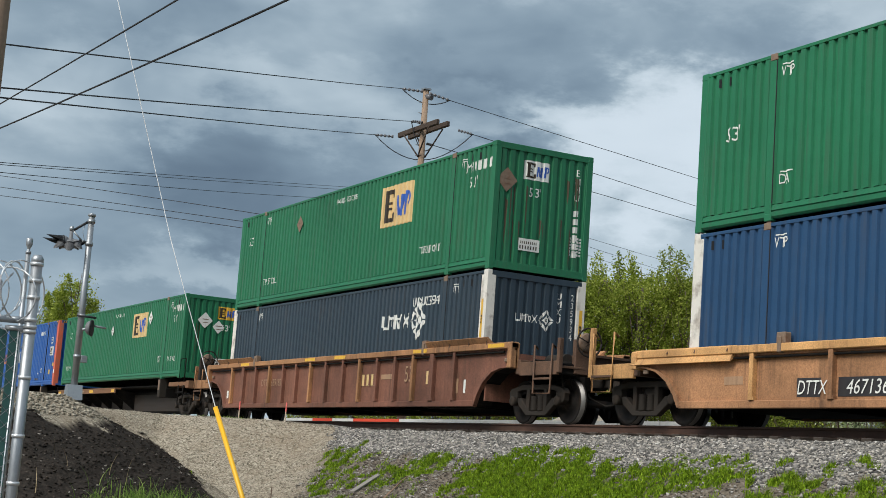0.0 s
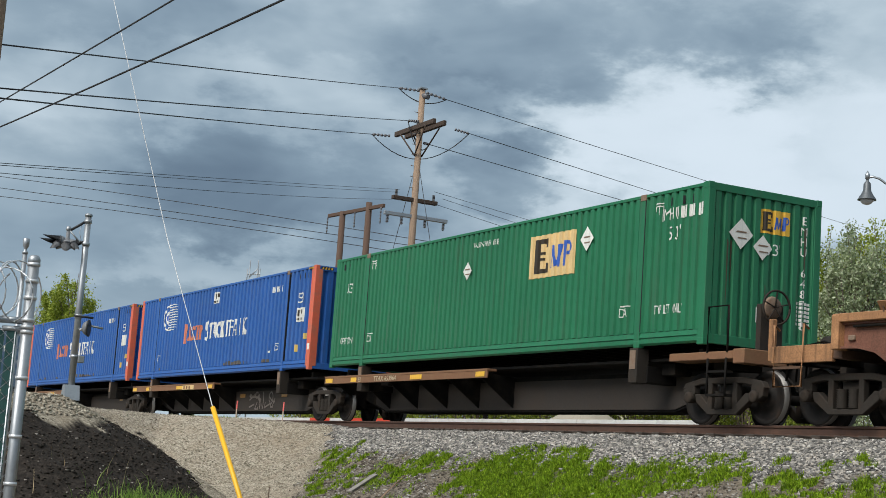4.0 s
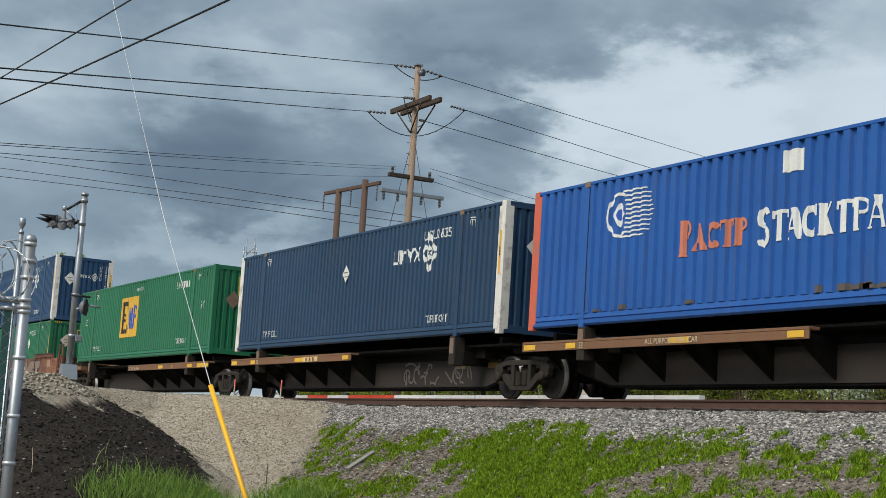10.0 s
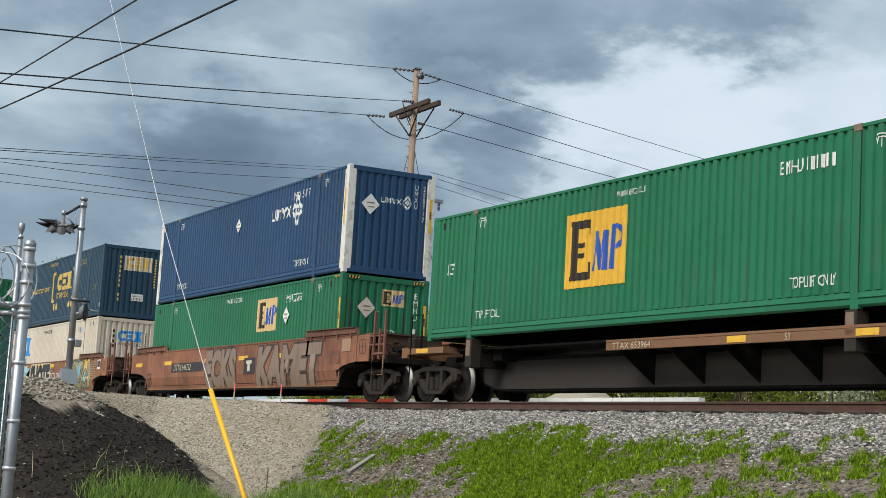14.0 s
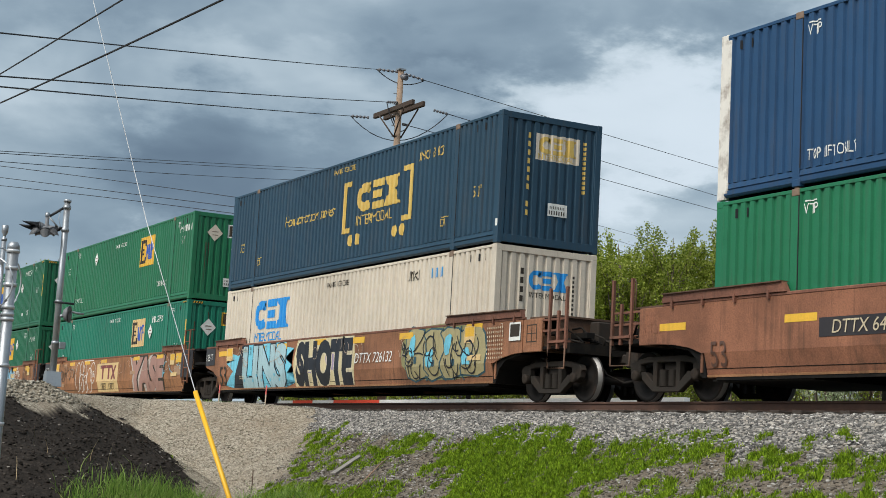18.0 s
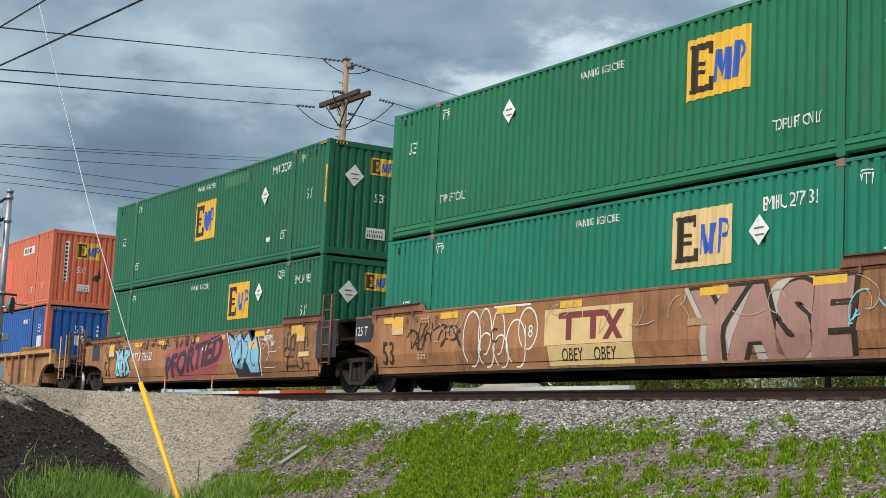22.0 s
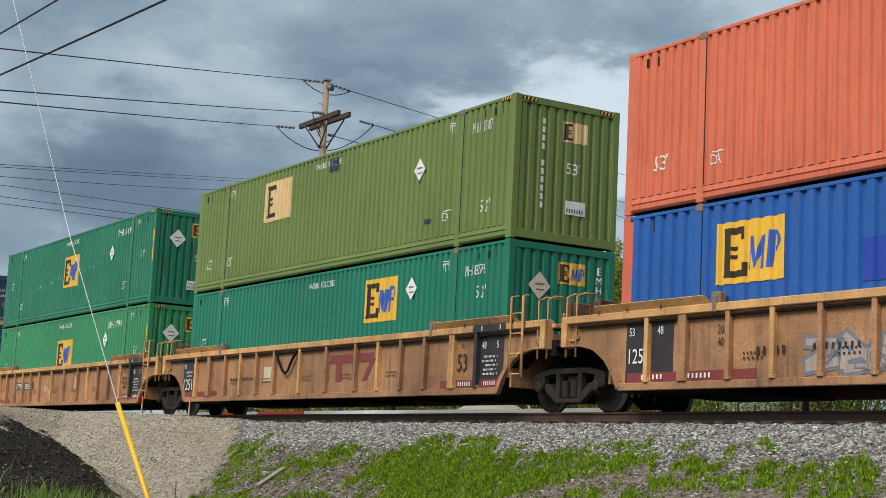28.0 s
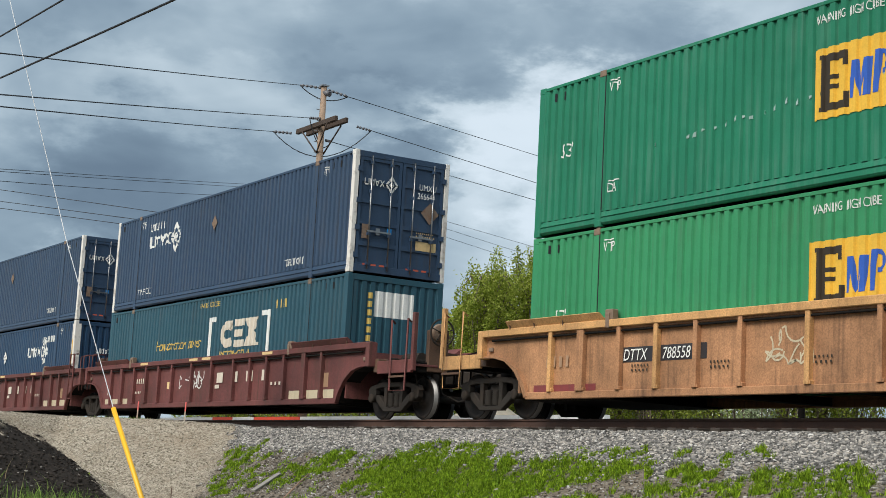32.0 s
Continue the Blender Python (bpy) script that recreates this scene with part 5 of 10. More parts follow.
def car_marks(c, out, rows, up=0.0):
    """Flat markings on a car's side: ('text', words, x, z, size, ink, squeeze) or ('box', x0, z0, x1, z1, ink)."""
    for k, r in enumerate(rows):
        if r[0] == "text":
            _, s, x, z, size, ink, *q = r
            part("marking", words(s, x, z, size, out=out, flat=True, lift=0.021 + up, wrap=out == 1.42, squeeze=q[0] if q else 0.8, shear=q[1] if len(q) > 1 else 0.0), ink, c)
        elif r[0] == "box":
            _, x0, z0, x1, z1, ink, *q = r
            part("marking", shapes([rect(x0, z0, x1, z1, q[0] if q else 0)], out=out, flat=True, lift=0.004 + up + 0.0006 * min(k, 26), wrap=out == 1.42), ink, c)
        elif r[0] == "bars":
            _, x0, z0, x1, z1, n, ink = r
            part("marking", shapes(bar_line(x0, z0, x1, z1, n), out=out, flat=True, lift=0.021 + up), ink, c)


# ---- the train, from its leading car back: place of each leading box end along it ----
PLACE = dict(A=115.85, B=92.20, C=71.09, D=53.51, E=36.17, F=18.81, G=0.26, H=-20.99, I=-44.59, J=-64.38, K=-83.89, L=-107.46, M=-127.22, N=-146.89, O=-170.55, P=-190.27)
ON_SPINE, IN_WELL = 1.37, 0.47
ON_BOX = IN_WELL + HIGH + 0.03


def ride(ob, letter, z):
    TRAIN.append((ob, PLACE[letter], RAIL + z))


def connectors(c):
    for x in (-2.0, -LONG + 2.0):
        for s in (-1, 1):
            part("box_connector", lambda: bars((x - 0.05, x + 0.05, *sorted((s * 1.17, s * 1.28)), -0.03, 0.0)), CAST, c, key=("con", x, s))


def load_all():
    c = build_container("green corrugated 53 foot container stacked on a blue one", GREEN)
    usual_marks(c, 1.55, warn=2.55)
    connectors(c), ride(c, "A", ON_BOX)
    c = build_container("blue corrugated container with white corner posts in a well car", ROYAL, POST_WHITE)
    usual_marks(c, None, da=False)
    ride(c, "A", IN_WELL)

    c = build_container("green corrugated container with yellow emblem stacked on a slate one", GREEN)
    usual_marks(c, 1.95, top=0.62, warn=2.48, ids=(-1.42, 2.43), da=False, num="EMHU")
    panel_logo(c, -5.85, 1.50, -4.10, 2.55, TAN)
    placard(c, -11.3, 2.21, mat=CAST)
    green_end(c, 1.75, card=CAST, panel=WHITE, dx=-0.42)
    streaks(c, 4, 9)
    connectors(c), ride(c, "B", ON_BOX)
    c = build_container("dark slate container with white corner posts in a brown well car", SLATE, POST_WHITE, caution=True)
    usual_marks(c, None, da=False, ids=(-3.6, 2.37), num="UMXU 235934")
    diamond_logo(c, -5.30, 1.60, -3.0, 2.28)
    diamond_logo(c, -0.5, 1.75, 0.45, 2.10, "end", -0.016)
    text(c, "UMXU", 0.62, 2.44, 0.21, face="end", out=-0.016, upright=True, squeeze=0.8)
    text(c, "235934", 0.95, 2.44, 0.21, face="end", out=-0.016, upright=True, squeeze=0.8)
    ride(c, "B", IN_WELL)

    c = build_container("green container with yellow emblem and white placards on a spine car", GREEN)
    usual_marks(c, 1.95, ids=(-1.42, 2.43), num="EMHU")
    text(c, "TOP LIFT ONLY", -1.5, 0.60, 0.24, squeeze=0.5)
    text(c, "TOP LIFT ONLY", -15.6, 0.60, 0.24, squeeze=0.5)
    text(c, "WARNING HIGH CUBE", -8.6, 2.50, 0.18, squeeze=0.6)
    panel_logo(c, -6.05, 1.60, -4.35, 2.50, TAN)
    placard(c, -3.87, 2.25)
    placard(c, -8.76, 2.0, r=0.20)
    green_end(c, 1.75, num="EMHU 648718")
    placard(c, -0.05, 1.86, "end", -0.016, WHITE, 0.22)
    ride(c, "C", ON_SPINE)

    for letter, lab in (("D", "blue container with orange-red corner posts on a spine car"), ("E", "blue container with orange-red posts and bold lettering on a spine car")):
        c = build_container(lab, BLUE, POST_RED, hazard=True, pitch=0.30)
        globe_logo(c)
        text(c, "53", -1.12, 1.90, 0.42)
        mark(c, [rect(-1.16, 1.36, -0.66, 1.76)], WHITE, "sqa", "patch")
        mark(c, [rect(-8.30, 2.33, -7.82, 2.70)], WHITE, "sqb", "patch")
        mark(c, bar_line(-3.17, 2.33, -2.30, 2.50, 8), WHITE, "bid")
        mark(c, [rect(-1.12, 0.52, -0.95, 0.72)], GOLD, "tag", "patch")
        mark(c, [rect(-0.55, 0.86, -0.42, 1.02)], GOLD, "tag2", "patch")
        mark(c, [rect(-0.20, 0.55, -0.05, 0.72)], WHITE, "tag3", "patch", flat=True, out=HALF + 0.004)
        r = random.Random(ord(letter))
        foot = [rect(x, 0.29, x + r.uniform(0.1, 0.35), 0.29 + r.uniform(0.03, 0.13)) for x in [-7.0 + 0.26 * k for k in range(9)] + [r.uniform(-15, -2.5) for _ in range(5)]]
        part("marking", shapes(foot, lift=0.003), paint("scraped_rust", (0.10, 0.085, 0.075)), c, "scraped rusty patches along the foot")
        if letter == "D":
            overlined(c, "DA", -2.62, 0.60)
            overlined(c, "DA", -13.9, 0.60)
            mark(c, [rect(-3.15, 0.56, -2.95, 0.62)], WHITE, "sqh", "patch")
        for x, z in ((-1.16, 1.36), (-8.30, 2.31)) if letter == "D" else ():
            mark(c, [rect(x + 0.07, z + 0.16, x + 0.13, z + 0.34), rect(x + 0.20, z + 0.16, x + 0.26, z + 0.34), rect(x + 0.33, z + 0.22, x + 0.40, z + 0.34)] + bar_line(x + 0.05, z + 0.05, x + 0.45, z + 0.11, 7), BROWNBLACK, ("fig", x), "patch_figures", lift=0.008)
        ride(c, letter, ON_SPINE)

    c = build_container("navy corrugated container with pale corner posts on a spine car", NAVY, POST_WHITE, caution=True)
    usual_marks(c, None, top=0.36, da=False, ids=(-3.8, 2.44), num="UMXU 268385")
    diamond_logo(c, -5.45, 1.70, -3.20, 2.36)
    placard(c, -8.2, 1.85, r=0.22)
    placard(c, -0.45, 1.95, "end", -0.016, POST_WHITE, 0.28)
    ride(c, "F", ON_SPINE)

    c = build_container("green corrugated container with a large yellow emblem on a spine car", GREEN)
    usual_marks(c, 1.50, top=0.42, ids=(-3.8, 2.42), da=False, num="EMHU")
    text(c, "WARNING HIGH CUBE", -8.6, 2.52, 0.16, squeeze=0.6)
    panel_logo(c, -10.3, 0.84, -8.2, 2.34, YELLOW)
    placard(c, -0.60, 1.80, "end", -0.016, CAST, 0.28)
    panel_logo(c, -0.45, 1.95, 1.05, 2.60, YELLOW, face="end", out=-0.016)
    text(c, "53'", 0.15, 1.45, 0.34, face="end", out=-0.016)
    mark(c, [rect(0.12 + 0.12 * (i % 3), 0.72 + 0.085 * (i // 3), 0.20 + 0.12 * (i % 3), 0.78 + 0.085 * (i // 3)) for i in range(21)], WHITE, "small2", face="end", out=-0.016)
    mark(c, [rect(0.02, 0.40, 0.66, 0.66)], WHITE, "plate2", "weight_plate", face="end", out=-0.01, flat=True)
    mark(c, bar_line(0.06, 0.44, 0.62, 0.53, 7) + bar_line(0.08, 0.56, 0.6, 0.61, 10), BROWNBLACK, "plateb2", face="end", out=-0.01, flat=True, lift=0.008)
    ride(c, "G", ON_SPINE)

    c = build_container("royal blue container with worn white posts on a green one", ROYAL, POST_WHITE, caution=True)
    usual_marks(c, None, top=0.40, da=False, ids=(-3.9, 2.45), num="UMXU 258717")
    diamond_logo(c, -5.45, 1.72, -3.20, 2.36)
    placard(c, -8.2, 2.05, r=0.22)
    placard(c, -0.62, 1.90, "end", -0.016, WHITE, 0.27)
    diamond_logo(c, -0.30, 1.92, 0.62, 2.20, "end", -0.016)
    text(c, "UMXU", 0.74, 2.44, 0.20, face="end", out=-0.016, upright=True, squeeze=0.8)
    text(c, "258717", 0.98, 2.44, 0.20, face="end", out=-0.016, upright=True, squeeze=0.8)
    connectors(c), ride(c, "H", ON_BOX)
    c = build_container("green corrugated container with cream emblem in a graffitied well car", GREEN, hazard=True, caution=True)
    usual_marks(c, None, warn=2.55, ids=(-3.9, 2.42), da=False, num="EMHU 277591")
    text(c, "53'", -1.18, 1.10, 0.36)
    text(c, "53'", -15.4, 1.10, 0.36)
    panel_logo(c, -6.05, 1.56, -4.50, 2.52, TAN)
    placard(c, -3.75, 1.95, r=0.24)
    green_end(c, 1.3, panel=TAN, card=CREAM)
    ride(c, "H", IN_WELL)

    for letter, lower, col, ink in (("I", False, PETROL, GOLD), ("O", True, paint("container_dull_teal_blue", (0.020, 0.078, 0.108)), WHITE)):
        c = build_container("petrol-blue corrugated container with gold block emblem and brackets", col)
        chunky_logo(c, -7.22, 1.42, -4.84, 2.16, GOLD if not lower else CREAM)
        text(c, "INTERMODAL", -7.20, 1.08, 0.38, GOLD, squeeze=0.86)
        text(c, "How tomorrow moves", -11.95, 1.52, 0.44, GOLD, squeeze=0.80, shear=0.25)
        br = []
        for a, s in ((-8.05, 1), (-4.15, -1)):
            br += [rect(min(a, a + s * .2), 0.95, max(a, a + s * .2), 2.30), rect(min(a, a + s * .48), 0.95, max(a, a + s * .48), 1.08), rect(min(a, a + s * .48), 2.17, max(a, a + s * .48), 2.30)]
        mark(c, br, ink, "brackets")
        dots = []
        for x in (-7.52, -7.12, -4.98, -4.58):
            dots.append([(x + 0.15 * math.cos(2 * math.pi * k / 12), 0.74 + 0.15 * math.sin(2 * math.pi * k / 12)) for k in range(12)])
        mark(c, dots, GOLD, "dots")
        usual_marks(c, 1.10 if not lower else None, GOLD, warn=2.60, ids=(-3.9, 2.40), vtp=False, da=not lower, num=None if lower else "UMXU 631823")
        if not lower:
            mark(c, [rect(-0.42, 1.93, 0.72, 2.52)], CREAM, "csxp", "logo_panel", face="end", out=-0.016)
            chunky_logo(c, -0.34, 2.08, 0.64, 2.46, GOLD, "end", -0.011)
            text(c, "INTERMODAL", -0.36, 1.96, 0.16, GOLD, squeeze=0.95, face="end", out=-0.011)
            mark(c, [rect(-0.62, 2.50 - 0.19 * i, -0.53, 2.38 - 0.19 * i) for i in range(10) if i != 7] + [rect(0.84, 2.48 - 0.11 * i, 0.90, 2.41 - 0.11 * i) for i in range(11)], GOLD, "vid4", face="end", out=-0.016)
            mark(c, [rect(-0.05, 0.72, 0.45, 1.0)], WHITE, "plate4", "weight_plate", face="end", out=-0.01, flat=True)
            mark(c, bar_line(-0.02, 0.75, 0.42, 0.84, 7) + bar_line(0, 0.88, 0.4, 0.94, 9), BROWNBLACK, "plateb4", face="end", out=-0.01, flat=True, lift=0.008)
            mark(c, [rect(-0.11, 0.36, -0.02, 0.52)], WHITE, "cpl", "patch", flat=True)
        else:
            mark(c, [rect(-0.55, 1.95, 0.50, 2.55)], WHITE, "csxq", "patch", face="end", out=-0.016)
            mark(c, [rect(-0.72, 2.5 - 0.2 * i, -0.62, 2.36 - 0.2 * i) for i in range(7)], GOLD, "vid5", face="end", out=-0.016)
        if lower:
            ride(c, "O", IN_WELL)
        else:
            connectors(c), ride(c, "I", ON_BOX)
    c = build_container("cream corrugated container with blue block emblem in a graffitied well car", CREAM)
    chunky_logo(c, -13.75, 1.62, -11.32, 2.46, SKY_BLUE)
    text(c, "INTERMODAL", -13.78, 1.28, 0.36, SKY_BLUE, squeeze=0.92)
    text(c, "WARNING HIGH CUBE", -8.85, 2.52, 0.20, BROWNBLACK, squeeze=0.66)
    text(c, "UMXU", -4.1, 2.36, 0.34, BROWNBLACK, squeeze=0.62)
    mark(c, bar_line(-2.9, 2.36, -2.3, 2.58, 5), SKY_BLUE, "cid2")
    chunky_logo(c, -0.45, 2.00, 0.55, 2.42, SKY_BLUE, "end", -0.016)
    text(c, "INTERMODAL", -0.42, 1.82, 0.17, BROWNBLACK, squeeze=0.9, face="end", out=-0.016)
    mark(c, [rect(-0.66, 2.44 - 0.2 * i, -0.58, 2.31 - 0.2 * i) for i in range(4)] + [rect(0.68, 2.38 - 0.1 * i, 0.73, 2.32 - 0.1 * i) for i in range(9)], BROWNBLACK, "vid6", face="end", out=-0.016)
    ride(c, "I", IN_WELL)

    c = build_container("green corrugated container with yellow emblem stacked on a teal one", GREEN)
    usual_marks(c, 1.90, top=0.62, warn=2.42, ids=(-1.42, 2.40), da=False, num="EMHU")
    panel_logo(c, -5.70, 1.46, -4.08, 2.52, YELLOW)
    placard(c, -11.25, 2.22, mat=WHITE)
    green_end(c, 1.75, panel=WHITE, card=CREAM, low=True)
    connectors(c), ride(c, "J", ON_BOX)
    c = build_container("teal corrugated container with cream emblem in a graffitied well car", TEAL, hazard=True, caution=True)
    usual_marks(c, None, warn=2.52, ids=(-3.7, 2.40), da=False, num="EMHU 277135")
    text(c, "53'", -1.18, 1.25, 0.36)
    text(c, "53'", -15.4, 1.25, 0.36)
    panel_logo(c, -5.95, 1.52, -4.40, 2.50, TAN)
    placard(c, -3.75, 2.0, r=0.24)
    green_end(c, 1.3)
    ride(c, "J", IN_WELL)

    c = build_container("deep green corrugated container with yellow emblem stacked on another", GREEN_DEEP, hazard=True, caution=True)
    usual_marks(c, 1.50, warn=2.56, ids=(-3.45, 2.50), num="EMHU 250170")
    mark(c, [rect(-6.7, 2.42, -4.9, 2.72)], paint("patch_pale_green", (0.05, 0.17, 0.08)), "pp", "repair_patch")
    mark(c, [rect(-3.55, 0.60, -3.30, 0.72)], WHITE, "lb", "patch")
    panel_logo(c, -8.85, 1.08, -7.30, 2.22, YELLOW)
    placard(c, -3.76, 1.88)
    green_end(c, 1.45, num="EMHU 250170")
    connectors(c), ride(c, "K", ON_BOX)
    c = build_container("deep green corrugated container with yellow emblem in a graffitied well car", GREEN_DEEP)
    usual_marks(c, None, warn=2.54, ids=(-1.55, 2.38), da=False, vtp=False, num="EMHU 641798")
    overlined(c, "VTP", -2.62, 2.46)
    overlined(c, "VTP", -13.95, 2.46)
    text(c, "53'", -1.18, 1.45, 0.36)
    text(c, "53'", -15.4, 1.30, 0.36)
    panel_logo(c, -5.95, 1.55, -4.45, 2.55, YELLOW)
    placard(c, -3.8, 2.2)
    green_end(c, 1.3)
    ride(c, "K", IN_WELL)

    c = build_container("faded orange container with yellow emblem stacked on a blue one", ORANGE)
    usual_marks(c, 0.70, warn=2.45, vtp=False)
    mark(c, [rect(-9.6, 0.95, -5.4, 2.15)], paint("faded_red", (0.74, 0.16, 0.085)), "fade", "faded_patch", lift=0.0015)
    mark(c, [rect(-3.98, 2.18, -2.40, 2.48)], WHITE, "idp", "number_panel", lift=0.002)
    mark(c, bar_line(-3.9, 2.24, -2.5, 2.42, 10), BROWNBLACK, "idq", lift=0.008)
    panel_logo(c, -8.65, 1.05, -7.22, 1.95, YELLOW)
    panel_logo(c, -0.36, 1.86, 0.60, 2.50, YELLOW, face="end", out=-0.016)
    text(c, "53'", -0.30, 1.32, 0.32, face="end", out=-0.016)
    mark(c, [rect(-0.80, 0.95, -0.64, 2.50)], WHITE, "vplate", "number_panel", face="end", out=-0.016)
    mark(c, [rect(-0.76, 2.42 - 0.15 * i, -0.68, 2.33 - 0.15 * i) for i in range(10)], BROWNBLACK, "vid7", face="end", out=-0.016, lift=0.008)
    mark(c, [rect(-0.22, 0.62, 0.26, 0.88)], WHITE, "plate7", "weight_plate", face="end", out=-0.01, flat=True)
    mark(c, bar_line(-0.19, 0.65, 0.23, 0.73, 7) + bar_line(-0.17, 0.77, 0.2, 0.82, 9), BROWNBLACK, "plateb7", face="end", out=-0.01, flat=True, lift=0.008)
    mark(c, [[(0.36, 1.1), (0.46, 1.3), (0.55, 1.28), (0.62, 1.55), (0.68, 1.2), (0.55, 1.02)]], BROWNBLACK, "scorch", "scorch_mark", face="end", out=-0.016)
    connectors(c), ride(c, "L", ON_BOX)
    c = build_container("blue corrugated container with orange-red posts in a tan well car", BLUE, POST_RED, hazard=True, pitch=0.30)
    panel_logo(c, -13.7, 1.52, -12.15, 2.52, YELLOW)
    mark(c, [rect(-10.6, 1.35, -6.2, 1.98)], paint("overpaint_blue", (0.020, 0.055, 0.36)), "ovr", "repair_patch")
    mark(c, [rect(-8.30, 2.30, -7.84, 2.68)], WHITE, "sqe", "patch")
    text(c, "53", -1.12, 1.95, 0.42)
    mark(c, [rect(-1.16, 1.36, -0.66, 1.80)], WHITE, "sqf", "patch")
    mark(c, bar_line(-3.17, 2.33, -2.30, 2.50, 8), WHITE, "bid9")
    text(c, "53", -0.20, 1.95, 0.40, face="end", out=-0.016)
    mark(c, [rect(-0.18, 1.48, 0.22, 1.86)], WHITE, "sqg", "patch", face="end", out=-0.016)
    mark(c, [rect(0.66, 2.30 - 0.17 * i, 0.74, 2.20 - 0.17 * i) for i in range(7)], WHITE, "vid8", face="end", out=-0.016)
    ride(c, "L", IN_WELL)

    c = build_container("weathered olive container with faded emblem stacked on a green one", OLIVE, hazard=True)
    usual_marks(c, 0.62, warn=2.55, ids=(-1.62, 2.42), vtp=False, num="EMHU 243877")
    overlined(c, "VTP", -2.55, 2.46)
    overlined(c, "VTP", -13.95, 2.46)
    panel_logo(c, -11.7, 1.55, -10.15, 2.60, TAN, faded=True)
    placard(c, -3.65, 1.85)
    mark(c, [rect(-8.05, 2.40, -7.55, 2.72), rect(-3.4, 0.62, -3.1, 0.72)], SLATE, "tar", "repair_patch")
    panel_logo(c, -0.12, 2.10, 0.50, 2.52, TAN, face="end", out=-0.016, faded=True)
    text(c, "53'", 0.0, 1.45, 0.32, face="end", out=-0.016)
    mark(c, [rect(-0.62, 2.50 - 0.17 * i, -0.52, 2.38 - 0.17 * i) for i in range(11) if i != 4], WHITE, "vid10", face="end", out=-0.016)
    mark(c, [rect(0.0, 0.62, 0.50, 0.90)], WHITE, "plate10", "weight_plate", face="end", out=-0.01, flat=True)
    mark(c, bar_line(0.03, 0.66, 0.47, 0.74, 7), BROWNBLACK, "plateb10", face="end", out=-0.01, flat=True, lift=0.008)
    connectors(c), ride(c, "M", ON_BOX)
    c = build_container("green corrugated container with yellow emblem in a tan well car", TEAL, caution=False)
    usual_marks(c, None, warn=2.52, ids=(-1.65, 2.38), vtp=False, da=False, num="EMHU 832716")
    overlined(c, "VTP", -2.55, 2.44)
    overlined(c, "VTP", -13.95, 2.44)
    text(c, "53'", -1.18, 1.80, 0.36)
    text(c, "53'", -15.4, 1.35, 0.36)
    panel_logo(c, -5.90, 1.54, -4.38, 2.52, YELLOW)
    placard(c, -3.75, 2.18)
    green_end(c, 1.35, card=CREAM)
    ride(c, "M", IN_WELL)

    c = build_container("scuffed green corrugated container with yellow emblem on a paler one", paint("container_scuffed_green", (0.012, 0.165, 0.088), stain=(0.10, 0.20, 0.15), amt=0.5), hazard=True, caution=True)
    usual_marks(c, 1.45, warn=2.55, ids=(-3.4, 2.45), num="EMHU 260698")
    panel_logo(c, -8.85, 1.05, -7.26, 2.15, YELLOW)
    placard(c, -3.80, 1.86)
    green_end(c, 1.40)
    streaks(c, 8, 4)
    r = random.Random(3)
    scuffs = []
    for i in range(34):
        x = -12.6 + 0.24 * i + r.uniform(-0.08, 0.08)
        z = 1.22 + 0.012 * i + r.uniform(-0.05, 0.05)
        if r.random() > 0.25:
            scuffs.append([(x, z), (x + 0.05, z + 0.02), (x + 0.05, z + r.uniform(0.04, 0.12)), (x, z + 0.05)])
    part("marking", shapes(scuffs), paint("scuff_grey", (0.30, 0.42, 0.38)), c, "row of pale scrape marks")
    connectors(c), ride(c, "N", ON_BOX)
    c = build_container("light green corrugated container with yellow emblem in an ochre well car", GREEN_LIGHT, hazard=True, caution=True)
    usual_marks(c, None, warn=2.54, ids=(-3.6, 2.40), da=False, num="EMHU 271965")
    text(c, "53'", -1.18, 1.38, 0.36)
    text(c, "53'", -15.4, 1.25, 0.36)
    panel_logo(c, -8.88, 1.10, -7.28, 2.12, YELLOW)
    placard(c, -3.8, 1.95)
    green_end(c, 1.3)
    ride(c, "N", IN_WELL)

    for letter in "OP":
        c = build_container("slate-navy container with closed doors and white posts stacked high", paint("container_slate_navy", (0.027, 0.056, 0.105)), POST_WHITE, door=True)
        usual_marks(c, None, top=0.40, da=False, ids=(-13.2, 2.42), num="UMXU")
        diamond_logo(c, -13.2, 1.62, -10.75, 2.30)
        placard(c, -8.2, 2.05, mat=CAST, r=0.2)
        diamond_logo(c, -1.02, 2.02, -0.14, 2.32, "end", -0.010, flat=True)
        text(c, "UMXU", 0.48, 2.16, 0.21, face="end", out=-0.010, flat=True, squeeze=0.8)
        text(c, "266640" if letter == "O" else "26", 0.44, 1.95, 0.21, face="end", out=-0.010, flat=True, squeeze=0.78)
        placard(c, 0.80, 1.62, "end", -0.010, CAST, 0.25)
        mark(c, [rect(0.45, 0.70, 1.02, 0.92)], TAN, "dplate", "weight_plate", face="end", out=-0.010, flat=True)
        mark(c, [rect(-1.02, 0.82, -0.82, 1.16)], CAST, "dtag", "patch", face="end", out=-0.010, flat=True)
        mark(c, [rect(-0.35, 0.98, -0.22, 1.12)], SKY_BLUE, "dtag2", "patch", face="end", out=-0.010, flat=True)
        mark(c, bar_line(0.45, 1.02, 1.0, 1.06, 9) + bar_line(0.45, 1.10, 0.95, 1.13, 9), TAN, "dsm", face="end", out=-0.010, flat=True)
        connectors(c), ride(c, letter, ON_BOX)
    c = build_container("navy corrugated container with white posts in a maroon well car", NAVY, POST_WHITE, caution=True)
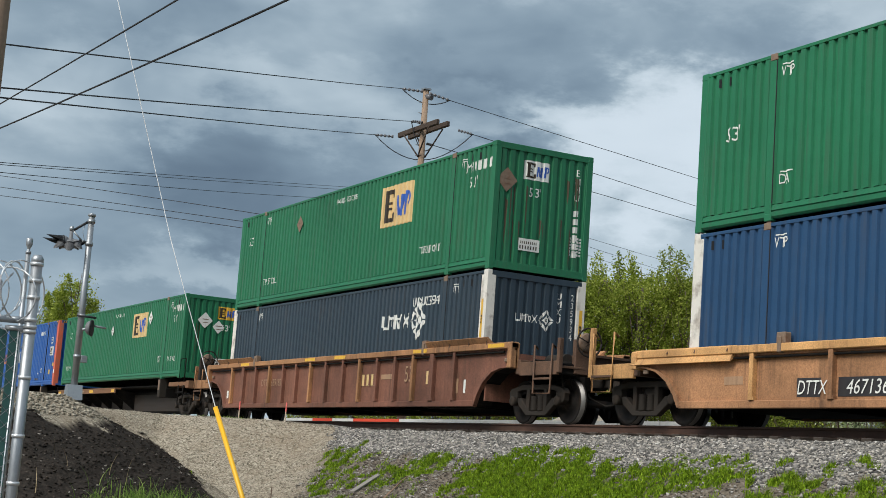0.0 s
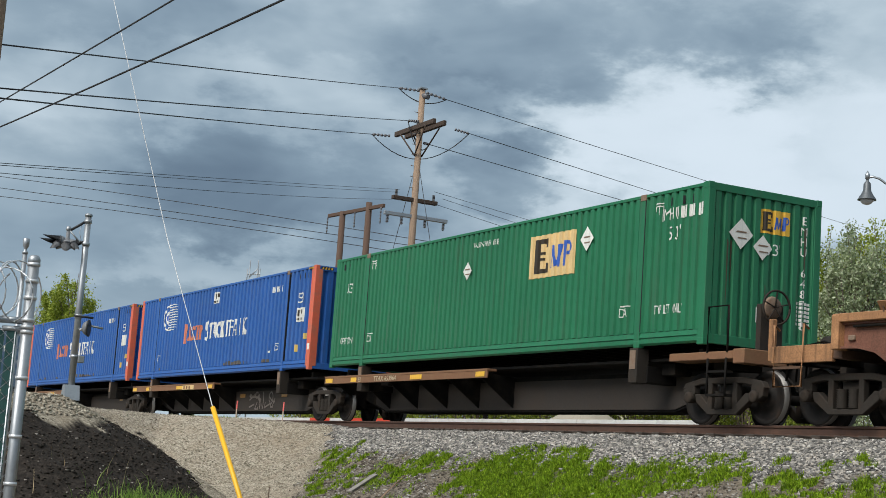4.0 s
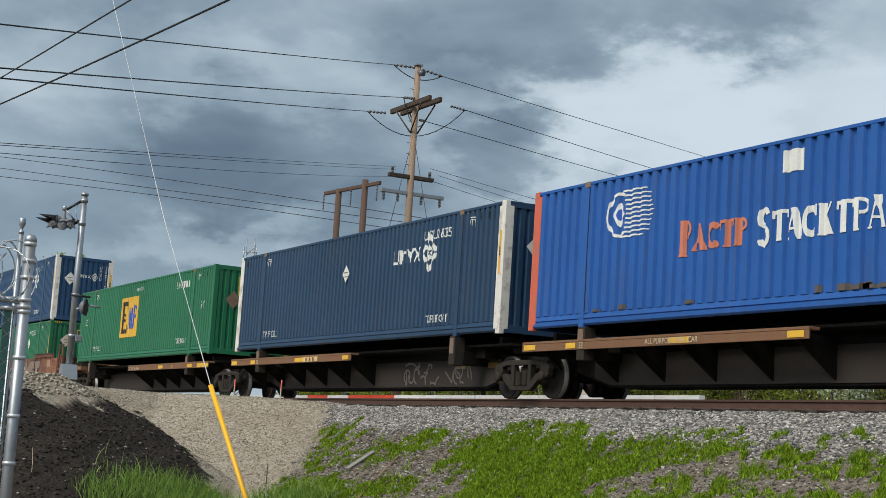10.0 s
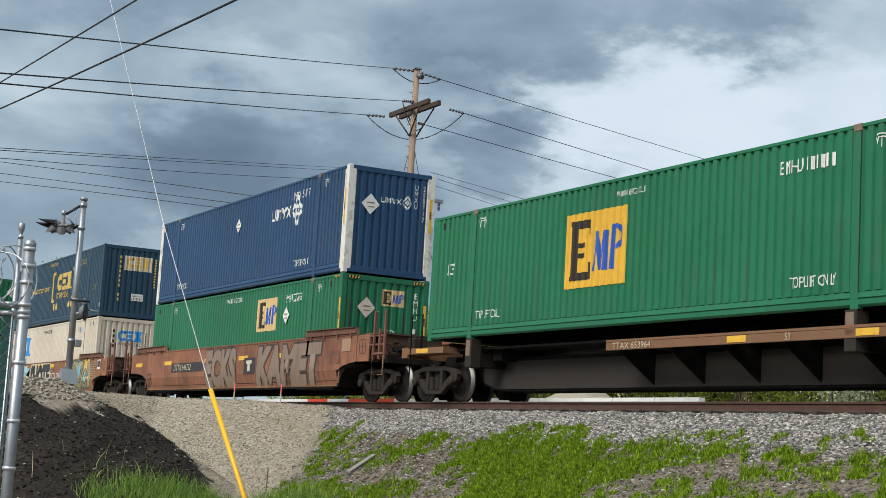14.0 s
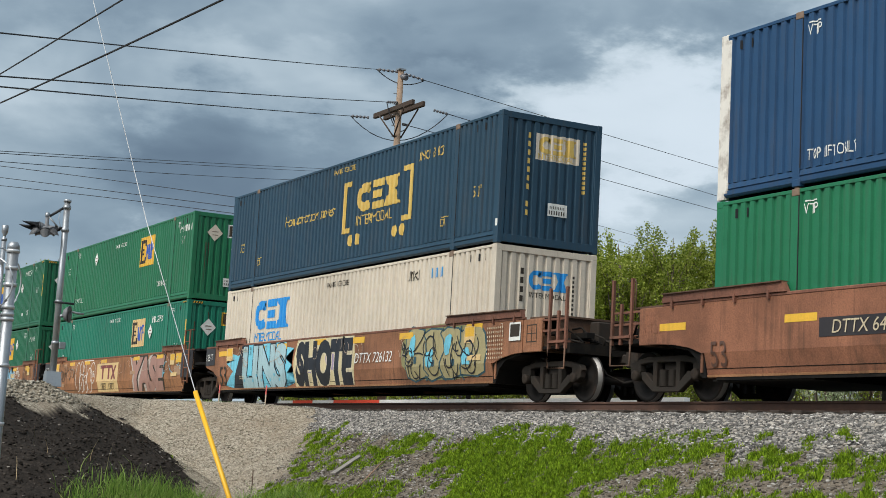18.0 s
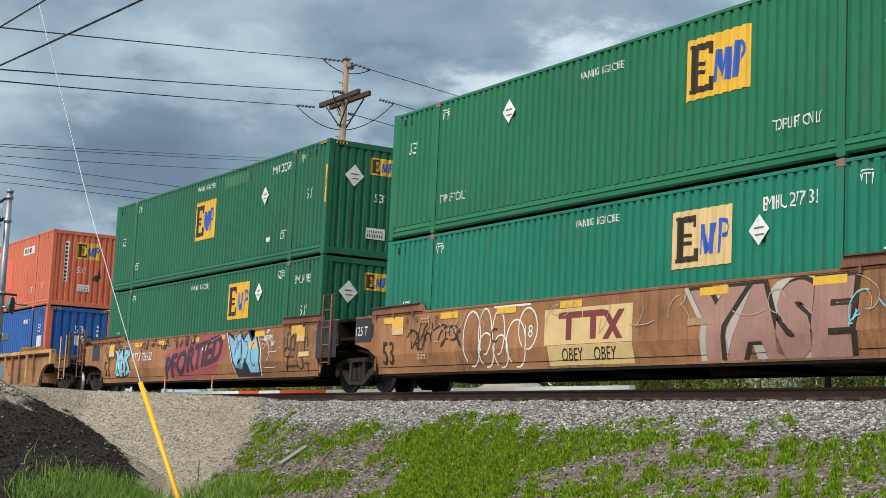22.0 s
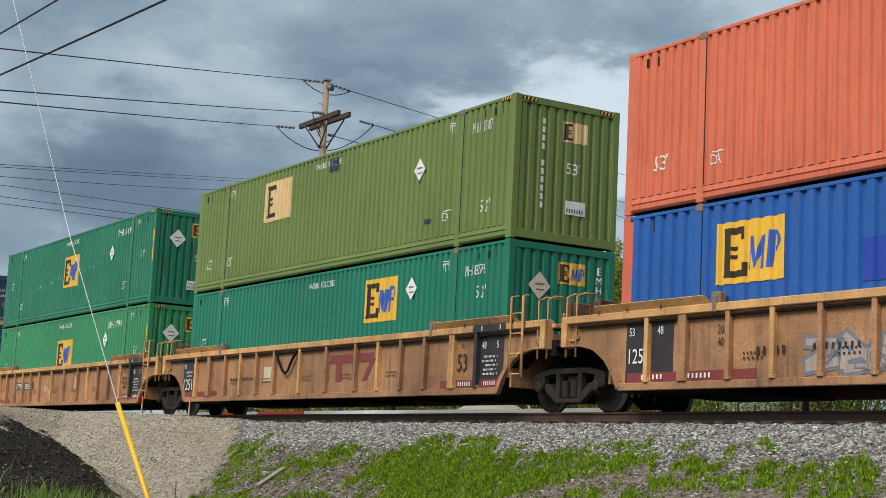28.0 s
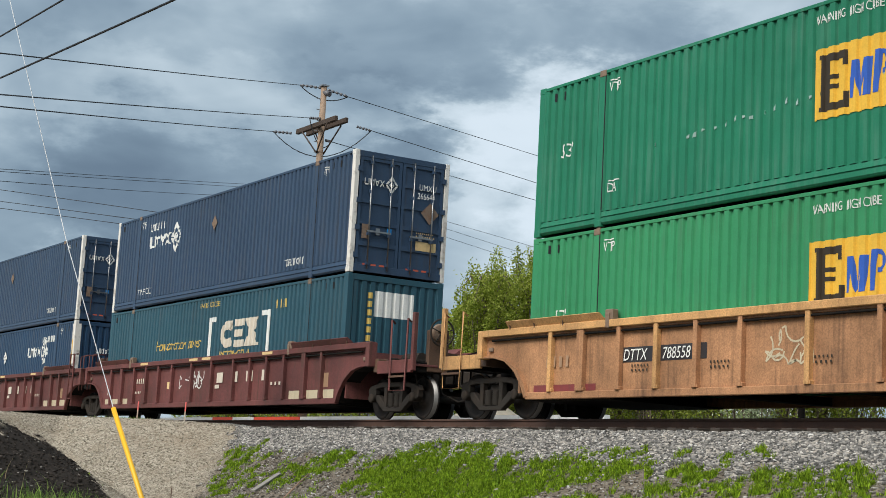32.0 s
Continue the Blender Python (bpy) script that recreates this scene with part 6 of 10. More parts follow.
    usual_marks(c, None, da=False, ids=(-3.6, 2.37), num="UMXU")
    diamond_logo(c, -5.30, 1.62, -3.0, 2.30)
    placard(c, -8.2, 1.9)
    diamond_logo(c, -0.5, 1.75, 0.45, 2.10, "end", -0.016)
    ride(c, "P", IN_WELL)


MURAL = dict(
    pale=paint("spray_pale_grey", (0.36, 0.29, 0.25)), cyan=paint("spray_cyan", (0.16, 0.52, 0.66)), black=paint("spray_black", (0.012, 0.015, 0.022)), straw=paint("spray_straw", (0.62, 0.52, 0.30)),
    pink=paint("spray_dusty_pink", (0.52, 0.27, 0.25)), red=paint("spray_magenta_red", (0.36, 0.035, 0.06)), purple=paint("spray_purple", (0.055, 0.022, 0.050)), olive=paint("spray_olive", (0.24, 0.23, 0.10)), dim=paint("spray_dim_grey", (0.27, 0.150, 0.100)), white=WHITE)


def blob(cx, cz, rx, rz, n=14, wob=0.25, seed=0, lean=0.0):
    r = random.Random(seed)
    ph = [r.uniform(0, 6.28) for _ in range(3)]
    out = []
    for i in range(n):
        a = 2 * math.pi * i / n
        k = 1 + wob * (0.6 * math.sin(2 * a + ph[0]) + 0.4 * math.sin(3 * a + ph[1]))
        x, z = math.copysign(abs(math.cos(a)) ** 0.7, math.cos(a)), math.copysign(abs(math.sin(a)) ** 0.7, math.sin(a))
        out.append((cx + rx * k * x + lean * z * rz, cz + rz * k * z))
    return out


def strokes(x0, x1, z0, z1, n, w, seed):
    """Loose sprayed lines."""
    r = random.Random(seed)
    out = []
    for i in range(n):
        x, z = r.uniform(x0, x1), r.uniform(z0 + 0.2 * (z1 - z0), z1 - 0.2 * (z1 - z0))
        a, turn = r.uniform(0, 6.28), r.uniform(-0.9, 0.9)
        for _ in range(r.randint(5, 11)):
            step = 0.09
            nx, nz = x + step * math.cos(a), z + step * math.sin(a)
            if not (z0 < nz < z1 and x0 - .1 < nx < x1 + .1):
                a += 2.2
                continue
            px, pz = -math.sin(a) * w / 2, math.cos(a) * w / 2
            out.append([(x - px, z - pz), (nx - px, nz - pz), (nx + px, nz + pz), (x + px, z + pz)])
            x, z = nx, nz
            a += turn * 0.7
    return out


def sprayed_letters(x0, x1, z0, z1, n, seed, fat=0.17, grow=0.0, lean=0.12):
    """Angular wild lettering that spells nothing: leaning wedges and cross-strokes, n signs in a row. grow widens every stroke."""
    r = random.Random(seed)
    w = (x1 - x0) / n
    out = []

    def stroke(ax, az, bx, bz, wa, wb):
        d = Vector((bx - ax, bz - az))
        if d.length < 0.05:
            return
        d.normalize()
        px, pz = -d.y, d.x
        wa, wb = wa / 2 + grow, wb / 2 + grow
        ax, az, bx, bz = ax - d.x * grow, az - d.y * grow, bx + d.x * grow, bz + d.y * grow
        out.append([(ax - px * wa, az - pz * wa), (bx - px * wb, bz - pz * wb), (bx + px * wb, bz + pz * wb), (ax + px * wa, az + pz * wa)])

    for i in range(n):
        xa, xb = x0 + (i + 0.06) * w, x0 + (i + 0.92) * w
        lo, hi = z0 + r.uniform(0, 0.12), z1 - r.uniform(0, 0.12)
        mid = (lo + hi) / 2 + r.uniform(-0.12, 0.12)
        k = lean * (hi - lo) * r.uniform(0.4, 1.4)
        kind = r.randint(0, 4)
        f = fat * r.uniform(0.85, 1.25)
        if kind != 1:
            stroke(xa, lo, xa + k, hi, f * 1.3, f * 0.8)
        if kind in (0, 3):
            stroke(xb - k, lo, xb, hi, f, f * 1.2)
        if kind in (0, 2, 4):
            stroke(xa, mid, xb, mid + r.uniform(-0.1, 0.15), f, f * 0.6)
        if kind in (1, 2):
            stroke(xa, hi, xb, hi - 0.05, f * 0.8, f * 1.2)
            stroke(xb, hi - 0.05, xa, mid, f, f * 0.8)
            stroke(xa, mid, xb, lo + 0.1, f * 0.8, f)
            stroke(xb, lo + 0.1, xa, lo, f, f * 0.7)
        if kind in (3, 4):
            stroke(xa, hi, xb, lo, f * 0.9, f * 1.1)
        if kind == 4:
            stroke(xa, lo, xb + 0.05, lo + 0.04, f, f * 0.5)
    return out


def mural(c, x0, x1, z0, z1, n, fill, edge, seed, out=1.42, shade=None, fat=0.17, halo=None, wrap=True, rim=0.055):
    """A sprayed wall piece: angular letters with outlines, second-colour wedges and loose inner strokes."""
    k = dict(out=out, flat=True, wrap=wrap)
    if halo:
        part("mural", shapes(sprayed_letters(x0, x1, z0 + 0.1, z1 - 0.1, n, seed, fat, rim + 0.05), lift=0.004, **k), halo, c)
    piece = part("mural", shapes(sprayed_letters(x0, x1, z0 + 0.05, z1 - 0.05, n, seed, fat, rim), lift=0.008, **k), edge, c, "sprayed graffiti lettering")
    part("mural_fill", shapes(sprayed_letters(x0, x1, z0 + 0.05, z1 - 0.05, n, seed, fat), lift=0.012, **k), fill, piece)
    part("mural_line", shapes(strokes(x0, x1, z0 + 0.05, z1 - 0.05, n * 3, 0.026, seed), lift=0.016, **k), shade or edge, piece)


def spray_word(c, s, x0, x1, z0, z1, fill, edge, fat=0.05, rim=0.05, lean=0.0):
    """A sprayed word in heavy letters with an outline."""
    size = (z1 - z0) / 0.74
    a, b = letters(s, size, lean, fat)[1:]
    q = (x1 - x0) / (b - a)
    piece = part("mural", words(s, x0 - rim * q, z0, size, out=1.42, flat=True, shear=lean, squeeze=q, bold=fat + rim, lift=0.007, wrap=True), edge, c, "sprayed graffiti lettering")
    part("mural_fill", words(s, x0, z0, size, out=1.42, flat=True, shear=lean, squeeze=q, bold=fat, lift=0.011, wrap=True), fill, piece)


def rising_word(c, s, x0, x1, z0, z1, climb, mat, fat=0.03, lift=0.012):
    """Sprayed lettering along a line that climbs."""
    size = (z1 - z0) / 0.74
    me, a, b = letters(s, size, 0.0, fat)
    bm = bmesh.new()
    bm.from_mesh(me)
    for v in bm.verts:
        u = (v.co.x - a) / (b - a)
        v.co.x, v.co.y = x0 + u * (x1 - x0) + 0.25 * (v.co.y - 0.3), z0 + v.co.y * (1 + 0.15 * u) + climb * u
    part("mural_fill", lay(bm, "side", 1.42, True, lift, True), mat, c)


def bulging(c, x0, x1, n, fill, edge, seed):
    """A sprayed piece of swollen upright lobes with dark outlines and dots."""
    r = random.Random(seed)
    k = dict(out=1.42, flat=True, wrap=True)
    w = (x1 - x0) / n
    lobes = [(x0 + (i + 0.5) * w, 1.03 + r.uniform(-0.03, 0.05), w * 0.74, 0.59 + r.uniform(-0.08, 0.05), r.uniform(-0.2, 0.2)) for i in range(n)]
    piece = part("mural", shapes([blob(x, z, a + 0.05, b + 0.04, 11, 0.16, seed + i, l) for i, (x, z, a, b, l) in enumerate(lobes)], lift=0.004, **k), edge, c, "sprayed graffiti piece")
    part("mural_fill", shapes([blob(x, z, a, b, 11, 0.16, seed + i, l) for i, (x, z, a, b, l) in enumerate(lobes)], lift=0.009, **k), fill, piece)
    lines = []
    for i in range(1, n):
        x = x0 + i * w
        p = [(x + r.uniform(-0.07, 0.07) + 0.08 * math.sin(j * 1.1 + i), 0.45 + 1.18 * j / 9) for j in range(10)]
        lines += [[(a[0] - 0.028, a[1]), (a[0] + 0.028, a[1]), (b[0] + 0.024, b[1]), (b[0] - 0.024, b[1])] for a, b in zip(p, p[1:])]
    lines += [blob(x0 + (i + 0.4 + r.uniform(-0.1, 0.2)) * w, 0.88 + r.uniform(-0.05, 0.08), 0.075, 0.085, 10, 0.1, i) for i in range(n)]
    part("mural_line", shapes(lines, lift=0.014, **k), edge, piece)


def couple_up():
    """The cars under the load, with their trucks."""
    made = {}

    def put(letter, c):
        TRAIN.append((c, PLACE[letter], RAIL))
        made[letter] = c

    put("A", ribbed_car("ochre low-sided well car carrying two stacked containers", CAR_OCHRE, CAR_TRIM, "end", "end", FEW_RIBS, -0.37, 1.72))
    put("B", ribbed_car("weathered brown well car with ribbed sides and yellowed top chord", CAR_BROWN, car_paint("car_dull_tan", (0.33, 0.165, 0.075), amt=0.9), "end", "end", CLOSE_RIBS, rails=1.58))
    for k, (l, flip) in enumerate((("C", False), ("D", False), ("E", False), ("F", False), ("G", True))):
        put(l, spine_car("dark grimy spine car unit with rusty side ledges", flip, "end" if l == "C" else "joint", "end" if l == "G" else "joint"))
    put("H", smooth_car("red-brown well car with folded sides and grey graffiti", CAR_RUST, CAR_BROWN, "end", "end"))
    put("I", smooth_car("brown well car covered in blue, black and yellow graffiti", car_paint("car_dusty_brown", (0.24, 0.108, 0.056)), CAR_BROWN, "end", "joint"))
    put("J", smooth_car("orange-brown well car with pink and white graffiti", car_paint("car_orange_brown", (0.295, 0.135, 0.060)), CAR_RUST, "joint", "joint"))
    put("K", smooth_car("orange-brown well car with red, blue and black graffiti", car_paint("car_orange_brown", (0, 0, 0)), CAR_RUST, "joint", "end"))
    put("L", ribbed_car("tan well car with ribbed sides and grey graffiti along the foot", CAR_TAN, CAR_TRIM, "end", "joint"))
    put("M", ribbed_car("tan well car with ribbed sides and dark end panels", CAR_TAN, CAR_TRIM, "joint", "joint"))
    put("N", ribbed_car("ochre well car with ribbed sides and dark end panels", CAR_OCHRE, CAR_TRIM, "joint", "end"))
    put("O", ribbed_car("maroon well car with ribbed sides and cream lettering", CAR_MAROON, CAR_MAROON, "end", "joint"))
    put("P", ribbed_car("maroon well car with ribbed sides and a ladder at its end", CAR_MAROON, CAR_MAROON, "joint", "joint"))
    order = "ABCDEFGHIJKLMNOP"
    joints = {"CD", "DE", "EF", "FG", "IJ", "JK", "LM", "MN", "OP"}
    for a, b in zip(order, order[1:]):
        tail, gap = -LONG, PLACE[a] - LONG - PLACE[b]
        if a + b in joints:
            add_truck(made[a], tail - gap / 2)
        else:
            add_truck(made[a], 0.35 - LONG - 0.35 if a == "G" else -17.75)
            add_truck(made[b], 0.30 if b == "C" else 2.0)
    add_truck(made["A"], 2.0)
    add_truck(made["P"], -17.75)
    return made


CARS = couple_up()
load_all()


# ---- the ground ----
EDGE = [(200, 16.3), (-36.5, 16.3), (-38.3, 14.7), (-41.5, 13.2), (-40.5, 10.8), (-34.5, 8.6), (-33, 6.5), (-33, -60)]


def edge_distance(x, y):
    """Signed distance from the platform's edge: positive on the low side, towards the camera."""
    best = np.full(np.shape(x), 1e9)
    inside = np.zeros(np.shape(x), bool)
    ring = EDGE + [(-400, -60), (-400, 400), (200, 400)]
    for i, (a, b) in enumerate(zip(ring, ring[1:] + ring[:1])):
        ax, ay, bx, by = *a, *b
        if i < len(EDGE) - 1:
            u = np.clip(((x - ax) * (bx - ax) + (y - ay) * (by - ay)) / ((bx - ax) ** 2 + (by - ay) ** 2), 0, 1)
            best = np.minimum(best, np.hypot(x - ax - u * (bx - ax), y - ay - u * (by - ay)))
        cross = ((ay > y) != (by > y)) & (x < (bx - ax) * (y - ay) / (by - ay + 1e-12) + ax)
        inside ^= cross
    return np.where(inside, -best, best)


def ground_z(x, y):
    """Height of the ground: platform and ballast at 2.6, the bank below its edge, low ground at 0, lower ground past the track."""
    e = edge_distance(x, y)
    right = np.clip((x + 38.5) / 3.0, 0, 1) * np.clip((y - 12) / 2, 0, 1)
    z = 2.60 - 0.13 * right - 0.5 * np.maximum(e, 0)
    z = np.maximum(z, 0.0)
    z = z + 0.06 * np.exp(-((x + 34.8) ** 2 + (y - 8.9) ** 2) / 3.0) * (e < 2)
    far = np.clip((y - 19.4) / 3.5, 0, 1)
    return z * (1 - far) + 2.5 * far

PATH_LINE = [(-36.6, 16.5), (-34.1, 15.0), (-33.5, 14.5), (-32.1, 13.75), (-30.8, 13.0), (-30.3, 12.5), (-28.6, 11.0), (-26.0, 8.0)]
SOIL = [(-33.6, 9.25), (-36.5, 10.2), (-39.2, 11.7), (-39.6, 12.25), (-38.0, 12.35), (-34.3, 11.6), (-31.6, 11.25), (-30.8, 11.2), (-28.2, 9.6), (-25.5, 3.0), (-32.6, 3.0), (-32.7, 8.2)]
# patches of weeds on the bank: outline, and how broken each is
GREENS = [([(-26.8, 14.8), (-26.6, 15.4), (-25.9, 15.6), (-23.8, 15.6), (-22.7, 15.1), (-21.4, 14.9), (-20.4, 14.3), (-20.0, 13.3), (-19.6, 12.2), (-23.2, 12.2), (-24.3, 13.7), (-26.0, 13.9)], 0.0),
          ([(-21.5, 15.2), (-21.1, 15.55), (-19.1, 15.5), (-18.4, 15.05), (-19.2, 14.6), (-19.9, 14.1), (-20.9, 14.7)], 0.45), ([(-18.4, 15.05), (-17.1, 14.95), (-16.4, 14.3), (-17.2, 14.2)], 0.5),
          ([(-16.7, 14.6), (-16.2, 15.0), (-15.5, 14.5), (-15.9, 14.3)], 0.5), ([(-15.7, 14.9), (-14.9, 15.2), (-13.2, 14.8), (-13.6, 14.2), (-15.3, 14.7)], 0.5), ([(-17.3, 15.55), (-16.9, 15.6), (-16.6, 15.3), (-17.0, 15.3)], 0.6),
          ([(-29.1, 14.4), (-29.3, 14.8), (-28.8, 15.4), (-27.5, 14.8), (-27.4, 14.2)], 0.45), ([(-34.2, 14.8), (-34.1, 15.35), (-31.9, 14.6), (-31.5, 14.0), (-32.7, 14.2)], 0.65), ([(-32.3, 13.8), (-31.8, 14.0), (-29.8, 13.3), (-30.0, 12.9)], 0.85),
          ([(-30.5, 13.9), (-30.0, 14.4), (-28.8, 14.5), (-28.2, 13.7), (-29.4, 13.6)], 0.85), ([(-30.6, 12.6), (-29.9, 12.85), (-28.7, 12.8), (-26.4, 12.5), (-27.0, 11.4), (-29.6, 11.9)], 0.55),
          ([(-27.0, 12.9), (-26.4, 13.2), (-25.2, 12.6), (-26.2, 12.3)], 0.3), ([(-19.3, 13.8), (-18.6, 14.1), (-17.7, 13.8), (-16.9, 13.0), (-18.6, 13.2)], 0.65), ([(-20.0, 13.2), (-14.0, 14.3), (-13.0, 13.4), (-19.0, 11.8)], 0.85)]


def in_shape(poly, x, y):
    inside = np.zeros(np.shape(x), bool)
    for (ax, ay), (bx, by) in zip(poly, poly[1:] + poly[:1]):
        inside ^= ((ay > y) != (by > y)) & (x < (bx - ax) * (y - ay) / (by - ay + 1e-12) + ax)
    return inside


def lumps(x, y, s, seed=0.0):
    """Cheap smooth unevenness between -1 and 1."""
    return (np.sin(x * s * 1.3 + 1.7 * np.sin(y * s * 0.9 + seed)) + np.sin(y * s * 1.7 + 1.3 * np.sin(x * s * 1.1 + seed * 2)) + np.sin((x + y) * s * 2.3 + seed * 3)) / 3


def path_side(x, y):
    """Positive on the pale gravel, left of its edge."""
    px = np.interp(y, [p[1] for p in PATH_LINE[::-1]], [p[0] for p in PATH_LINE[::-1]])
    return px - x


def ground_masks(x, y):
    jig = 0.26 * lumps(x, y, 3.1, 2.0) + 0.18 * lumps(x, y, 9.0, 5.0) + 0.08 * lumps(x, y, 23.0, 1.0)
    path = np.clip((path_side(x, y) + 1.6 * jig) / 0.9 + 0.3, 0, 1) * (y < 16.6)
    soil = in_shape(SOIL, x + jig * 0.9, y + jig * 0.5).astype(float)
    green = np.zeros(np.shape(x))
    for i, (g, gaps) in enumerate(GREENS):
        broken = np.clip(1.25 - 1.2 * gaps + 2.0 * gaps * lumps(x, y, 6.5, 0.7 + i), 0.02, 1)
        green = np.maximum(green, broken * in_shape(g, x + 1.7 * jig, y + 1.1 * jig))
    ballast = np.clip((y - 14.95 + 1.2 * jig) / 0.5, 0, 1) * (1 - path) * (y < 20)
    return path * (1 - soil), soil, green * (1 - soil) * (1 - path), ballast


def uneven(x, y):
    z = ground_z(x, y)
    near = (x > -60) & (x < 5) & (y < 17)
    e = edge_distance(x, y)
    path, soil, green, ballast = ground_masks(x, y)
    amp = 0.012 + 0.03 * soil + 0.03 * green + 0.02 * (1 - path)
    z = z + near * amp * (lumps(x, y, 2.2, 1.0) + 0.5 * lumps(x, y, 7.0, 4.0)) * (np.abs(y - 17.7) > 1.2)
    return z


def line(*steps):
    out = []
    for a, b, n in steps:
        out += list(np.linspace(a, b, n, endpoint=False))
    return np.array(out + [steps[-1][1]])


def mesh_from(name, verts, faces, material, smooth=False, attr=None):
    me = bpy.data.meshes.new(name)
    verts, faces = np.asarray(verts, np.float32), np.asarray(faces, np.int32)
    n, k = faces.shape
    me.vertices.add(len(verts))
    me.vertices.foreach_set("co", verts.ravel())
    me.loops.add(n * k)
    me.loops.foreach_set("vertex_index", faces.ravel())
    me.polygons.add(n)
    me.polygons.foreach_set("loop_start", np.arange(0, n * k, k, dtype=np.int32))
    if smooth:
        me.polygons.foreach_set("use_smooth", np.ones(n, bool))
    me.materials.append(material)
    me.update(calc_edges=True)
    me.validate()
    if attr is not None:
        a = me.color_attributes.new("cover", "FLOAT_COLOR", "POINT")
        a.data.foreach_set("color", np.asarray(attr, np.float32).ravel())
    return new(name, me)


def ground_material():
    m, nt, b = nodes_of("trackside_ground")
    N, L = nt.nodes.new, nt.links.new
    tc, at, sp = N("ShaderNodeTexCoord"), N("ShaderNodeVertexColor"), N("ShaderNodeSeparateColor")
    at.layer_name = "cover"
    L(at.outputs["Color"], sp.inputs[0])

    def noisy(scale, ramp, detail=6.0, kind="noise"):
        n = N("ShaderNodeTexNoise" if kind == "noise" else "ShaderNodeTexVoronoi")
        n.inputs["Scale"].default_value = scale
        if kind == "noise":
            n.inputs["Detail"].default_value, n.inputs["Roughness"].default_value = detail, 0.7
        L(tc.outputs["Object"], n.inputs["Vector"])
        r = N("ShaderNodeValToRGB")
        for e, (p, c) in zip(r.color_ramp.elements, (ramp[0], ramp[-1])):
            e.position, e.color = p, (*c, 1)
        for p, c in ramp[1:-1]:
            r.color_ramp.elements.new(p).color = (*c, 1)
        src = n.outputs["Fac"] if kind == "noise" else n.outputs["Color"]
        if kind != "noise":
            g = N("ShaderNodeRGBToBW")
            L(src, g.inputs[0])
            src = g.outputs[0]
        L(src, r.inputs["Fac"])
        return r.outputs["Color"]

    earth = noisy(14, ((0.30, (0.075, 0.060, 0.045)), (0.5, (0.145, 0.120, 0.093)), (0.72, (0.25, 0.215, 0.175))))
    stone = noisy(22, ((0.1, (0.06, 0.06, 0.06)), (0.5, (0.16, 0.155, 0.15)), (0.9, (0.30, 0.29, 0.28))), kind="cell")
    pale = noisy(26, ((0.15, (0.15, 0.125, 0.092)), (0.5, (0.28, 0.242, 0.188)), (0.9, (0.43, 0.385, 0.31))), kind="cell")
    soil = noisy(9, ((0.35, (0.013, 0.011, 0.009)), (0.55, (0.030, 0.024, 0.020)), (0.75, (0.060, 0.049, 0.040))))
    moss = noisy(20, ((0.3, (0.025, 0.040, 0.008)), (0.6, (0.065, 0.085, 0.018)), (0.8, (0.12, 0.11, 0.06))))

    def mix(a, c, f):
        x = N("ShaderNodeMix")
        x.data_type = "RGBA"
        L(a, x.inputs["A"]), L(c, x.inputs["B"]), L(f, x.inputs["Factor"])
        return x.outputs["Result"]

    # bands of finer, browner gravel where water and wheels have run over the pale path
    wear, wr = N("ShaderNodeTexNoise"), N("ShaderNodeMapRange")
    wear.inputs["Scale"].default_value, wear.inputs["Detail"].default_value = 0.9, 5.0
    L(tc.outputs["Object"], wear.inputs["Vector"])
    wr.inputs["From Min"].default_value, wr.inputs["From Max"].default_value, wr.inputs["To Max"].default_value = 0.45, 0.7, 0.55
    L(wear.outputs["Fac"], wr.inputs["Value"])
    worn = noisy(18, ((0.3, (0.15, 0.112, 0.075)), (0.7, (0.29, 0.232, 0.17))))
    pale = mix(pale, worn, wr.outputs[0])
    col = mix(earth, stone, at.outputs["Alpha"])
    col = mix(col, pale, sp.outputs["Red"])
    col = mix(col, moss, sp.outputs["Blue"])
    col = mix(col, soil, sp.outputs["Green"])
    L(col, b.inputs["Base Color"])
    b.inputs["Roughness"].default_value = 0.95
    b.inputs["Specular IOR Level"].default_value = 0.15
    vo, bp = N("ShaderNodeTexVoronoi"), N("ShaderNodeBump")
    vo.inputs["Scale"].default_value = 24
    L(tc.outputs["Object"], vo.inputs["Vector"])
    bp.inputs["Strength"].default_value, bp.inputs["Distance"].default_value, bp.invert = 0.45, 0.02, True
    L(vo.outputs["Distance"], bp.inputs["Height"])
    L(bp.outputs[0], b.inputs["Normal"])
    return m


def make_ground():
    xs = line((-3000, -300, 14), (-300, -70, 16), (-70, -46, 60), (-46, -10, 240), (-10, 30, 20), (30, 3000, 14))
    ys = line((-3000, -60, 10), (-60, 1, 20), (1, 8, 28), (8, 17, 90), (17, 24, 14), (24, 120, 20), (120, 3000, 12))
    X, Y = np.meshgrid(xs, ys, indexing="ij")
    Z = uneven(X, Y)
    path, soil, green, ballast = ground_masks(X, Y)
    nx, ny = X.shape
    idx = np.arange(nx * ny).reshape(nx, ny)
    faces = np.stack([idx[:-1, :-1], idx[1:, :-1], idx[1:, 1:], idx[:-1, 1:]], -1).reshape(-1, 4)
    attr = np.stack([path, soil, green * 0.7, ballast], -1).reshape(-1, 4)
    g = mesh_from("ground", np.stack([X, Y, Z], -1).reshape(-1, 3), faces, ground_material(), True, attr)
    return tagged(g, "gravel bank, pale gravel ramp and dark soil below a railway", "ground", kind=UP)


make_ground()

# ---- scattered stones and plants ----
CUBE = np.array([(x, y, z) for x in (-1, 1) for y in (-1, 1) for z in (-1, 1)], float)
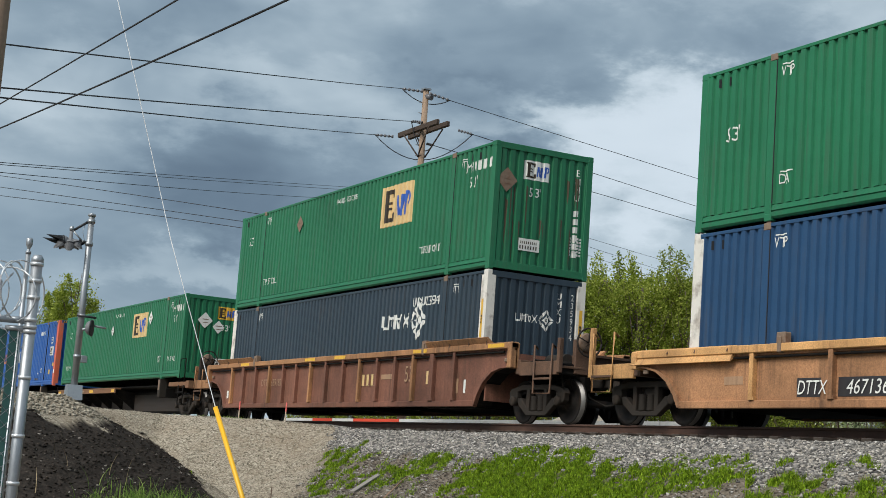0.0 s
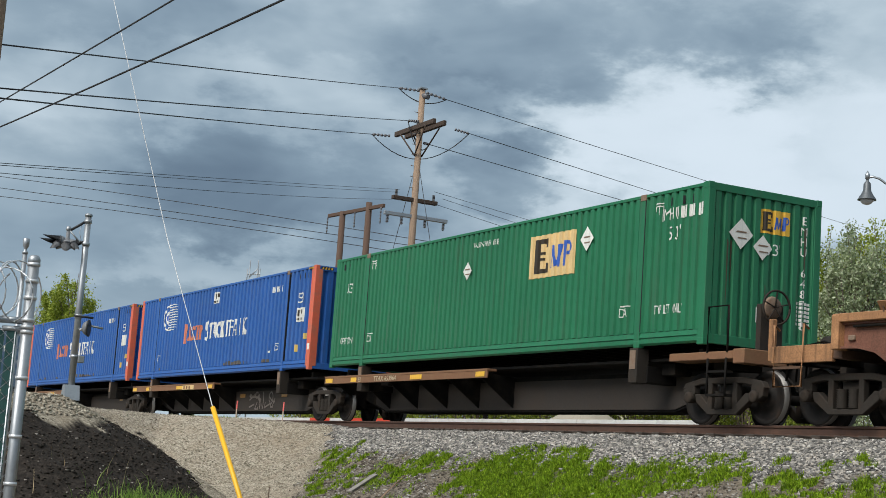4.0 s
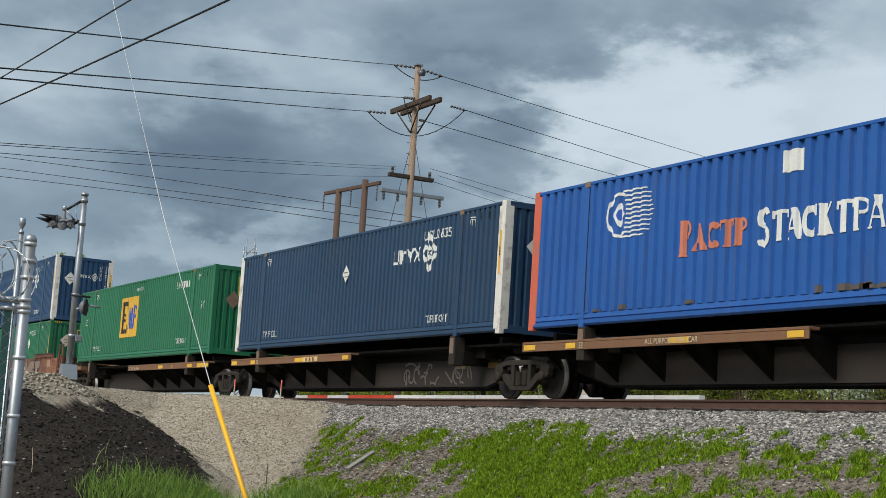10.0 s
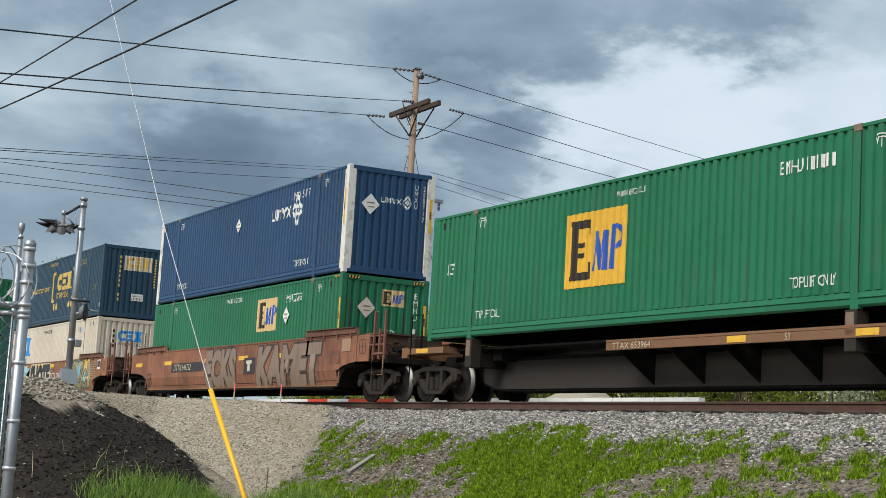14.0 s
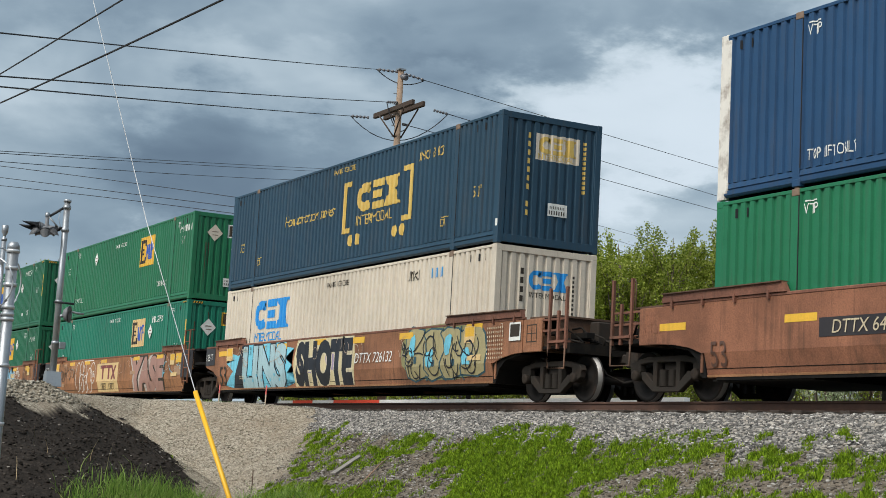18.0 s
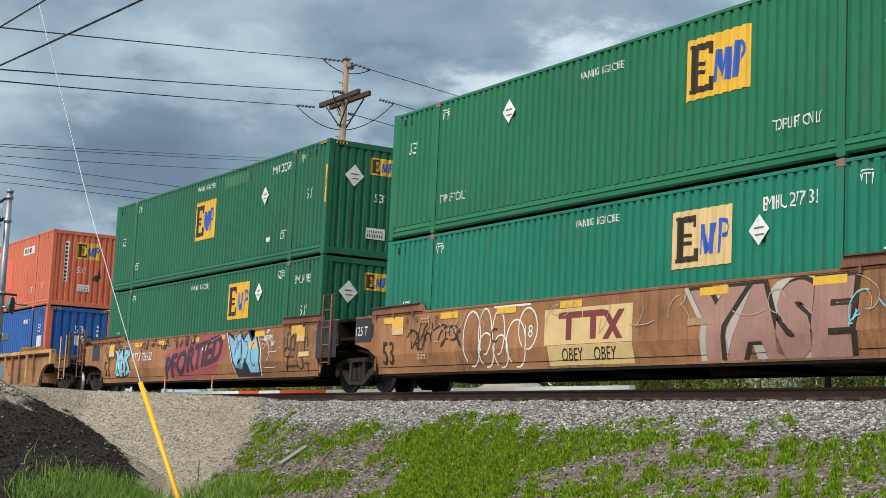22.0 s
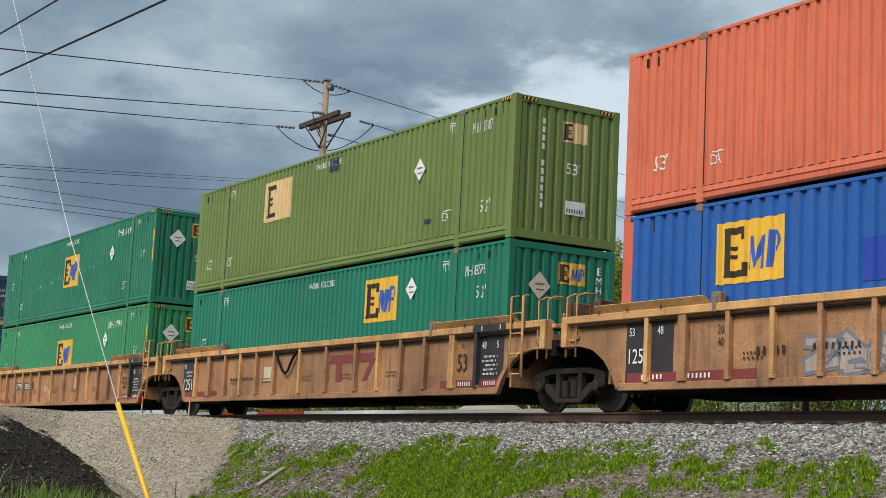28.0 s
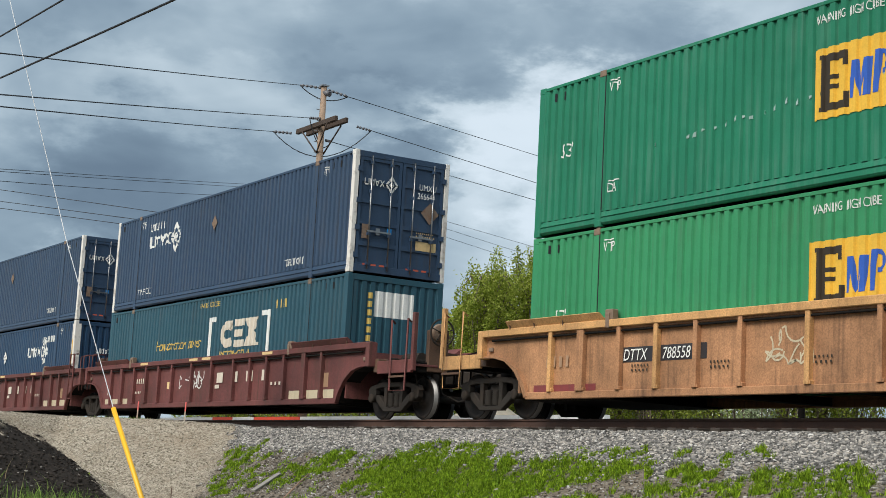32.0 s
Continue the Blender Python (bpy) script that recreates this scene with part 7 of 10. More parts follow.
CUBE_F = np.array([(0, 1, 3, 2), (4, 6, 7, 5), (0, 4, 5, 1), (2, 3, 7, 6), (0, 2, 6, 4), (1, 5, 7, 3)])


def stones(name, xy, size, material, label, rng, sink=0.25, flat=0.62):
    """Broken stones lying on the ground at the given places: one object."""
    n = len(xy)
    base = CUBE[None] * (1 + rng.uniform(-0.38, 0.28, (n, 8, 3)))
    base *= (size[:, None] * rng.uniform(0.6, 1.3, (n, 3)) * np.array([1.2, 1.0, flat]))[:, None, :] * 0.5
    a, t = rng.uniform(0, 6.28, n), rng.uniform(-0.7, 0.7, n)
    c, s, ct, st = np.cos(a), np.sin(a), np.cos(t), np.sin(t)
    y1, z1 = base[..., 1] * ct[:, None] - base[..., 2] * st[:, None], base[..., 1] * st[:, None] + base[..., 2] * ct[:, None]
    x2, y2 = base[..., 0] * c[:, None] - y1 * s[:, None], base[..., 0] * s[:, None] + y1 * c[:, None]
    z0 = uneven(xy[:, 0], xy[:, 1]) + size * (0.5 - sink) * flat
    v = np.stack([x2 + xy[:, :1], y2 + xy[:, 1:2], z1 + z0[:, None]], -1).reshape(-1, 3)
    f = (CUBE_F[None] + 8 * np.arange(n)[:, None, None]).reshape(-1, 4)
    return tagged(mesh_from(name, v, f, material), label, name.replace("_", " "), kind="stuff")


def island_material(name, ramp, rough=0.9, patchy=0.0):
    m, nt, b = nodes_of(name)
    N, L = nt.nodes.new, nt.links.new
    g, r = N("ShaderNodeNewGeometry"), N("ShaderNodeValToRGB")
    for e, (p, c) in zip(r.color_ramp.elements, (ramp[0], ramp[-1])):
        e.position, e.color = p, (*c, 1)
    for p, c in ramp[1:-1]:
        r.color_ramp.elements.new(p).color = (*c, 1)
    L(g.outputs["Random Per Island"], r.inputs["Fac"])
    tc, n, mx = N("ShaderNodeTexCoord"), N("ShaderNodeTexNoise"), N("ShaderNodeMix")
    n.inputs["Scale"].default_value, n.inputs["Detail"].default_value = 40, 4
    L(tc.outputs["Object"], n.inputs["Vector"])
    mx.data_type, mx.blend_type = "RGBA", "OVERLAY"
    mx.inputs["Factor"].default_value = 0.35
    L(r.outputs["Color"], mx.inputs["A"]), L(n.outputs["Fac"], mx.inputs["B"])
    col = mx.outputs["Result"]
    if patchy:
        pn, mr, hs = N("ShaderNodeTexNoise"), N("ShaderNodeMapRange"), N("ShaderNodeHueSaturation")
        pn.inputs["Scale"].default_value, pn.inputs["Detail"].default_value = patchy, 3.0
        mr.inputs["From Min"].default_value, mr.inputs["From Max"].default_value = 0.32, 0.68
        mr.inputs["To Min"].default_value, mr.inputs["To Max"].default_value = 0.35, 1.35
        L(tc.outputs["Object"], pn.inputs["Vector"]), L(pn.outputs["Fac"], mr.inputs["Value"]), L(mr.outputs[0], hs.inputs["Value"]), L(col, hs.inputs["Color"])
        col = hs.outputs[0]
    L(col, b.inputs["Base Color"])
    b.inputs["Roughness"].default_value = rough
    b.inputs["Specular IOR Level"].default_value = 0.2
    return m


ROCK = island_material("crushed_rock", ((0.0, (0.055, 0.054, 0.052)), (0.35, (0.140, 0.134, 0.126)), (0.65, (0.24, 0.23, 0.215)), (0.9, (0.38, 0.345, 0.30)), (1.0, (0.54, 0.52, 0.49))))
PEBBLE = island_material("pale_pebbles", ((0.0, (0.15, 0.13, 0.10)), (0.5, (0.285, 0.25, 0.196)), (1.0, (0.46, 0.42, 0.345))))
BANK_STONE = island_material("bank_stones", ((0.0, (0.055, 0.046, 0.037)), (0.45, (0.13, 0.112, 0.092)), (0.8, (0.22, 0.20, 0.175)), (1.0, (0.42, 0.40, 0.37))))
CLOD = island_material("soil_clods", ((0.0, (0.013, 0.011, 0.009)), (0.8, (0.040, 0.032, 0.027)), (0.95, (0.07, 0.058, 0.048)), (1.0, (0.36, 0.33, 0.30))))


def scatter_stones():
    rng = np.random.default_rng(4)

    def pick(n, x0, x1, y0, y1, keep):
        p = np.stack([rng.uniform(x0, x1, n), rng.uniform(y0, y1, n)], -1)
        return p[rng.uniform(0, 1, n) < keep(p[:, 0], p[:, 1])]

    p = pick(105000, -38.5, -9, 14.4, 16.92, lambda x, y: ground_masks(x, y)[3] * (1 - 0.5 * ground_masks(x, y)[2]))
    stones("ballast_stones", p, rng.uniform(0.025, 0.055, len(p)), ROCK, "grey crushed rock ballast along the rails", rng)
    p = pick(48000, -33, -9, 11.5, 15.2, lambda x, y: np.clip(1 - ground_masks(x, y)[3], 0, 1) * (1 - 0.85 * ground_masks(x, y)[2]) * (1 - ground_masks(x, y)[0]) * (0.55 + 0.45 * (lumps(x, y, 1.7, 3.0) > 0.1)))
    stones("loose_stones", p, 0.013 + 0.037 * rng.uniform(0, 1, len(p)) ** 2, BANK_STONE, "loose grey-brown stones on the earth bank", rng)
    p = pick(22000, -47, -28, 9, 16.6, lambda x, y: ground_masks(x, y)[0] * 0.9)
    stones("path_gravel", p, rng.uniform(0.015, 0.036, len(p)), PEBBLE, "pale crushed gravel on the ramp", rng)
    p = pick(5200, -38, -31, 6.5, 11, lambda x, y: (np.abs(edge_distance(x, y) - 0.0) < 0.85) * (x > -37.5) * (y < 10.6))
    stones("heaped_rubble", p, rng.uniform(0.025, 0.065, len(p)), PEBBLE, "heap of pale broken stones round the signal's foot", rng)
    p = pick(16000, -41, -25, 3.5, 12.5, lambda x, y: ground_masks(x, y)[1])
    stones("soil_clods", p, rng.uniform(0.015, 0.05, len(p)), CLOD, "dark crumbly soil with a few pale stones", rng)


scatter_stones()


def blades(name, xy, height, width, lean, material, label, rng, segs=2, z=None):
    """Grass blades or small leaves growing from the ground: one object."""
    n = len(xy)
    a = rng.uniform(0, 6.28, n)
    wx, wy = np.cos(a) * width / 2, np.sin(a) * width / 2
    la = rng.uniform(0, 6.28, n)
    lx, ly = np.cos(la) * lean * height, np.sin(la) * lean * height
    z0 = (uneven(xy[:, 0], xy[:, 1]) if z is None else z) - 0.01
    rows = []
    for k in range(segs + 1):
        u = k / segs
        w = 1.0 - 0.95 * u ** 1.6
        cx, cy, cz = xy[:, 0] + lx * u ** 2, xy[:, 1] + ly * u ** 2, z0 + height * u * (1 - 0.25 * lean * u)
        rows.append(np.stack([np.stack([cx - wx * w, cy - wy * w, cz], -1), np.stack([cx + wx * w, cy + wy * w, cz], -1)], 1))
    v = np.concatenate(rows, 1).reshape(-1, 3)
    per = 2 * (segs + 1)
    f = np.array([(2 * k, 2 * k + 1, 2 * k + 3, 2 * k + 2) for k in range(segs)])
    f = (f[None] + per * np.arange(n)[:, None, None]).reshape(-1, 4)
    return tagged(mesh_from(name, v, f, material), label, name.replace("_", " "), kind="stuff")


def leaf_material(name, ramp, glow=0.35, patchy=0.0):
    m = island_material(name, ramp, 0.6, patchy)
    b = m.node_tree.nodes["Principled BSDF"]
    b.inputs["Transmission Weight"].default_value = 0.0
    b.inputs["Subsurface Weight"].default_value = 0.0
    N, L = m.node_tree.nodes.new, m.node_tree.links.new
    tr, ad, out = N("ShaderNodeBsdfTranslucent"), N("ShaderNodeMixShader"), m.node_tree.nodes["Material Output"]
    L(b.inputs["Base Color"].links[0].from_socket, tr.inputs["Color"])
    ad.inputs["Fac"].default_value = glow
    L(b.outputs[0], ad.inputs[1]), L(tr.outputs[0], ad.inputs[2]), L(ad.outputs[0], out.inputs["Surface"])
    return m


LEAF_LOW = leaf_material("low_weeds", ((0.0, (0.08, 0.15, 0.008)), (0.5, (0.20, 0.33, 0.014)), (1.0, (0.38, 0.52, 0.035))), patchy=16.0)
LEAF_TALL = leaf_material("tall_grass", ((0.0, (0.08, 0.17, 0.03)), (0.6, (0.19, 0.32, 0.05)), (1.0, (0.36, 0.46, 0.13))))
LEAF_DRY = island_material("dry_stalks", ((0.0, (0.20, 0.14, 0.08)), (1.0, (0.42, 0.33, 0.20))))


def grow_low_plants():
    rng = np.random.default_rng(9)
    # tufts of upright sprigs, each a spray of short leaves from one root
    p = np.stack([rng.uniform(-35, -11, 40000), rng.uniform(11.4, 15.9, 40000)], -1)
    g = ground_masks(p[:, 0], p[:, 1])[2]
    thin = np.clip(0.85 + 0.5 * lumps(p[:, 0], p[:, 1], 4.0, 7.0) + 0.5 * lumps(p[:, 0], p[:, 1], 11.0, 3.0), 0.3, 1)
    p = p[rng.uniform(0, 1, len(p)) < g * thin]
    tall = rng.uniform(0.04, 0.15, len(p)) * np.clip(0.8 + 0.5 * lumps(p[:, 0], p[:, 1], 6.0, 1.0), 0.45, 1.3)
    per = 26
    q = np.repeat(p, per, 0) + rng.normal(0, 0.030, (len(p) * per, 2))
    n = len(q)
    blades("low_weeds", q, np.repeat(tall, per) * rng.uniform(0.45, 1.15, n), rng.uniform(0.010, 0.026, n), rng.uniform(0.1, 0.6, n), LEAF_LOW, "bright green low weeds in dense tufts on the bank", rng)
    p = np.stack([rng.uniform(-34, -11, 60000), rng.uniform(11.4, 15.3, 60000)], -1)
    k = (lumps(p[:, 0], p[:, 1], 3.3, 2.5) + 0.5 * lumps(p[:, 0], p[:, 1], 9.0, 1.5) > 0.46) & (ground_masks(p[:, 0], p[:, 1])[0] < 0.2)
    p = p[k]
    n = len(p)
    blades("sparse_weeds", p, rng.uniform(0.04, 0.10, n), rng.uniform(0.012, 0.025, n), rng.uniform(0.2, 0.9, n), LEAF_LOW, "scattered small weeds between the stones", rng)
    spots = [(-29.2, 9.2, 0.8, 900), (-29.8, 10.1, 0.7, 950), (-30.0, 10.9, 0.55, 600), (-29.3, 11.5, 0.5, 320), (-28.3, 11.8, 0.5, 340), (-27.2, 11.9, 0.4, 160), (-28.6, 8.2, 0.6, 300)]
    q = np.concatenate([np.stack([rng.normal(x, s * 0.5, k), rng.normal(y, s * 0.42, k)], -1) for x, y, s, k in spots])
    n = len(q)
    blades("tall_grass", q, rng.uniform(0.16, 0.52, n), rng.uniform(0.010, 0.022, n), rng.uniform(0.1, 0.9, n), LEAF_TALL, "tall fresh green grass at the foot of the bank", rng, 4)
    d = np.stack([rng.normal(-29.6, 1.2, 26), rng.normal(7.8, 1.2, 26)], -1)
    blades("dry_stalks", d, rng.uniform(0.3, 0.65, 26), np.full(26, 0.012), rng.uniform(0.1, 0.7, 26), LEAF_DRY, "dry pale weed stalks standing in the soil", rng, 4)
    # grassy strip at the platform's edge beside the track
    s = np.stack([rng.uniform(-62, -41, 5000), rng.normal(15.2, 0.35, 5000)], -1)
    blades("verge_grass", s, rng.uniform(0.05, 0.16, 5000), np.full(5000, 0.015), rng.uniform(0.2, 0.8, 5000), LEAF_TALL, "thin green verge beside the track", rng)


grow_low_plants()

# ---- the track ----
RAIL_STEEL = surface("rail_rust", (0.075, 0.040, 0.028), rough=0.75, vary=0.3, stain=(0.13, 0.065, 0.04), stain_amt=0.5, stain_scale=3, bump=0.1)
TIE_WOOD = surface("tie_wood", (0.045, 0.035, 0.028), rough=0.9, vary=0.4, stain=(0.12, 0.10, 0.08), stain_amt=0.4, stain_scale=4, bump=0.4)


def lay_track():
    prof = [(-0.07, 0), (0.07, 0), (0.07, 0.012), (0.012, 0.03), (0.010, 0.125), (0.036, 0.14), (0.036, 0.168), (0.028, 0.175), (-0.028, 0.175), (-0.036, 0.168), (-0.036, 0.14), (-0.010, 0.125), (-0.012, 0.03), (-0.07, 0.012)]
    t = thing("railway_track", pose(0, 0, 0), "straight railway track of brown rails on wooden ties in ballast", "railway track", kind=UP)
    for s in (-1, 1):
        y = TRACK_Y + s * 0.755
        part("rail", slab([(y + p[0], RAIL - 0.175 + p[1]) for p in prof], -420, 160, "yz"), RAIL_STEEL, t)
        part("rail_head", bars((-420, 160, y - 0.022, y + 0.022, RAIL - 0.001, RAIL + 0.001)), STEEL, t, "polished running surface")
    tie = None
    for i in range(170):
        x = -95 + i * 0.53
        part("tie", lambda: bevelled(bars((-0.11, 0.11, -1.30, 1.30, -0.18, 0.0)), 0.012), TIE_WOOD, t, key="tie", at=pose(x, TRACK_Y, RAIL - 0.18))
        for s in (-1, 1):
            part("tie_plate", lambda: bars((-0.09, 0.09, -0.17, 0.17, 0.0, 0.012), (-0.07, -0.04, 0.08, 0.11, 0.012, 0.035), (0.04, 0.07, -0.11, -0.08, 0.012, 0.035)), RAIL_STEEL, t, key="tp", at=pose(x, TRACK_Y + s * 0.755, RAIL - 0.18))


lay_track()


# ---- poles and wires ----
WOOD = surface("weathered_pole_wood", (0.29, 0.205, 0.145), rough=0.9, vary=0.3, stain=(0.12, 0.085, 0.06), stain_amt=0.6, stain_scale=2, streak=0.7, bump=0.4, bump_scale=30)
WOOD_DARK = surface("dark_arm_wood", (0.060, 0.042, 0.032), rough=0.9, vary=0.3, bump=0.3)
WOOD_BROWN = surface("brown_frame_wood", (0.095, 0.058, 0.042), rough=0.9, vary=0.3, bump=0.3)
CABLE = surface("cable_black", (0.02, 0.021, 0.024), rough=0.6, vary=0.1, bump=0)
PORCELAIN = surface("insulator_grey", (0.13, 0.13, 0.14), rough=0.3, vary=0.1, bump=0)
GALV = surface("galvanised_steel", (0.36, 0.38, 0.40), rough=0.45, metal=0.75, vary=0.15, grain=30, stain=(0.22, 0.23, 0.24), stain_amt=0.4, stain_scale=6, bump=0.04)
ZINC = surface("bright_zinc", (0.62, 0.64, 0.66), rough=0.35, metal=0.5, vary=0.1, bump=0)
PLASTIC_Y = surface("yellow_guard_plastic", (0.78, 0.42, 0.02), rough=0.45, vary=0.06, bump=0)


def sagging(a, b, sag, n=24):
    a, b = Vector(a), Vector(b)
    return [a.lerp(b, i / n) - Vector((0, 0, 4 * sag * (i / n) * (1 - i / n))) for i in range(n + 1)]


def wire(a, b, sag, r, label="black overhead wire slung between poles", group="overhead wires"):
    ob = part("overhead_wire", bent(sagging(a, b, sag), r, 5), CABLE)
    return tagged(ob, label, "wire", group)


def insulator(parent, a, b, r=0.05):
    a, b = Vector(a), Vector(b)
    bm = bmesh.new()
    n = 5
    for i in range(n):
        rod(bm, a.lerp(b, i / n), a.lerp(b, (i + 0.6) / n), r, 8)
    rod(bm, a, b, r * 0.4, 6)
    part("insulator", bm, PORCELAIN, parent)


def main_pole():
    x, y, top = -52.02, 25.65, 16.10
    p = thing("utility_pole", pose(x, y, 2.3), "tall weathered wooden utility pole with cross-arms and insulators", "utility pole")
    Z = lambda z: z - 2.3
    part("pole_shaft", rod(bmesh.new(), (0, 0, -0.3), (0, 0, Z(top)), 0.175, 14, 0.115), WOOD, p)
    for dy in (-0.22, 0.22):
        part("cross_arm", bars((-1.65, 1.65, dy - 0.07, dy + 0.07, Z(14.42), Z(14.62)), bevel=0.02), WOOD_DARK, p)
    for s in (-1, 1):
        for dy in (-0.30, 0.30):
            part("arm_brace", rods([((s * 1.05, dy, Z(14.42)), (0, dy * 0.5, Z(13.45)))], 0.03), WOOD_DARK, p)
    part("cross_arm", bars((-0.1, 0.1, -0.95, 0.95, Z(11.65), Z(11.80)), bevel=0.015), WOOD_DARK, p)
    part("cross_arm", bars((-0.07, 0.07, -1.25, 1.45, Z(11.02), Z(11.16)), bevel=0.015), GALV, p)
    for yy in (-1.1, -0.5, 0.5, 1.3):
        insulator(p, (0, yy, Z(11.0)), (0, yy, Z(10.72)), 0.06)
    for yy in (-0.8, 0.8):
        insulator(p, (0, yy, Z(11.8)), (0, yy, Z(12.05)), 0.06)
    part("pole_cap", bars((-0.15, 0.15, -0.15, 0.15, Z(16.08), Z(16.14))), GALV, p)
    part("dead_end_bracket", rods([((0, 0, Z(15.85)), (0.28, 0.12, Z(15.75)))], 0.11, 10), PORCELAIN, p)
    for k in range(9):
        part("pole_step", rods([((0, -0.12, Z(12.2 + k * 0.42)), (0.05, -0.30, Z(12.2 + k * 0.42)))], 0.015), GALV, p)
    # insulator strings on both sides, and the slack jumpers between them
    left = [((-0.05, -0.10, Z(16.02)), (-0.41, -0.84, Z(16.07))), ((0.1, -0.12, Z(14.78)), (-0.21, -0.43, Z(14.81))), ((-0.5, -1.0, Z(14.16)), (-0.78, -1.65, Z(14.17)))]
    right = [((0.12, 0.1, Z(15.95)), (0.42, 0.84, Z(15.75))), ((0.6, 1.2, Z(14.60)), (0.87, 1.70, Z(14.48))), ((0.0, 0.2, Z(14.0)), (0.18, 0.36, Z(13.94)))]
    for a, b in left + right:
        insulator(p, a, b, 0.055)
    for (a, b), (c, d), drop in ((left[0], right[0], 0.35), (left[1], right[2], 0.6), (left[2], right[1], 1.0)):
        part("jumper_cable", bent(sagging(b, d, drop, 14), 0.02, 5), CABLE, p)
    for end in ((-2.6, -1.2, -0.2), (2.2, 1.6, -0.2)):
        part("guy_wire", rods([((0, 0, Z(13.4)), end)], 0.012, 5), CABLE, p)
    ends_l = [(-21.64, 3.95, 7.076), (-21.64, 3.95, 6.448), (-21.64, 3.95, 6.309)]
    ends_r = [(-117.3, 123.0, 27.42), (-117.3, 123.0, 24.30), (-117.3, 123.0, 23.45)]
    W = Vector((x, y, 2.3))
    for (a, b), e in zip(left, ends_l):
        wire(W + Vector(b), e, 0.03, 0.0125)
    for (a, b), e in zip(right, ends_r):
        wire(W + Vector(b), e, 0.06, 0.015)
    for a, e, sag in (((-52.28, 25.12, 12.105), 5.388, 0.024), ((-52.27, 25.13, 11.996), 5.358, 0.031), ((-52.08, 25.53, 11.763), 5.253, 0.12)):
        wire(a, (-21.64, 3.95, e), sag, 0.0055, "thin wire slung between poles")
    for a, e in (((-51.69, 26.30, 12.11), 18.28), ((-51.55, 26.59, 11.86), 16.30), ((-51.71, 26.27, 11.66), 15.12)):
        wire(a, (-117.3, 123.0, e), 0.1, 0.009, "thin wire slung between poles")
    for a, e, sag in ((16.357, 20.785, -0.12), (15.941, 19.984, -0.02), (15.352, 19.293, -0.17)):
        wire((-89.04, 45.52, a), (-118.1, 20.5, e + 0.12 * (e - a)), sag * 1.25, 0.023)


main_pole()


def frame_structure():
    p = thing("wooden_h_frame", pose(-86.74, 38.73, 2.3), "brown wooden two-pole frame carrying power lines", "utility frame")
    along = Vector((6.58, 0.76, 0)).normalized()
    for q, top in ((-1.57, 15.05), (1.57, 15.30)):
        part("frame_pole", rod(bmesh.new(), along * q + Vector((0, 0, -0.3)), along * q + Vector((0, 0, top)), 0.24, 12, 0.19), WOOD_BROWN, p)
    beam = bars((-3.32, 3.32, -0.09, 0.09, 14.82, 15.04), bevel=0.02)
    bmesh.ops.rotate(beam, cent=(0, 0, 0), matrix=Matrix.Rotation(math.atan2(along.y, along.x), 3, "Z"), verts=beam.verts[:])
    part("cross_beam", beam, WOOD_BROWN, p)
    for q in (-3.2, 0.15, 3.2):
        insulator(p, along * q + Vector((0, -0.12, 14.8)), along * q + Vector((0, -0.12, 13.8)), 0.055)


frame_structure()


def near_pole():
    p = thing("utility_pole", pose(-21.72, 3.90, 0), "close weathered wooden utility pole, grey-brown and cracked", "utility pole")
    part("pole_shaft", rod(bmesh.new(), (0, 0, -0.3), (0, 0, 15.5), 0.19, 16, 0.13), WOOD, p)
    part("guy_band", lathe([(11.9, 0.15), (11.9, 0.165), (12.1, 0.165), (12.1, 0.15)], 16, "z"), GALV, p)
    g = thing("guy_wire", pose(0, 0, 0), "steel guy wire with a yellow plastic guard near the ground", "guy wire")
    top, foot = Vector((-21.6, 3.95, 15.2)), Vector((-14.27, 5.86, 0.0))
    a, b = Vector((-15.47, 5.45, 2.09)), Vector((-14.97, 5.65, 1.19))
    foot = b + (b - a) * 1.32
    part("strand", bent([foot, b, a, Vector((-16.6, 5.14, 3.95)), Vector((-18.4, 4.72, 7.09)), Vector((-20.0, 4.33, 10.6)), top], 0.0055, 6), surface("pale_guy_strand", (0.60, 0.61, 0.62), rough=0.5, vary=0.05, bump=0), g)
    part("guard_sleeve", rods([(foot + (a - foot) * 0.06, a)], 0.026, 10), PLASTIC_Y, g, "yellow plastic sleeve")
    part("anchor_rod", rods([(foot - Vector((0, 0, 0.15)), foot + (a - foot) * 0.06)], 0.012, 8), GALV, g)
    wire((-21.64, 3.95, 6.131), (-8.11, 3.9, 5.353), 0.007, 0.009, "thick black service cable")
    wire((-21.64, 3.95, 5.789), (-7.88, 4.35, 5.093), 0.029, 0.0105, "thick black service cable with a splice")


near_pole()


# ---- crossing signal ----
SIGNAL_GREY = surface("signal_grey_paint", (0.16, 0.165, 0.175), rough=0.55, vary=0.25, bump=0)
SIGNAL_BLACK = surface("signal_black_paint", (0.022, 0.023, 0.026), rough=0.5, vary=0.2, bump=0)
LENS_RED = surface("lens_dark_red", (0.020, 0.008, 0.008), rough=0.35, vary=0.1, bump=0)


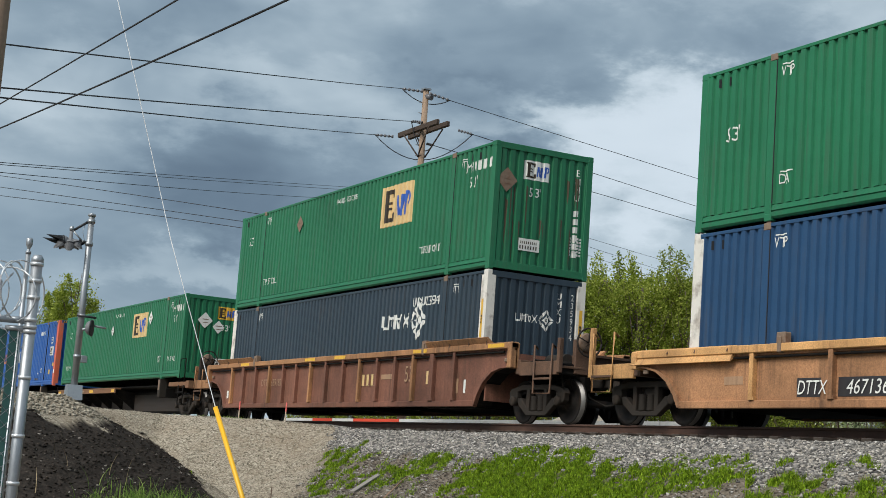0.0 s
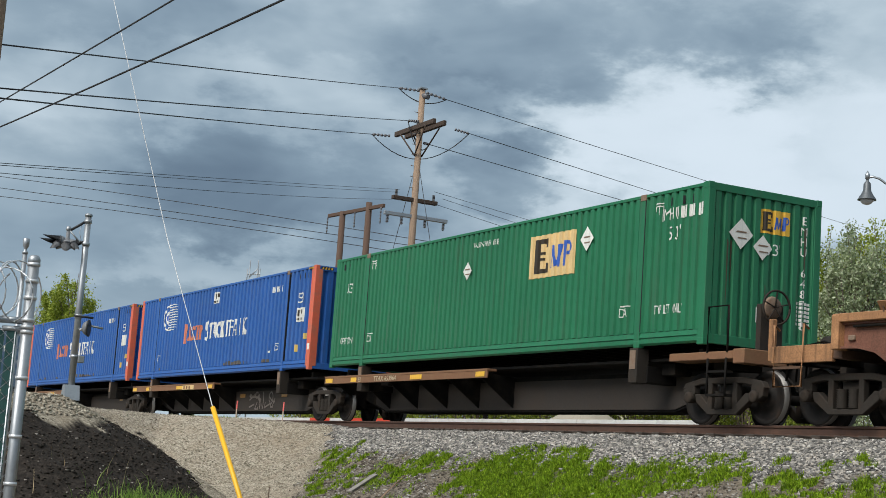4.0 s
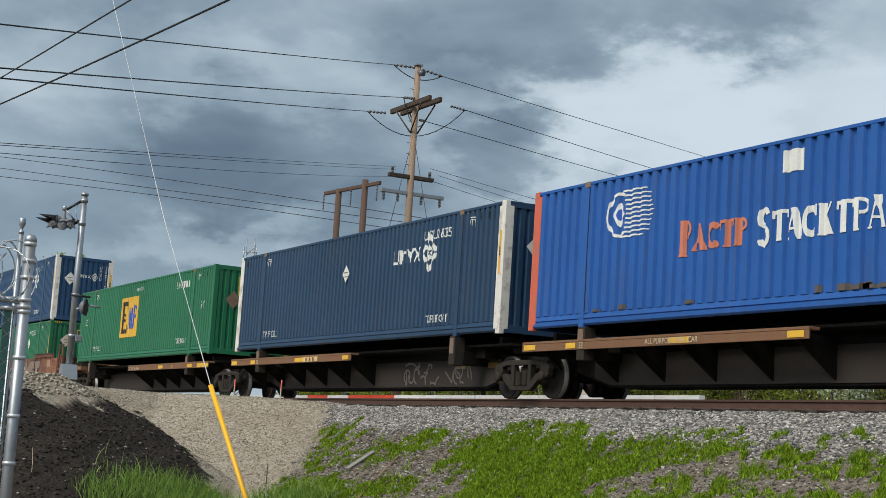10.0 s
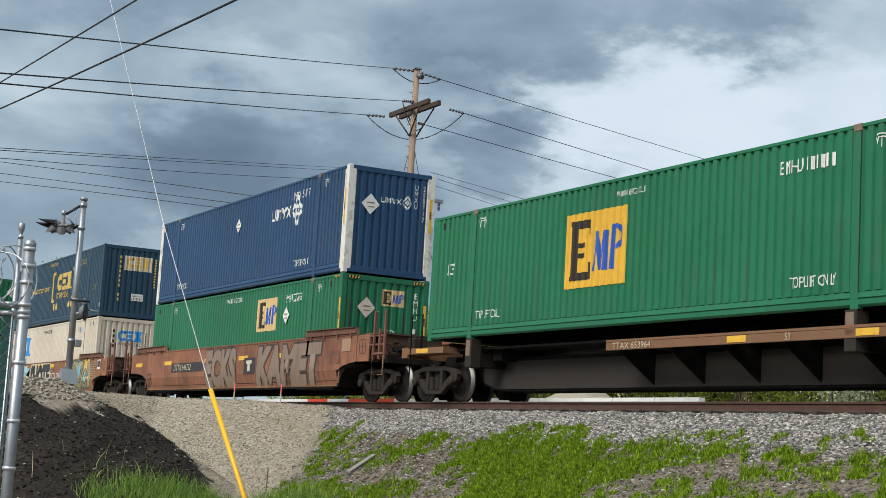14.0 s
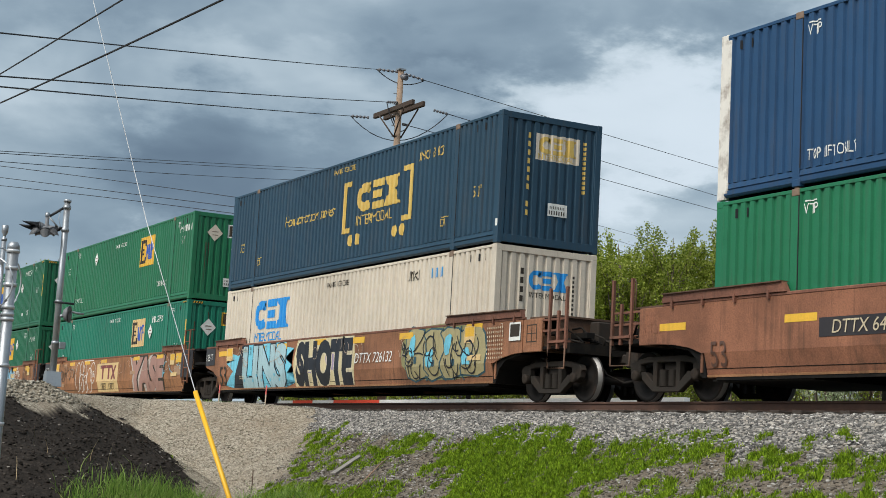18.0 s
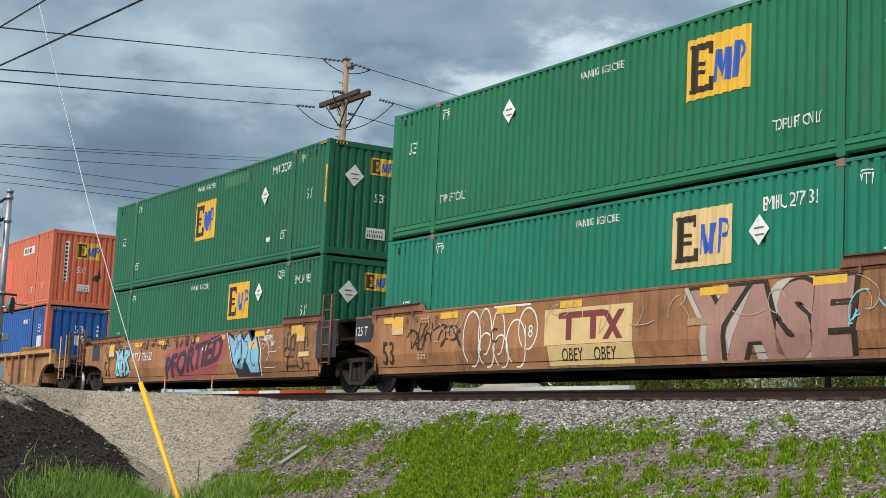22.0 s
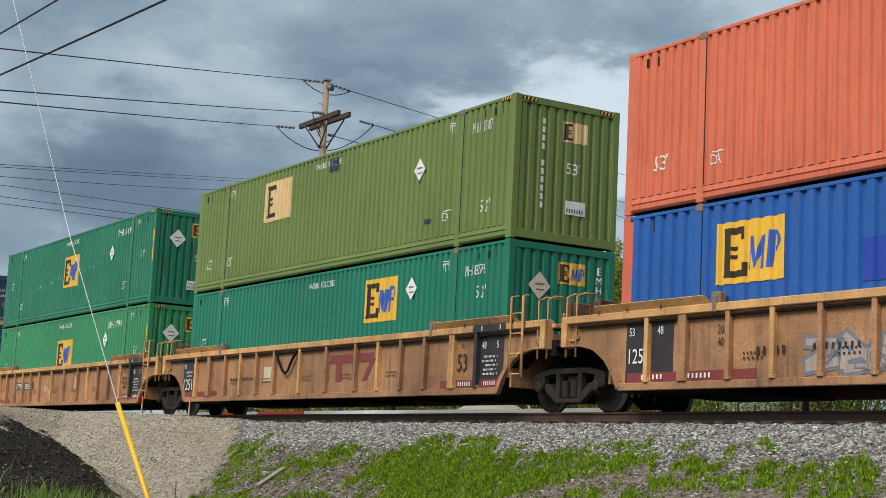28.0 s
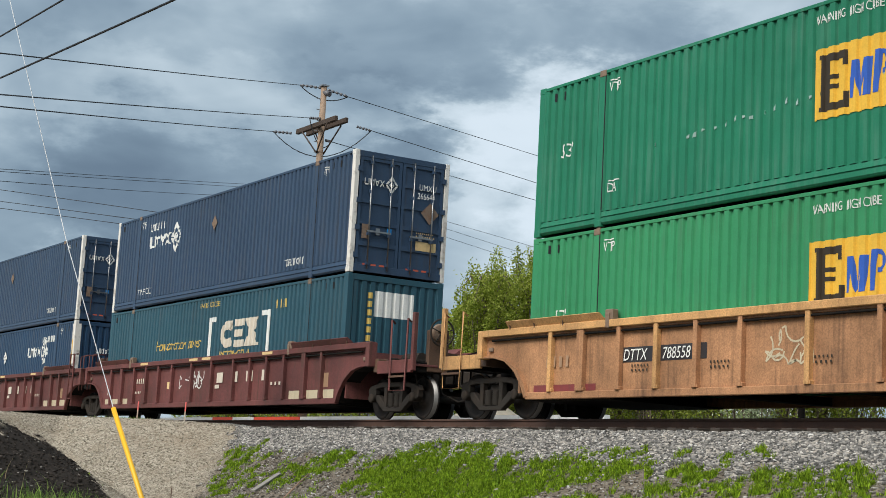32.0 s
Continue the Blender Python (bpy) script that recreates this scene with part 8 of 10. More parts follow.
def crossing_signal():
    z0 = 2.60
    p = thing("crossing_signal", pose(-35.08, 8.94, z0), "grey steel crossing signal mast with dark hooded lamps on brackets", "railway signal")
    part("base_skirt", slab([(-0.21, 0), (0.21, 0), (0.19, 0.06), (0.10, 0.34), (-0.10, 0.34), (-0.19, 0.06)], -0.17, 0.17), GALV, p, "flared cast base")
    part("mast", rod(bmesh.new(), (0, 0, 0.3), (0, 0, 4.24), 0.078, 16, 0.070), GALV, p)
    part("mast_cap", lathe([(4.24, 0.0), (4.24, 0.088), (4.29, 0.088), (4.31, 0.05), (4.31, 0.0)], 16, "z"), GALV, p)
    for z in (4.08, 3.55, 1.88, 0.95):
        part("mast_band", lathe([(z, 0.07), (z, 0.090), (z + 0.08, 0.090), (z + 0.08, 0.07)], 16, "z"), GALV, p)
    along, front = Vector((-0.247, -0.969, 0)), Vector((0.969, -0.247, 0))      # along the bracket, and square to it

    def at(a, f, z):
        return along * a + front * f + Vector((0, 0, z))

    part("bracket_arm", rods([(at(0.05, 0, 4.12), at(0.37, 0, 3.88))], 0.030, 8), SIGNAL_BLACK, p)
    part("bracket_brace", rods([(at(0.06, 0.02, 3.60), at(0.16, 0.03, 3.64)), (at(0.16, 0.03, 3.64), at(0.38, 0.02, 3.86))], 0.020, 8), GALV, p)
    part("drop_wire", bent([at(0.13, 0.0, 4.04), at(0.17, 0.02, 3.85), at(0.10, 0.06, 3.62)], 0.006, 5), GALV, p)
    part("arm_cap", lathe([(3.84, 0.04), (3.90, 0.06), (3.96, 0.045), (3.97, 0.0)], 12, "z"), GALV, p, at=pose(*at(0.42, 0, 0)))
    part("lamp_hub", lathe([(3.46, 0.0), (3.46, 0.06), (3.52, 0.09), (3.66, 0.09), (3.70, 0.045), (3.86, 0.04)], 16, "z"), SIGNAL_GREY, p, at=pose(*at(0.42, 0, 0)))

    def hooded(a, f, z, turn, tilt, reach, r=0.12):
        lamp = part("flasher", lathe([(-0.12, 0.0), (-0.11, 0.05), (-0.07, 0.85 * r), (0.0, r), (0.03, r)], 18, "x"), SIGNAL_GREY, p, at=pose(*at(a, f, z), 0, tilt, turn))
        hood = bmesh.new()
        n, k = 14, []
        for i in range(n + 1):
            b = radians(-25 + 230 * i / n)
            w = max(0.0, math.sin(b)) ** 0.8
            k.append([hood.verts.new((0.02, r * math.cos(b), r * math.sin(b))), hood.verts.new((0.05 + (reach - 0.05) * 0.55 * w, 1.02 * r * math.cos(b), r * math.sin(b) * 1.02)),
                      hood.verts.new((0.05 + (reach - 0.05) * w, 0.8 * r * math.cos(b), r * (0.98 * math.sin(b) + 0.10 * w)))])
        for q, m in zip(k, k[1:]):
            hood.faces.new((q[0], m[0], m[1], q[1]))
            hood.faces.new((q[1], m[1], m[2], q[2]))
        bmesh.ops.solidify(hood, geom=hood.faces[:], thickness=0.008)
        part("hood", hood, SIGNAL_BLACK if tilt < 20 else SIGNAL_GREY, lamp)
        part("rim", lathe([(-0.005, r), (-0.005, 1.07 * r), (0.02, 1.07 * r), (0.02, r)], 24, "x"), SIGNAL_BLACK, lamp)
        part("lens", lathe([(0.025, 0.88 * r), (0.04, 0.6 * r), (0.045, 0.0)], 16, "x"), LENS_RED, lamp)

    hooded(0.57, 0.10, 3.60, -98, 3, 0.40)        # two long hoods beyond the arm's end
    hooded(0.64, -0.06, 3.54, -104, 3, 0.40)
    hooded(0.60, 0.10, 3.52, -62, 58, 0.24)         # those over the road hang forward
    hooded(0.43, 0.15, 3.52, -16, 62, 0.27)
    hooded(0.31, 0.10, 3.54, 28, 55, 0.24)
    hooded(0.24, -0.04, 3.56, 72, 8, 0.22)
    # a bell with a dark mouth, on a tube across the mast
    part("cross_tube", rods([(at(0.10, 0.10, 1.92), at(-0.34, 0.06, 1.90))], 0.026, 8), SIGNAL_BLACK, p)
    bell = part("bell", lathe([(-0.12, 0.0), (-0.11, 0.06), (-0.08, 0.12), (-0.02, 0.165), (0.03, 0.175)], 24, "x"), SIGNAL_GREY, p, "grey dished bell with a black mouth", at=pose(*at(-0.22, 0.04, 1.66), 0, 0, 62))
    part("rim", lathe([(0.02, 0.172), (0.02, 0.195), (0.05, 0.195), (0.05, 0.172)], 24, "x"), SIGNAL_BLACK, bell)
    part("mouth", lathe([(0.032, 0.172), (0.032, 0.0)], 24, "x"), SIGNAL_BLACK, bell)
    part("stub_tube", rods([(at(-0.30, 0.0, 1.72), at(-0.58, -0.04, 1.69))], 0.026, 10), GALV, p)
    part("clamp", rods([(at(-0.05, 0.08, 1.60), at(-0.16, 0.06, 1.64))], 0.03, 8), GALV, p)
    part("junction_box", bars((-0.09, 0.09, 0.07, 0.22, 0.86, 1.02), bevel=0.015), GALV, p)


crossing_signal()


# ---- security fence ----
SLAT = surface("dark_green_slats", (0.012, 0.060, 0.055), rough=0.6, vary=0.2, bump=0.05)


def fence():
    f = thing("security_fence", pose(-11.03, 2.455, 0.0), "galvanised chain-link fence with green slats and razor coils", "fence")
    u = Vector((-0.35, -0.94, 0)).normalized()       # the fence runs away from its end post
    part("end_post", rod(bmesh.new(), (0, 0, -0.2), (0, 0, 2.86), 0.040, 18), GALV, f)
    part("post_cap", lathe([(2.85, 0.044), (2.89, 0.044), (2.915, 0.030), (2.92, 0.0)], 18, "z"), GALV, f)
    for z in (0.35, 0.72, 1.30, 1.63, 2.04, 2.365, 2.40, 2.45, 2.61, 2.73, 2.85):
        part("tension_band", lathe([(z - 0.012, 0.038), (z - 0.012, 0.0465), (z + 0.012, 0.0465), (z + 0.012, 0.038)], 18, "z"), ZINC, f)
    part("tension_bar", rods([(u * 0.075 + Vector((0, 0, 0.1)), u * 0.075 + Vector((0, 0, 2.40)))], 0.008, 6), ZINC, f)
    for z in (2.45, 2.385):
        part("rail_end", rods([(u * 0.04 + Vector((0, 0, z)), u * 0.17 + Vector((0, 0, z - 0.004)))], 0.020, 8), GALV, f)
    n1 = u * 3.0
    part("line_post", rod(bmesh.new(), n1 + Vector((0, 0, -0.2)), n1 + Vector((0, 0, 2.8)), 0.035, 12), GALV, f)
    part("top_rail", rods([((0, 0, 2.44), n1 + Vector((0, 0, 2.44)))], 0.022, 10), GALV, f)
    for i in range(34):
        a = u * (0.10 + 0.085 * i)
        side = Vector((-u.y, u.x, 0)) * 0.006
        bm = bmesh.new()
        w = u * 0.034
        vs = [bm.verts.new(a + s * w + t * side + Vector((0, 0, z))) for z in (0.1, 2.38) for s, t in ((-1, -1), (1, -1), (1, 1), (-1, 1))]
        for q in ((0, 1, 5, 4), (1, 2, 6, 5), (2, 3, 7, 6), (3, 0, 4, 7), (4, 5, 6, 7), (3, 2, 1, 0)):
            bm.faces.new([vs[k] for k in q])
        part("slat", bm, SLAT, f)
    rows = []
    off = Vector((-u.y, u.x, 0)) * 0.012
    for i in range(-26, 32):
        for s in (1, -1):
            x0 = 0.1 * i
            a, b = (x0, 0.1), (x0 + s * 2.3, 2.4)
            t0, t1 = 0.0, 1.0
            for lo, hi in ((0.02, 3.0),):
                d = b[0] - a[0]
                r0, r1 = sorted(((lo - a[0]) / d, (hi - a[0]) / d))
                t0, t1 = max(t0, r0), min(t1, r1)
            if t1 > t0:
                rows.append(tuple(u * (a[0] + (b[0] - a[0]) * t) + s * off * 0.5 + off + Vector((0, 0, a[1] + 2.3 * t)) for t in (t0, t1)))
    part("chain_link", rods(rows, 0.0022, 4), GALV, f)
    rng = np.random.default_rng(41)
    for r, ph, tilt in ((0.23, 0.4, 0.15), (0.19, 2.3, -0.17), (0.21, 4.1, 0.09)):
        pts = []
        nrm = Vector((-u.y, u.x, 0))
        wob, rise = rng.uniform(0.75, 1.15, 12), rng.uniform(-0.04, 0.05, 12)
        for i in range(260):
            a = 2 * math.pi * i / 24
            m, w = i // 24, (i % 24) / 24
            rr = r * (wob[m] * (1 - w) + wob[m + 1] * w)
            q = u * (0.06 + i * 0.0062 + tilt * wob[m] * math.cos(a + ph))       # stretched loops lean over
            pts.append(q + nrm * (0.8 * rr * math.cos(a + ph)) + Vector((0, 0, 2.62 + rise[m] * (1 - w) + rise[m + 1] * w + rr * math.sin(a + ph))))
        part("razor_coil", bent(pts, 0.0055, 5), ZINC, f)
        bm = bmesh.new()
        for i in range(0, 259, 3):
            c, d = pts[i], (pts[i + 1] - pts[i]).normalized()
            w = d.cross(Vector((0, 0, 1))).normalized() if abs(d.z) < 0.95 else Vector((1, 0, 0))
            v = [bm.verts.new(c + d * 0.03), bm.verts.new(c + w * 0.014), bm.verts.new(c - d * 0.03), bm.verts.new(c - w * 0.014)]
            bm.faces.new(v)
        bmesh.ops.solidify(bm, geom=bm.faces[:], thickness=0.001)
        part("razor_tape", bm, ZINC, f)
    g = thing("camera_post", pose(-14.66, 3.17, 0.0), "slim galvanised post with a small cup on top", "post")
    part("post_tube", rod(bmesh.new(), (0, 0, -0.2), (0, 0, 3.37), 0.023, 12), GALV, g)
    part("cup", lathe([(3.35, 0.026), (3.375, 0.026), (3.38, 0.014), (3.40, 0.014), (3.435, 0.030), (3.495, 0.032), (3.50, 0.026), (3.50, 0.0)], 14, "z"), GALV, g)
    part("clamp", lathe([(2.6, 0.04), (2.66, 0.04)], 12, "z"), GALV, g)


fence()


# ---- stakes, sticks, debris ----
PINK = surface("pink_ribbon", (0.75, 0.16, 0.14), rough=0.7, vary=0.1, bump=0)
LATH = surface("lath_wood", (0.50, 0.40, 0.30), rough=0.9, vary=0.2, bump=0.2)


def small_things():
    for x, y, h in ((-40.6, 15.0, 0.52), (-39.4, 15.9, 0.55)):
        z = float(uneven(np.array(x), np.array(y)))
        s = thing("survey_stake", pose(x, y, z, 0, 2, 10), "thin wooden survey stake with a pink top", "stake", "survey stakes")
        part("lath", bars((-0.02, 0.02, -0.008, 0.008, -0.1, h * 0.55)), LATH, s)
        part("flagged_top", bars((-0.021, 0.021, -0.009, 0.009, h * 0.55, h)), PINK, s, "pink painted top")
    b = thing("scrap_board", pose(-29.1, 13.63, float(uneven(np.array(-29.1), np.array(13.63))) + 0.07, 0, -21, 123), "grey weathered scrap board lying on the bank", "board")
    part("board", bevelled(bars((-0.52, 0.52, -0.055, 0.055, -0.02, 0.02)), 0.004), surface("grey_board", (0.24, 0.22, 0.195), rough=0.9, vary=0.25, bump=0.3), b)
    z = [float(uneven(np.array(q[0]), np.array(q[1]))) for q in ((-25.9, 12.1), (-27.2, 13.2), (-28.3, 14.2))]
    tw = part("fallen_branch", bent([(-25.9, 12.1, z[0] + 0.03), (-26.6, 12.7, (z[0] + z[1]) / 2 + 0.09), (-27.2, 13.2, z[1] + 0.08), (-27.8, 13.75, (z[1] + z[2]) / 2 + 0.10), (-28.3, 14.2, z[2] + 0.05)], 0.014, 6),
              surface("bare_twig", (0.27, 0.17, 0.11), rough=0.9, vary=0.3, bump=0.2))
    tagged(tw, "thin bare branch fallen across the bank", "branch")
    for x, y, h in ((-30.9, 12.3, 0.42), (-30.2, 11.2, 0.35)):
        s = part("standing_stick", bent([(x, y, float(uneven(np.array(x), np.array(y))) - 0.05), (x + 0.01, y, float(uneven(np.array(x), np.array(y))) + h)], 0.011, 6), WOOD_BROWN)
        tagged(s, "short brown stick standing in the gravel", "stick")


small_things()


# ---- beyond the track ----
BARRIER_R = surface("barrier_orange_red", (0.72, 0.085, 0.045), rough=0.5, vary=0.1, bump=0)
BARRIER_W = surface("barrier_white", (0.78, 0.78, 0.76), rough=0.5, vary=0.06, stain=DIRT, stain_amt=0.2, bump=0)
PALE_WALL = surface("pale_metal_wall", (0.66, 0.70, 0.74), rough=0.6, vary=0.06, bump=0.05)
CREAM_ROOF = surface("cream_roof", (0.66, 0.62, 0.42), rough=0.7, vary=0.08, bump=0.1)
BARK = surface("bark", (0.14, 0.11, 0.085), rough=0.95, vary=0.35, bump=0.4)


def barrier_mesh():
    return slab([(-0.28, 0), (0.28, 0), (0.28, 0.12), (0.12, 0.34), (0.09, 0.80), (-0.09, 0.80), (-0.12, 0.34), (-0.28, 0.12)], -0.95, 0.95, "yz")


def far_side():
    for i in range(19):
        x, y = -67.0 + i * 1.93, 24.0
        red = i in (6, 8, 9)
        b = thing("road_barrier", pose(x, y, 2.5, 0, 0, 0), "orange-red plastic road barrier" if red else "white plastic road barrier", "barrier", "row of road barriers")
        part("barrier_body", barrier_mesh, BARRIER_R if red else BARRIER_W, b, key="body")
        for q in (-0.65, 0.65):
            part("barrier_foot", lambda: bars((q - 0.15, q + 0.15, -0.3, 0.3, 0.0, 0.05)), DARK, b, key=("foot", q))
    bm = bmesh.new()
    bmesh.ops.create_cone(bm, segments=28, radius1=4.6, radius2=0.5, depth=2.5, cap_ends=True)
    for v in bm.verts:
        v.co.z += 1.25 + 0.12 * math.sin(5 * v.co.x + 3 * v.co.y)
    heap = part("gravel_heap", bm, PEBBLE)
    heap.matrix_basis = pose(-60.5, 39.4, 2.5)
    tagged(heap, "pale heap of gravel beyond the track", "gravel heap")

    def shed(x, y, turn, w, d, h, wall, roof, label, windows):
        s = thing("shed", pose(x, y, 2.5, 0, 0, turn), label, "building")
        part("wall", bars((-w / 2, w / 2, -d / 2, d / 2, 0, h)), wall, s)
        part("roof", slab([(-d / 2 - 0.4, h), (d / 2 + 0.4, h), (d / 2 + 0.4, h + 0.12), (0, h + 1.1), (-d / 2 - 0.4, h + 0.12)], -w / 2 - 0.4, w / 2 + 0.4, "yz"), roof, s)
        for k in range(windows):
            xk = -w / 2 + (k + 0.5) * w / windows
            win = part("window", bars((xk - 0.5, xk + 0.5, -d / 2 - 0.03, -d / 2 + 0.02, 1.0, 2.0)), BARRIER_W, s)
            part("pane", bars((xk - 0.42, xk + 0.42, -d / 2 - 0.045, -d / 2 - 0.031, 1.08, 1.92)), surface("dark_pane", (0.03, 0.035, 0.04), rough=0.1, vary=0.1, bump=0, spec=0.6), win)

    shed(-73.5, 53.5, 36, 6, 5, 2.2, CREAM_ROOF, CREAM_ROOF, "small cream shed with a shallow roof", 2)
    shed(-70.5, 60.0, 41, 16, 9, 3.2, PALE_WALL, PALE_WALL, "long pale metal shed", 5)

    def street_lamp(x, y, z, turn, label):
        s = thing("street_lamp", pose(x, y, 2.3, 0, 0, turn), label, "street lamp", "street lamps")
        h = z - 2.3
        part("lamp_post", rod(bmesh.new(), (1.6, 0, 0), (1.6, 0, h - 0.05), 0.13, 12, 0.09), DARK, s)
        part("lamp_arm", bent([(1.6, 0, h - 0.08), (1.25, 0, h + 0.12), (0.8, 0, h + 0.55), (0.45, 0, h + 0.82), (0.2, 0, h + 0.90), (0, 0, h + 0.86)], 0.045, 8), GALV, s)
        part("finial", lathe([(h + 0.80, 0.08), (h + 1.0, 0.09), (h + 1.04, 0.05), (h + 1.12, 0.02)], 12, "z"), GALV, s)
        part("shade", lathe([(h - 0.02, 0.36), (h + 0.02, 0.34), (h + 0.22, 0.22), (h + 0.36, 0.15), (h + 0.62, 0.14), (h + 0.72, 0.06), (h + 0.82, 0.05)], 20, "z"), surface("lamp_shade_grey", (0.10, 0.11, 0.12), rough=0.45, metal=0.3, vary=0.1, bump=0), s)
        part("globe", lathe([(h - 0.20, 0.05), (h - 0.16, 0.16), (h - 0.06, 0.25), (h, 0.26)], 18, "z"), surface("frosted_globe", (0.55, 0.56, 0.56), rough=0.15, vary=0.05, bump=0), s)

    street_lamp(-43.93, 40.87, 12.95, 46, "dark bell-shaped street lamp on a curved arm")
    street_lamp(-64.5, 38.25, 11.9, 239, "dark bell-shaped street lamp on a curved arm")
    m = thing("antenna_mast", pose(-103.06, 38.45, 2.3), "thin distant lattice mast with antennas", "mast")
    part("lattice", rods([((-0.28, -0.2, 0), (-0.28, -0.2, 13.2)), ((0.28, 0.2, 0), (0.28, 0.2, 13.2)), ((0, 0.35, 0), (0, 0.35, 12.9))] + [((-0.28, -0.2, 1.0 * k), (0.28, 0.2, 1.0 * k + 0.6)) for k in range(13)], 0.035, 6), GALV, m)
    part("antenna_ring", rods([((-0.5, -0.3, 12.2), (0.5, 0.3, 12.2)), ((-0.5, -0.3, 11.5), (0.5, 0.3, 11.5)), ((-0.45, -0.3, 11.4), (-0.45, -0.3, 12.6)), ((0.45, 0.3, 11.4), (0.45, 0.3, 12.6))], 0.04, 6), GALV, m)


far_side()


def tree(x, y, top, spread, seed, material, label, n_clump=70, per=70, leaf=0.20, low=0.25):
    """A tree: tapered trunk, limbs, and a crown of many small leaves in uneven clumps."""
    rng = np.random.default_rng(seed)
    z0 = 2.2
    h = top - z0
    t = thing("tree", pose(x, y, z0), label, "tree", "trees beyond the track")
    bm = bmesh.new()
    pts = [Vector((0.15 * math.sin(k * 1.3 + seed), 0.15 * math.cos(k * 1.7 + seed), h * 0.92 * k / 6)) for k in range(7)]
    for k in range(6):
        rod(bm, pts[k], pts[k + 1], h * 0.016 * (1 - k / 6.5), 8, h * 0.016 * (1 - (k + 1) / 6.5))
    part("trunk", bm, BARK, t)
    # upright boughs that fan out from the trunk and end in pointed tips; the leaves sit along them
    limbs = bmesh.new()
    feet, tips = [], []
    for k in range(n_clump):
        u = low + (0.88 - low) * rng.uniform(0, 1) ** 0.9
        a, r = rng.uniform(0, 6.28), math.sqrt(rng.uniform(0.03, 1)) * spread
        ceiling_h = h * (1.10 - 0.40 * (r / spread) ** 1.6) * rng.uniform(0.84, 1.0)
        foot = Vector((0.55 * r * math.cos(a), 0.55 * r * math.sin(a), u * h))
        tip = Vector((r * math.cos(a), r * math.sin(a), min(ceiling_h, u * h + h * rng.uniform(0.16, 0.30))))
        feet.append(tuple(foot)), tips.append(tuple(tip))
        if k % 2 == 0:
            rod(limbs, pts[min(6, int(max(0, u - 0.12) * 6))], foot, 0.05, 5, 0.03)
            rod(limbs, foot, tip, 0.03, 5, 0.008)
    part("branch_structure", limbs, BARK, t)
    n = n_clump * per
    i = rng.integers(0, n_clump, n)
    w = rng.uniform(0, 1, n) ** 0.8
    feet, tips = np.array(feet), np.array(tips)
    p = feet[i] + (tips - feet)[i] * w[:, None]
    p += rng.normal(0, 1, (n, 3)) * ((0.40 - 0.31 * w) * (0.55 + 0.14 * spread))[:, None]
    d1, d2 = rng.normal(0, 1, (n, 3)), rng.normal(0, 1, (n, 3))
    d1 /= np.linalg.norm(d1, axis=1)[:, None]
    d2 = np.cross(d1, d2)
    d2 /= np.linalg.norm(d2, axis=1)[:, None]
    L = rng.uniform(0.6, 1.2, n)[:, None] * leaf
    v = np.stack([p - d1 * L * 0.5, p + d2 * L * 0.3, p + d1 * L * 0.5, p - d2 * L * 0.3], 1).reshape(-1, 3)
    f = np.arange(4 * n).reshape(-1, 4)
    crown = mesh_from("crown", v, f, material)
    crown.parent = t
    crown["kind"] = "stuff"
    return t


CROWN = leaf_material("spring_leaves", ((0.0, (0.13, 0.185, 0.018)), (0.5, (0.30, 0.37, 0.048)), (1.0, (0.52, 0.56, 0.13))), 0.5)
CROWN_DARK = leaf_material("dense_leaves", ((0.0, (0.10, 0.15, 0.016)), (0.5, (0.24, 0.305, 0.042)), (1.0, (0.43, 0.47, 0.105))), 0.5)
CROWN_PALE = leaf_material("silver_leaves", ((0.0, (0.16, 0.21, 0.09)), (0.5, (0.30, 0.36, 0.20)), (1.0, (0.50, 0.54, 0.38))), 0.3)


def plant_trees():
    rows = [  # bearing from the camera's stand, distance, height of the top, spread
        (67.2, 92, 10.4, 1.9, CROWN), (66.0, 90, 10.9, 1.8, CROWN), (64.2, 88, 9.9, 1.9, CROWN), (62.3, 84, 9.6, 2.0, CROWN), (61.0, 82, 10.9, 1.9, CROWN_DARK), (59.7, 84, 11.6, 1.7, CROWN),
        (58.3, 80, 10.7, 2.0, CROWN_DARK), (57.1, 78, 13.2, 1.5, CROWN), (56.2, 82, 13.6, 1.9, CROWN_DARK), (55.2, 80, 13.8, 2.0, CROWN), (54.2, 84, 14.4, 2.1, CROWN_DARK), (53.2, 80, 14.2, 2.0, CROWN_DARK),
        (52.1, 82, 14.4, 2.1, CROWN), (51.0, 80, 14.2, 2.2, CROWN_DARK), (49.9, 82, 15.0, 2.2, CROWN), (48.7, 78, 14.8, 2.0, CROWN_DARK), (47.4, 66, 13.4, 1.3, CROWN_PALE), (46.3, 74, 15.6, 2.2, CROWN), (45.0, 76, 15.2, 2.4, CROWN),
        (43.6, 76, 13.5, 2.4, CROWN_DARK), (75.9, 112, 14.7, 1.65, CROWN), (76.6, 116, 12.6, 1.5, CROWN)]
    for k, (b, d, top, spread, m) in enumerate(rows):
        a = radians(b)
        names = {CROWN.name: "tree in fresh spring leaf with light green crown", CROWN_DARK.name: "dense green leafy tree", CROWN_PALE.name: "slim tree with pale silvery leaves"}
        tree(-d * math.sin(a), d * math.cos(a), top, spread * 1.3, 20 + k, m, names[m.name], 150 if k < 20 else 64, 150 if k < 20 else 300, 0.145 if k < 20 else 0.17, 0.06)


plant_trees()


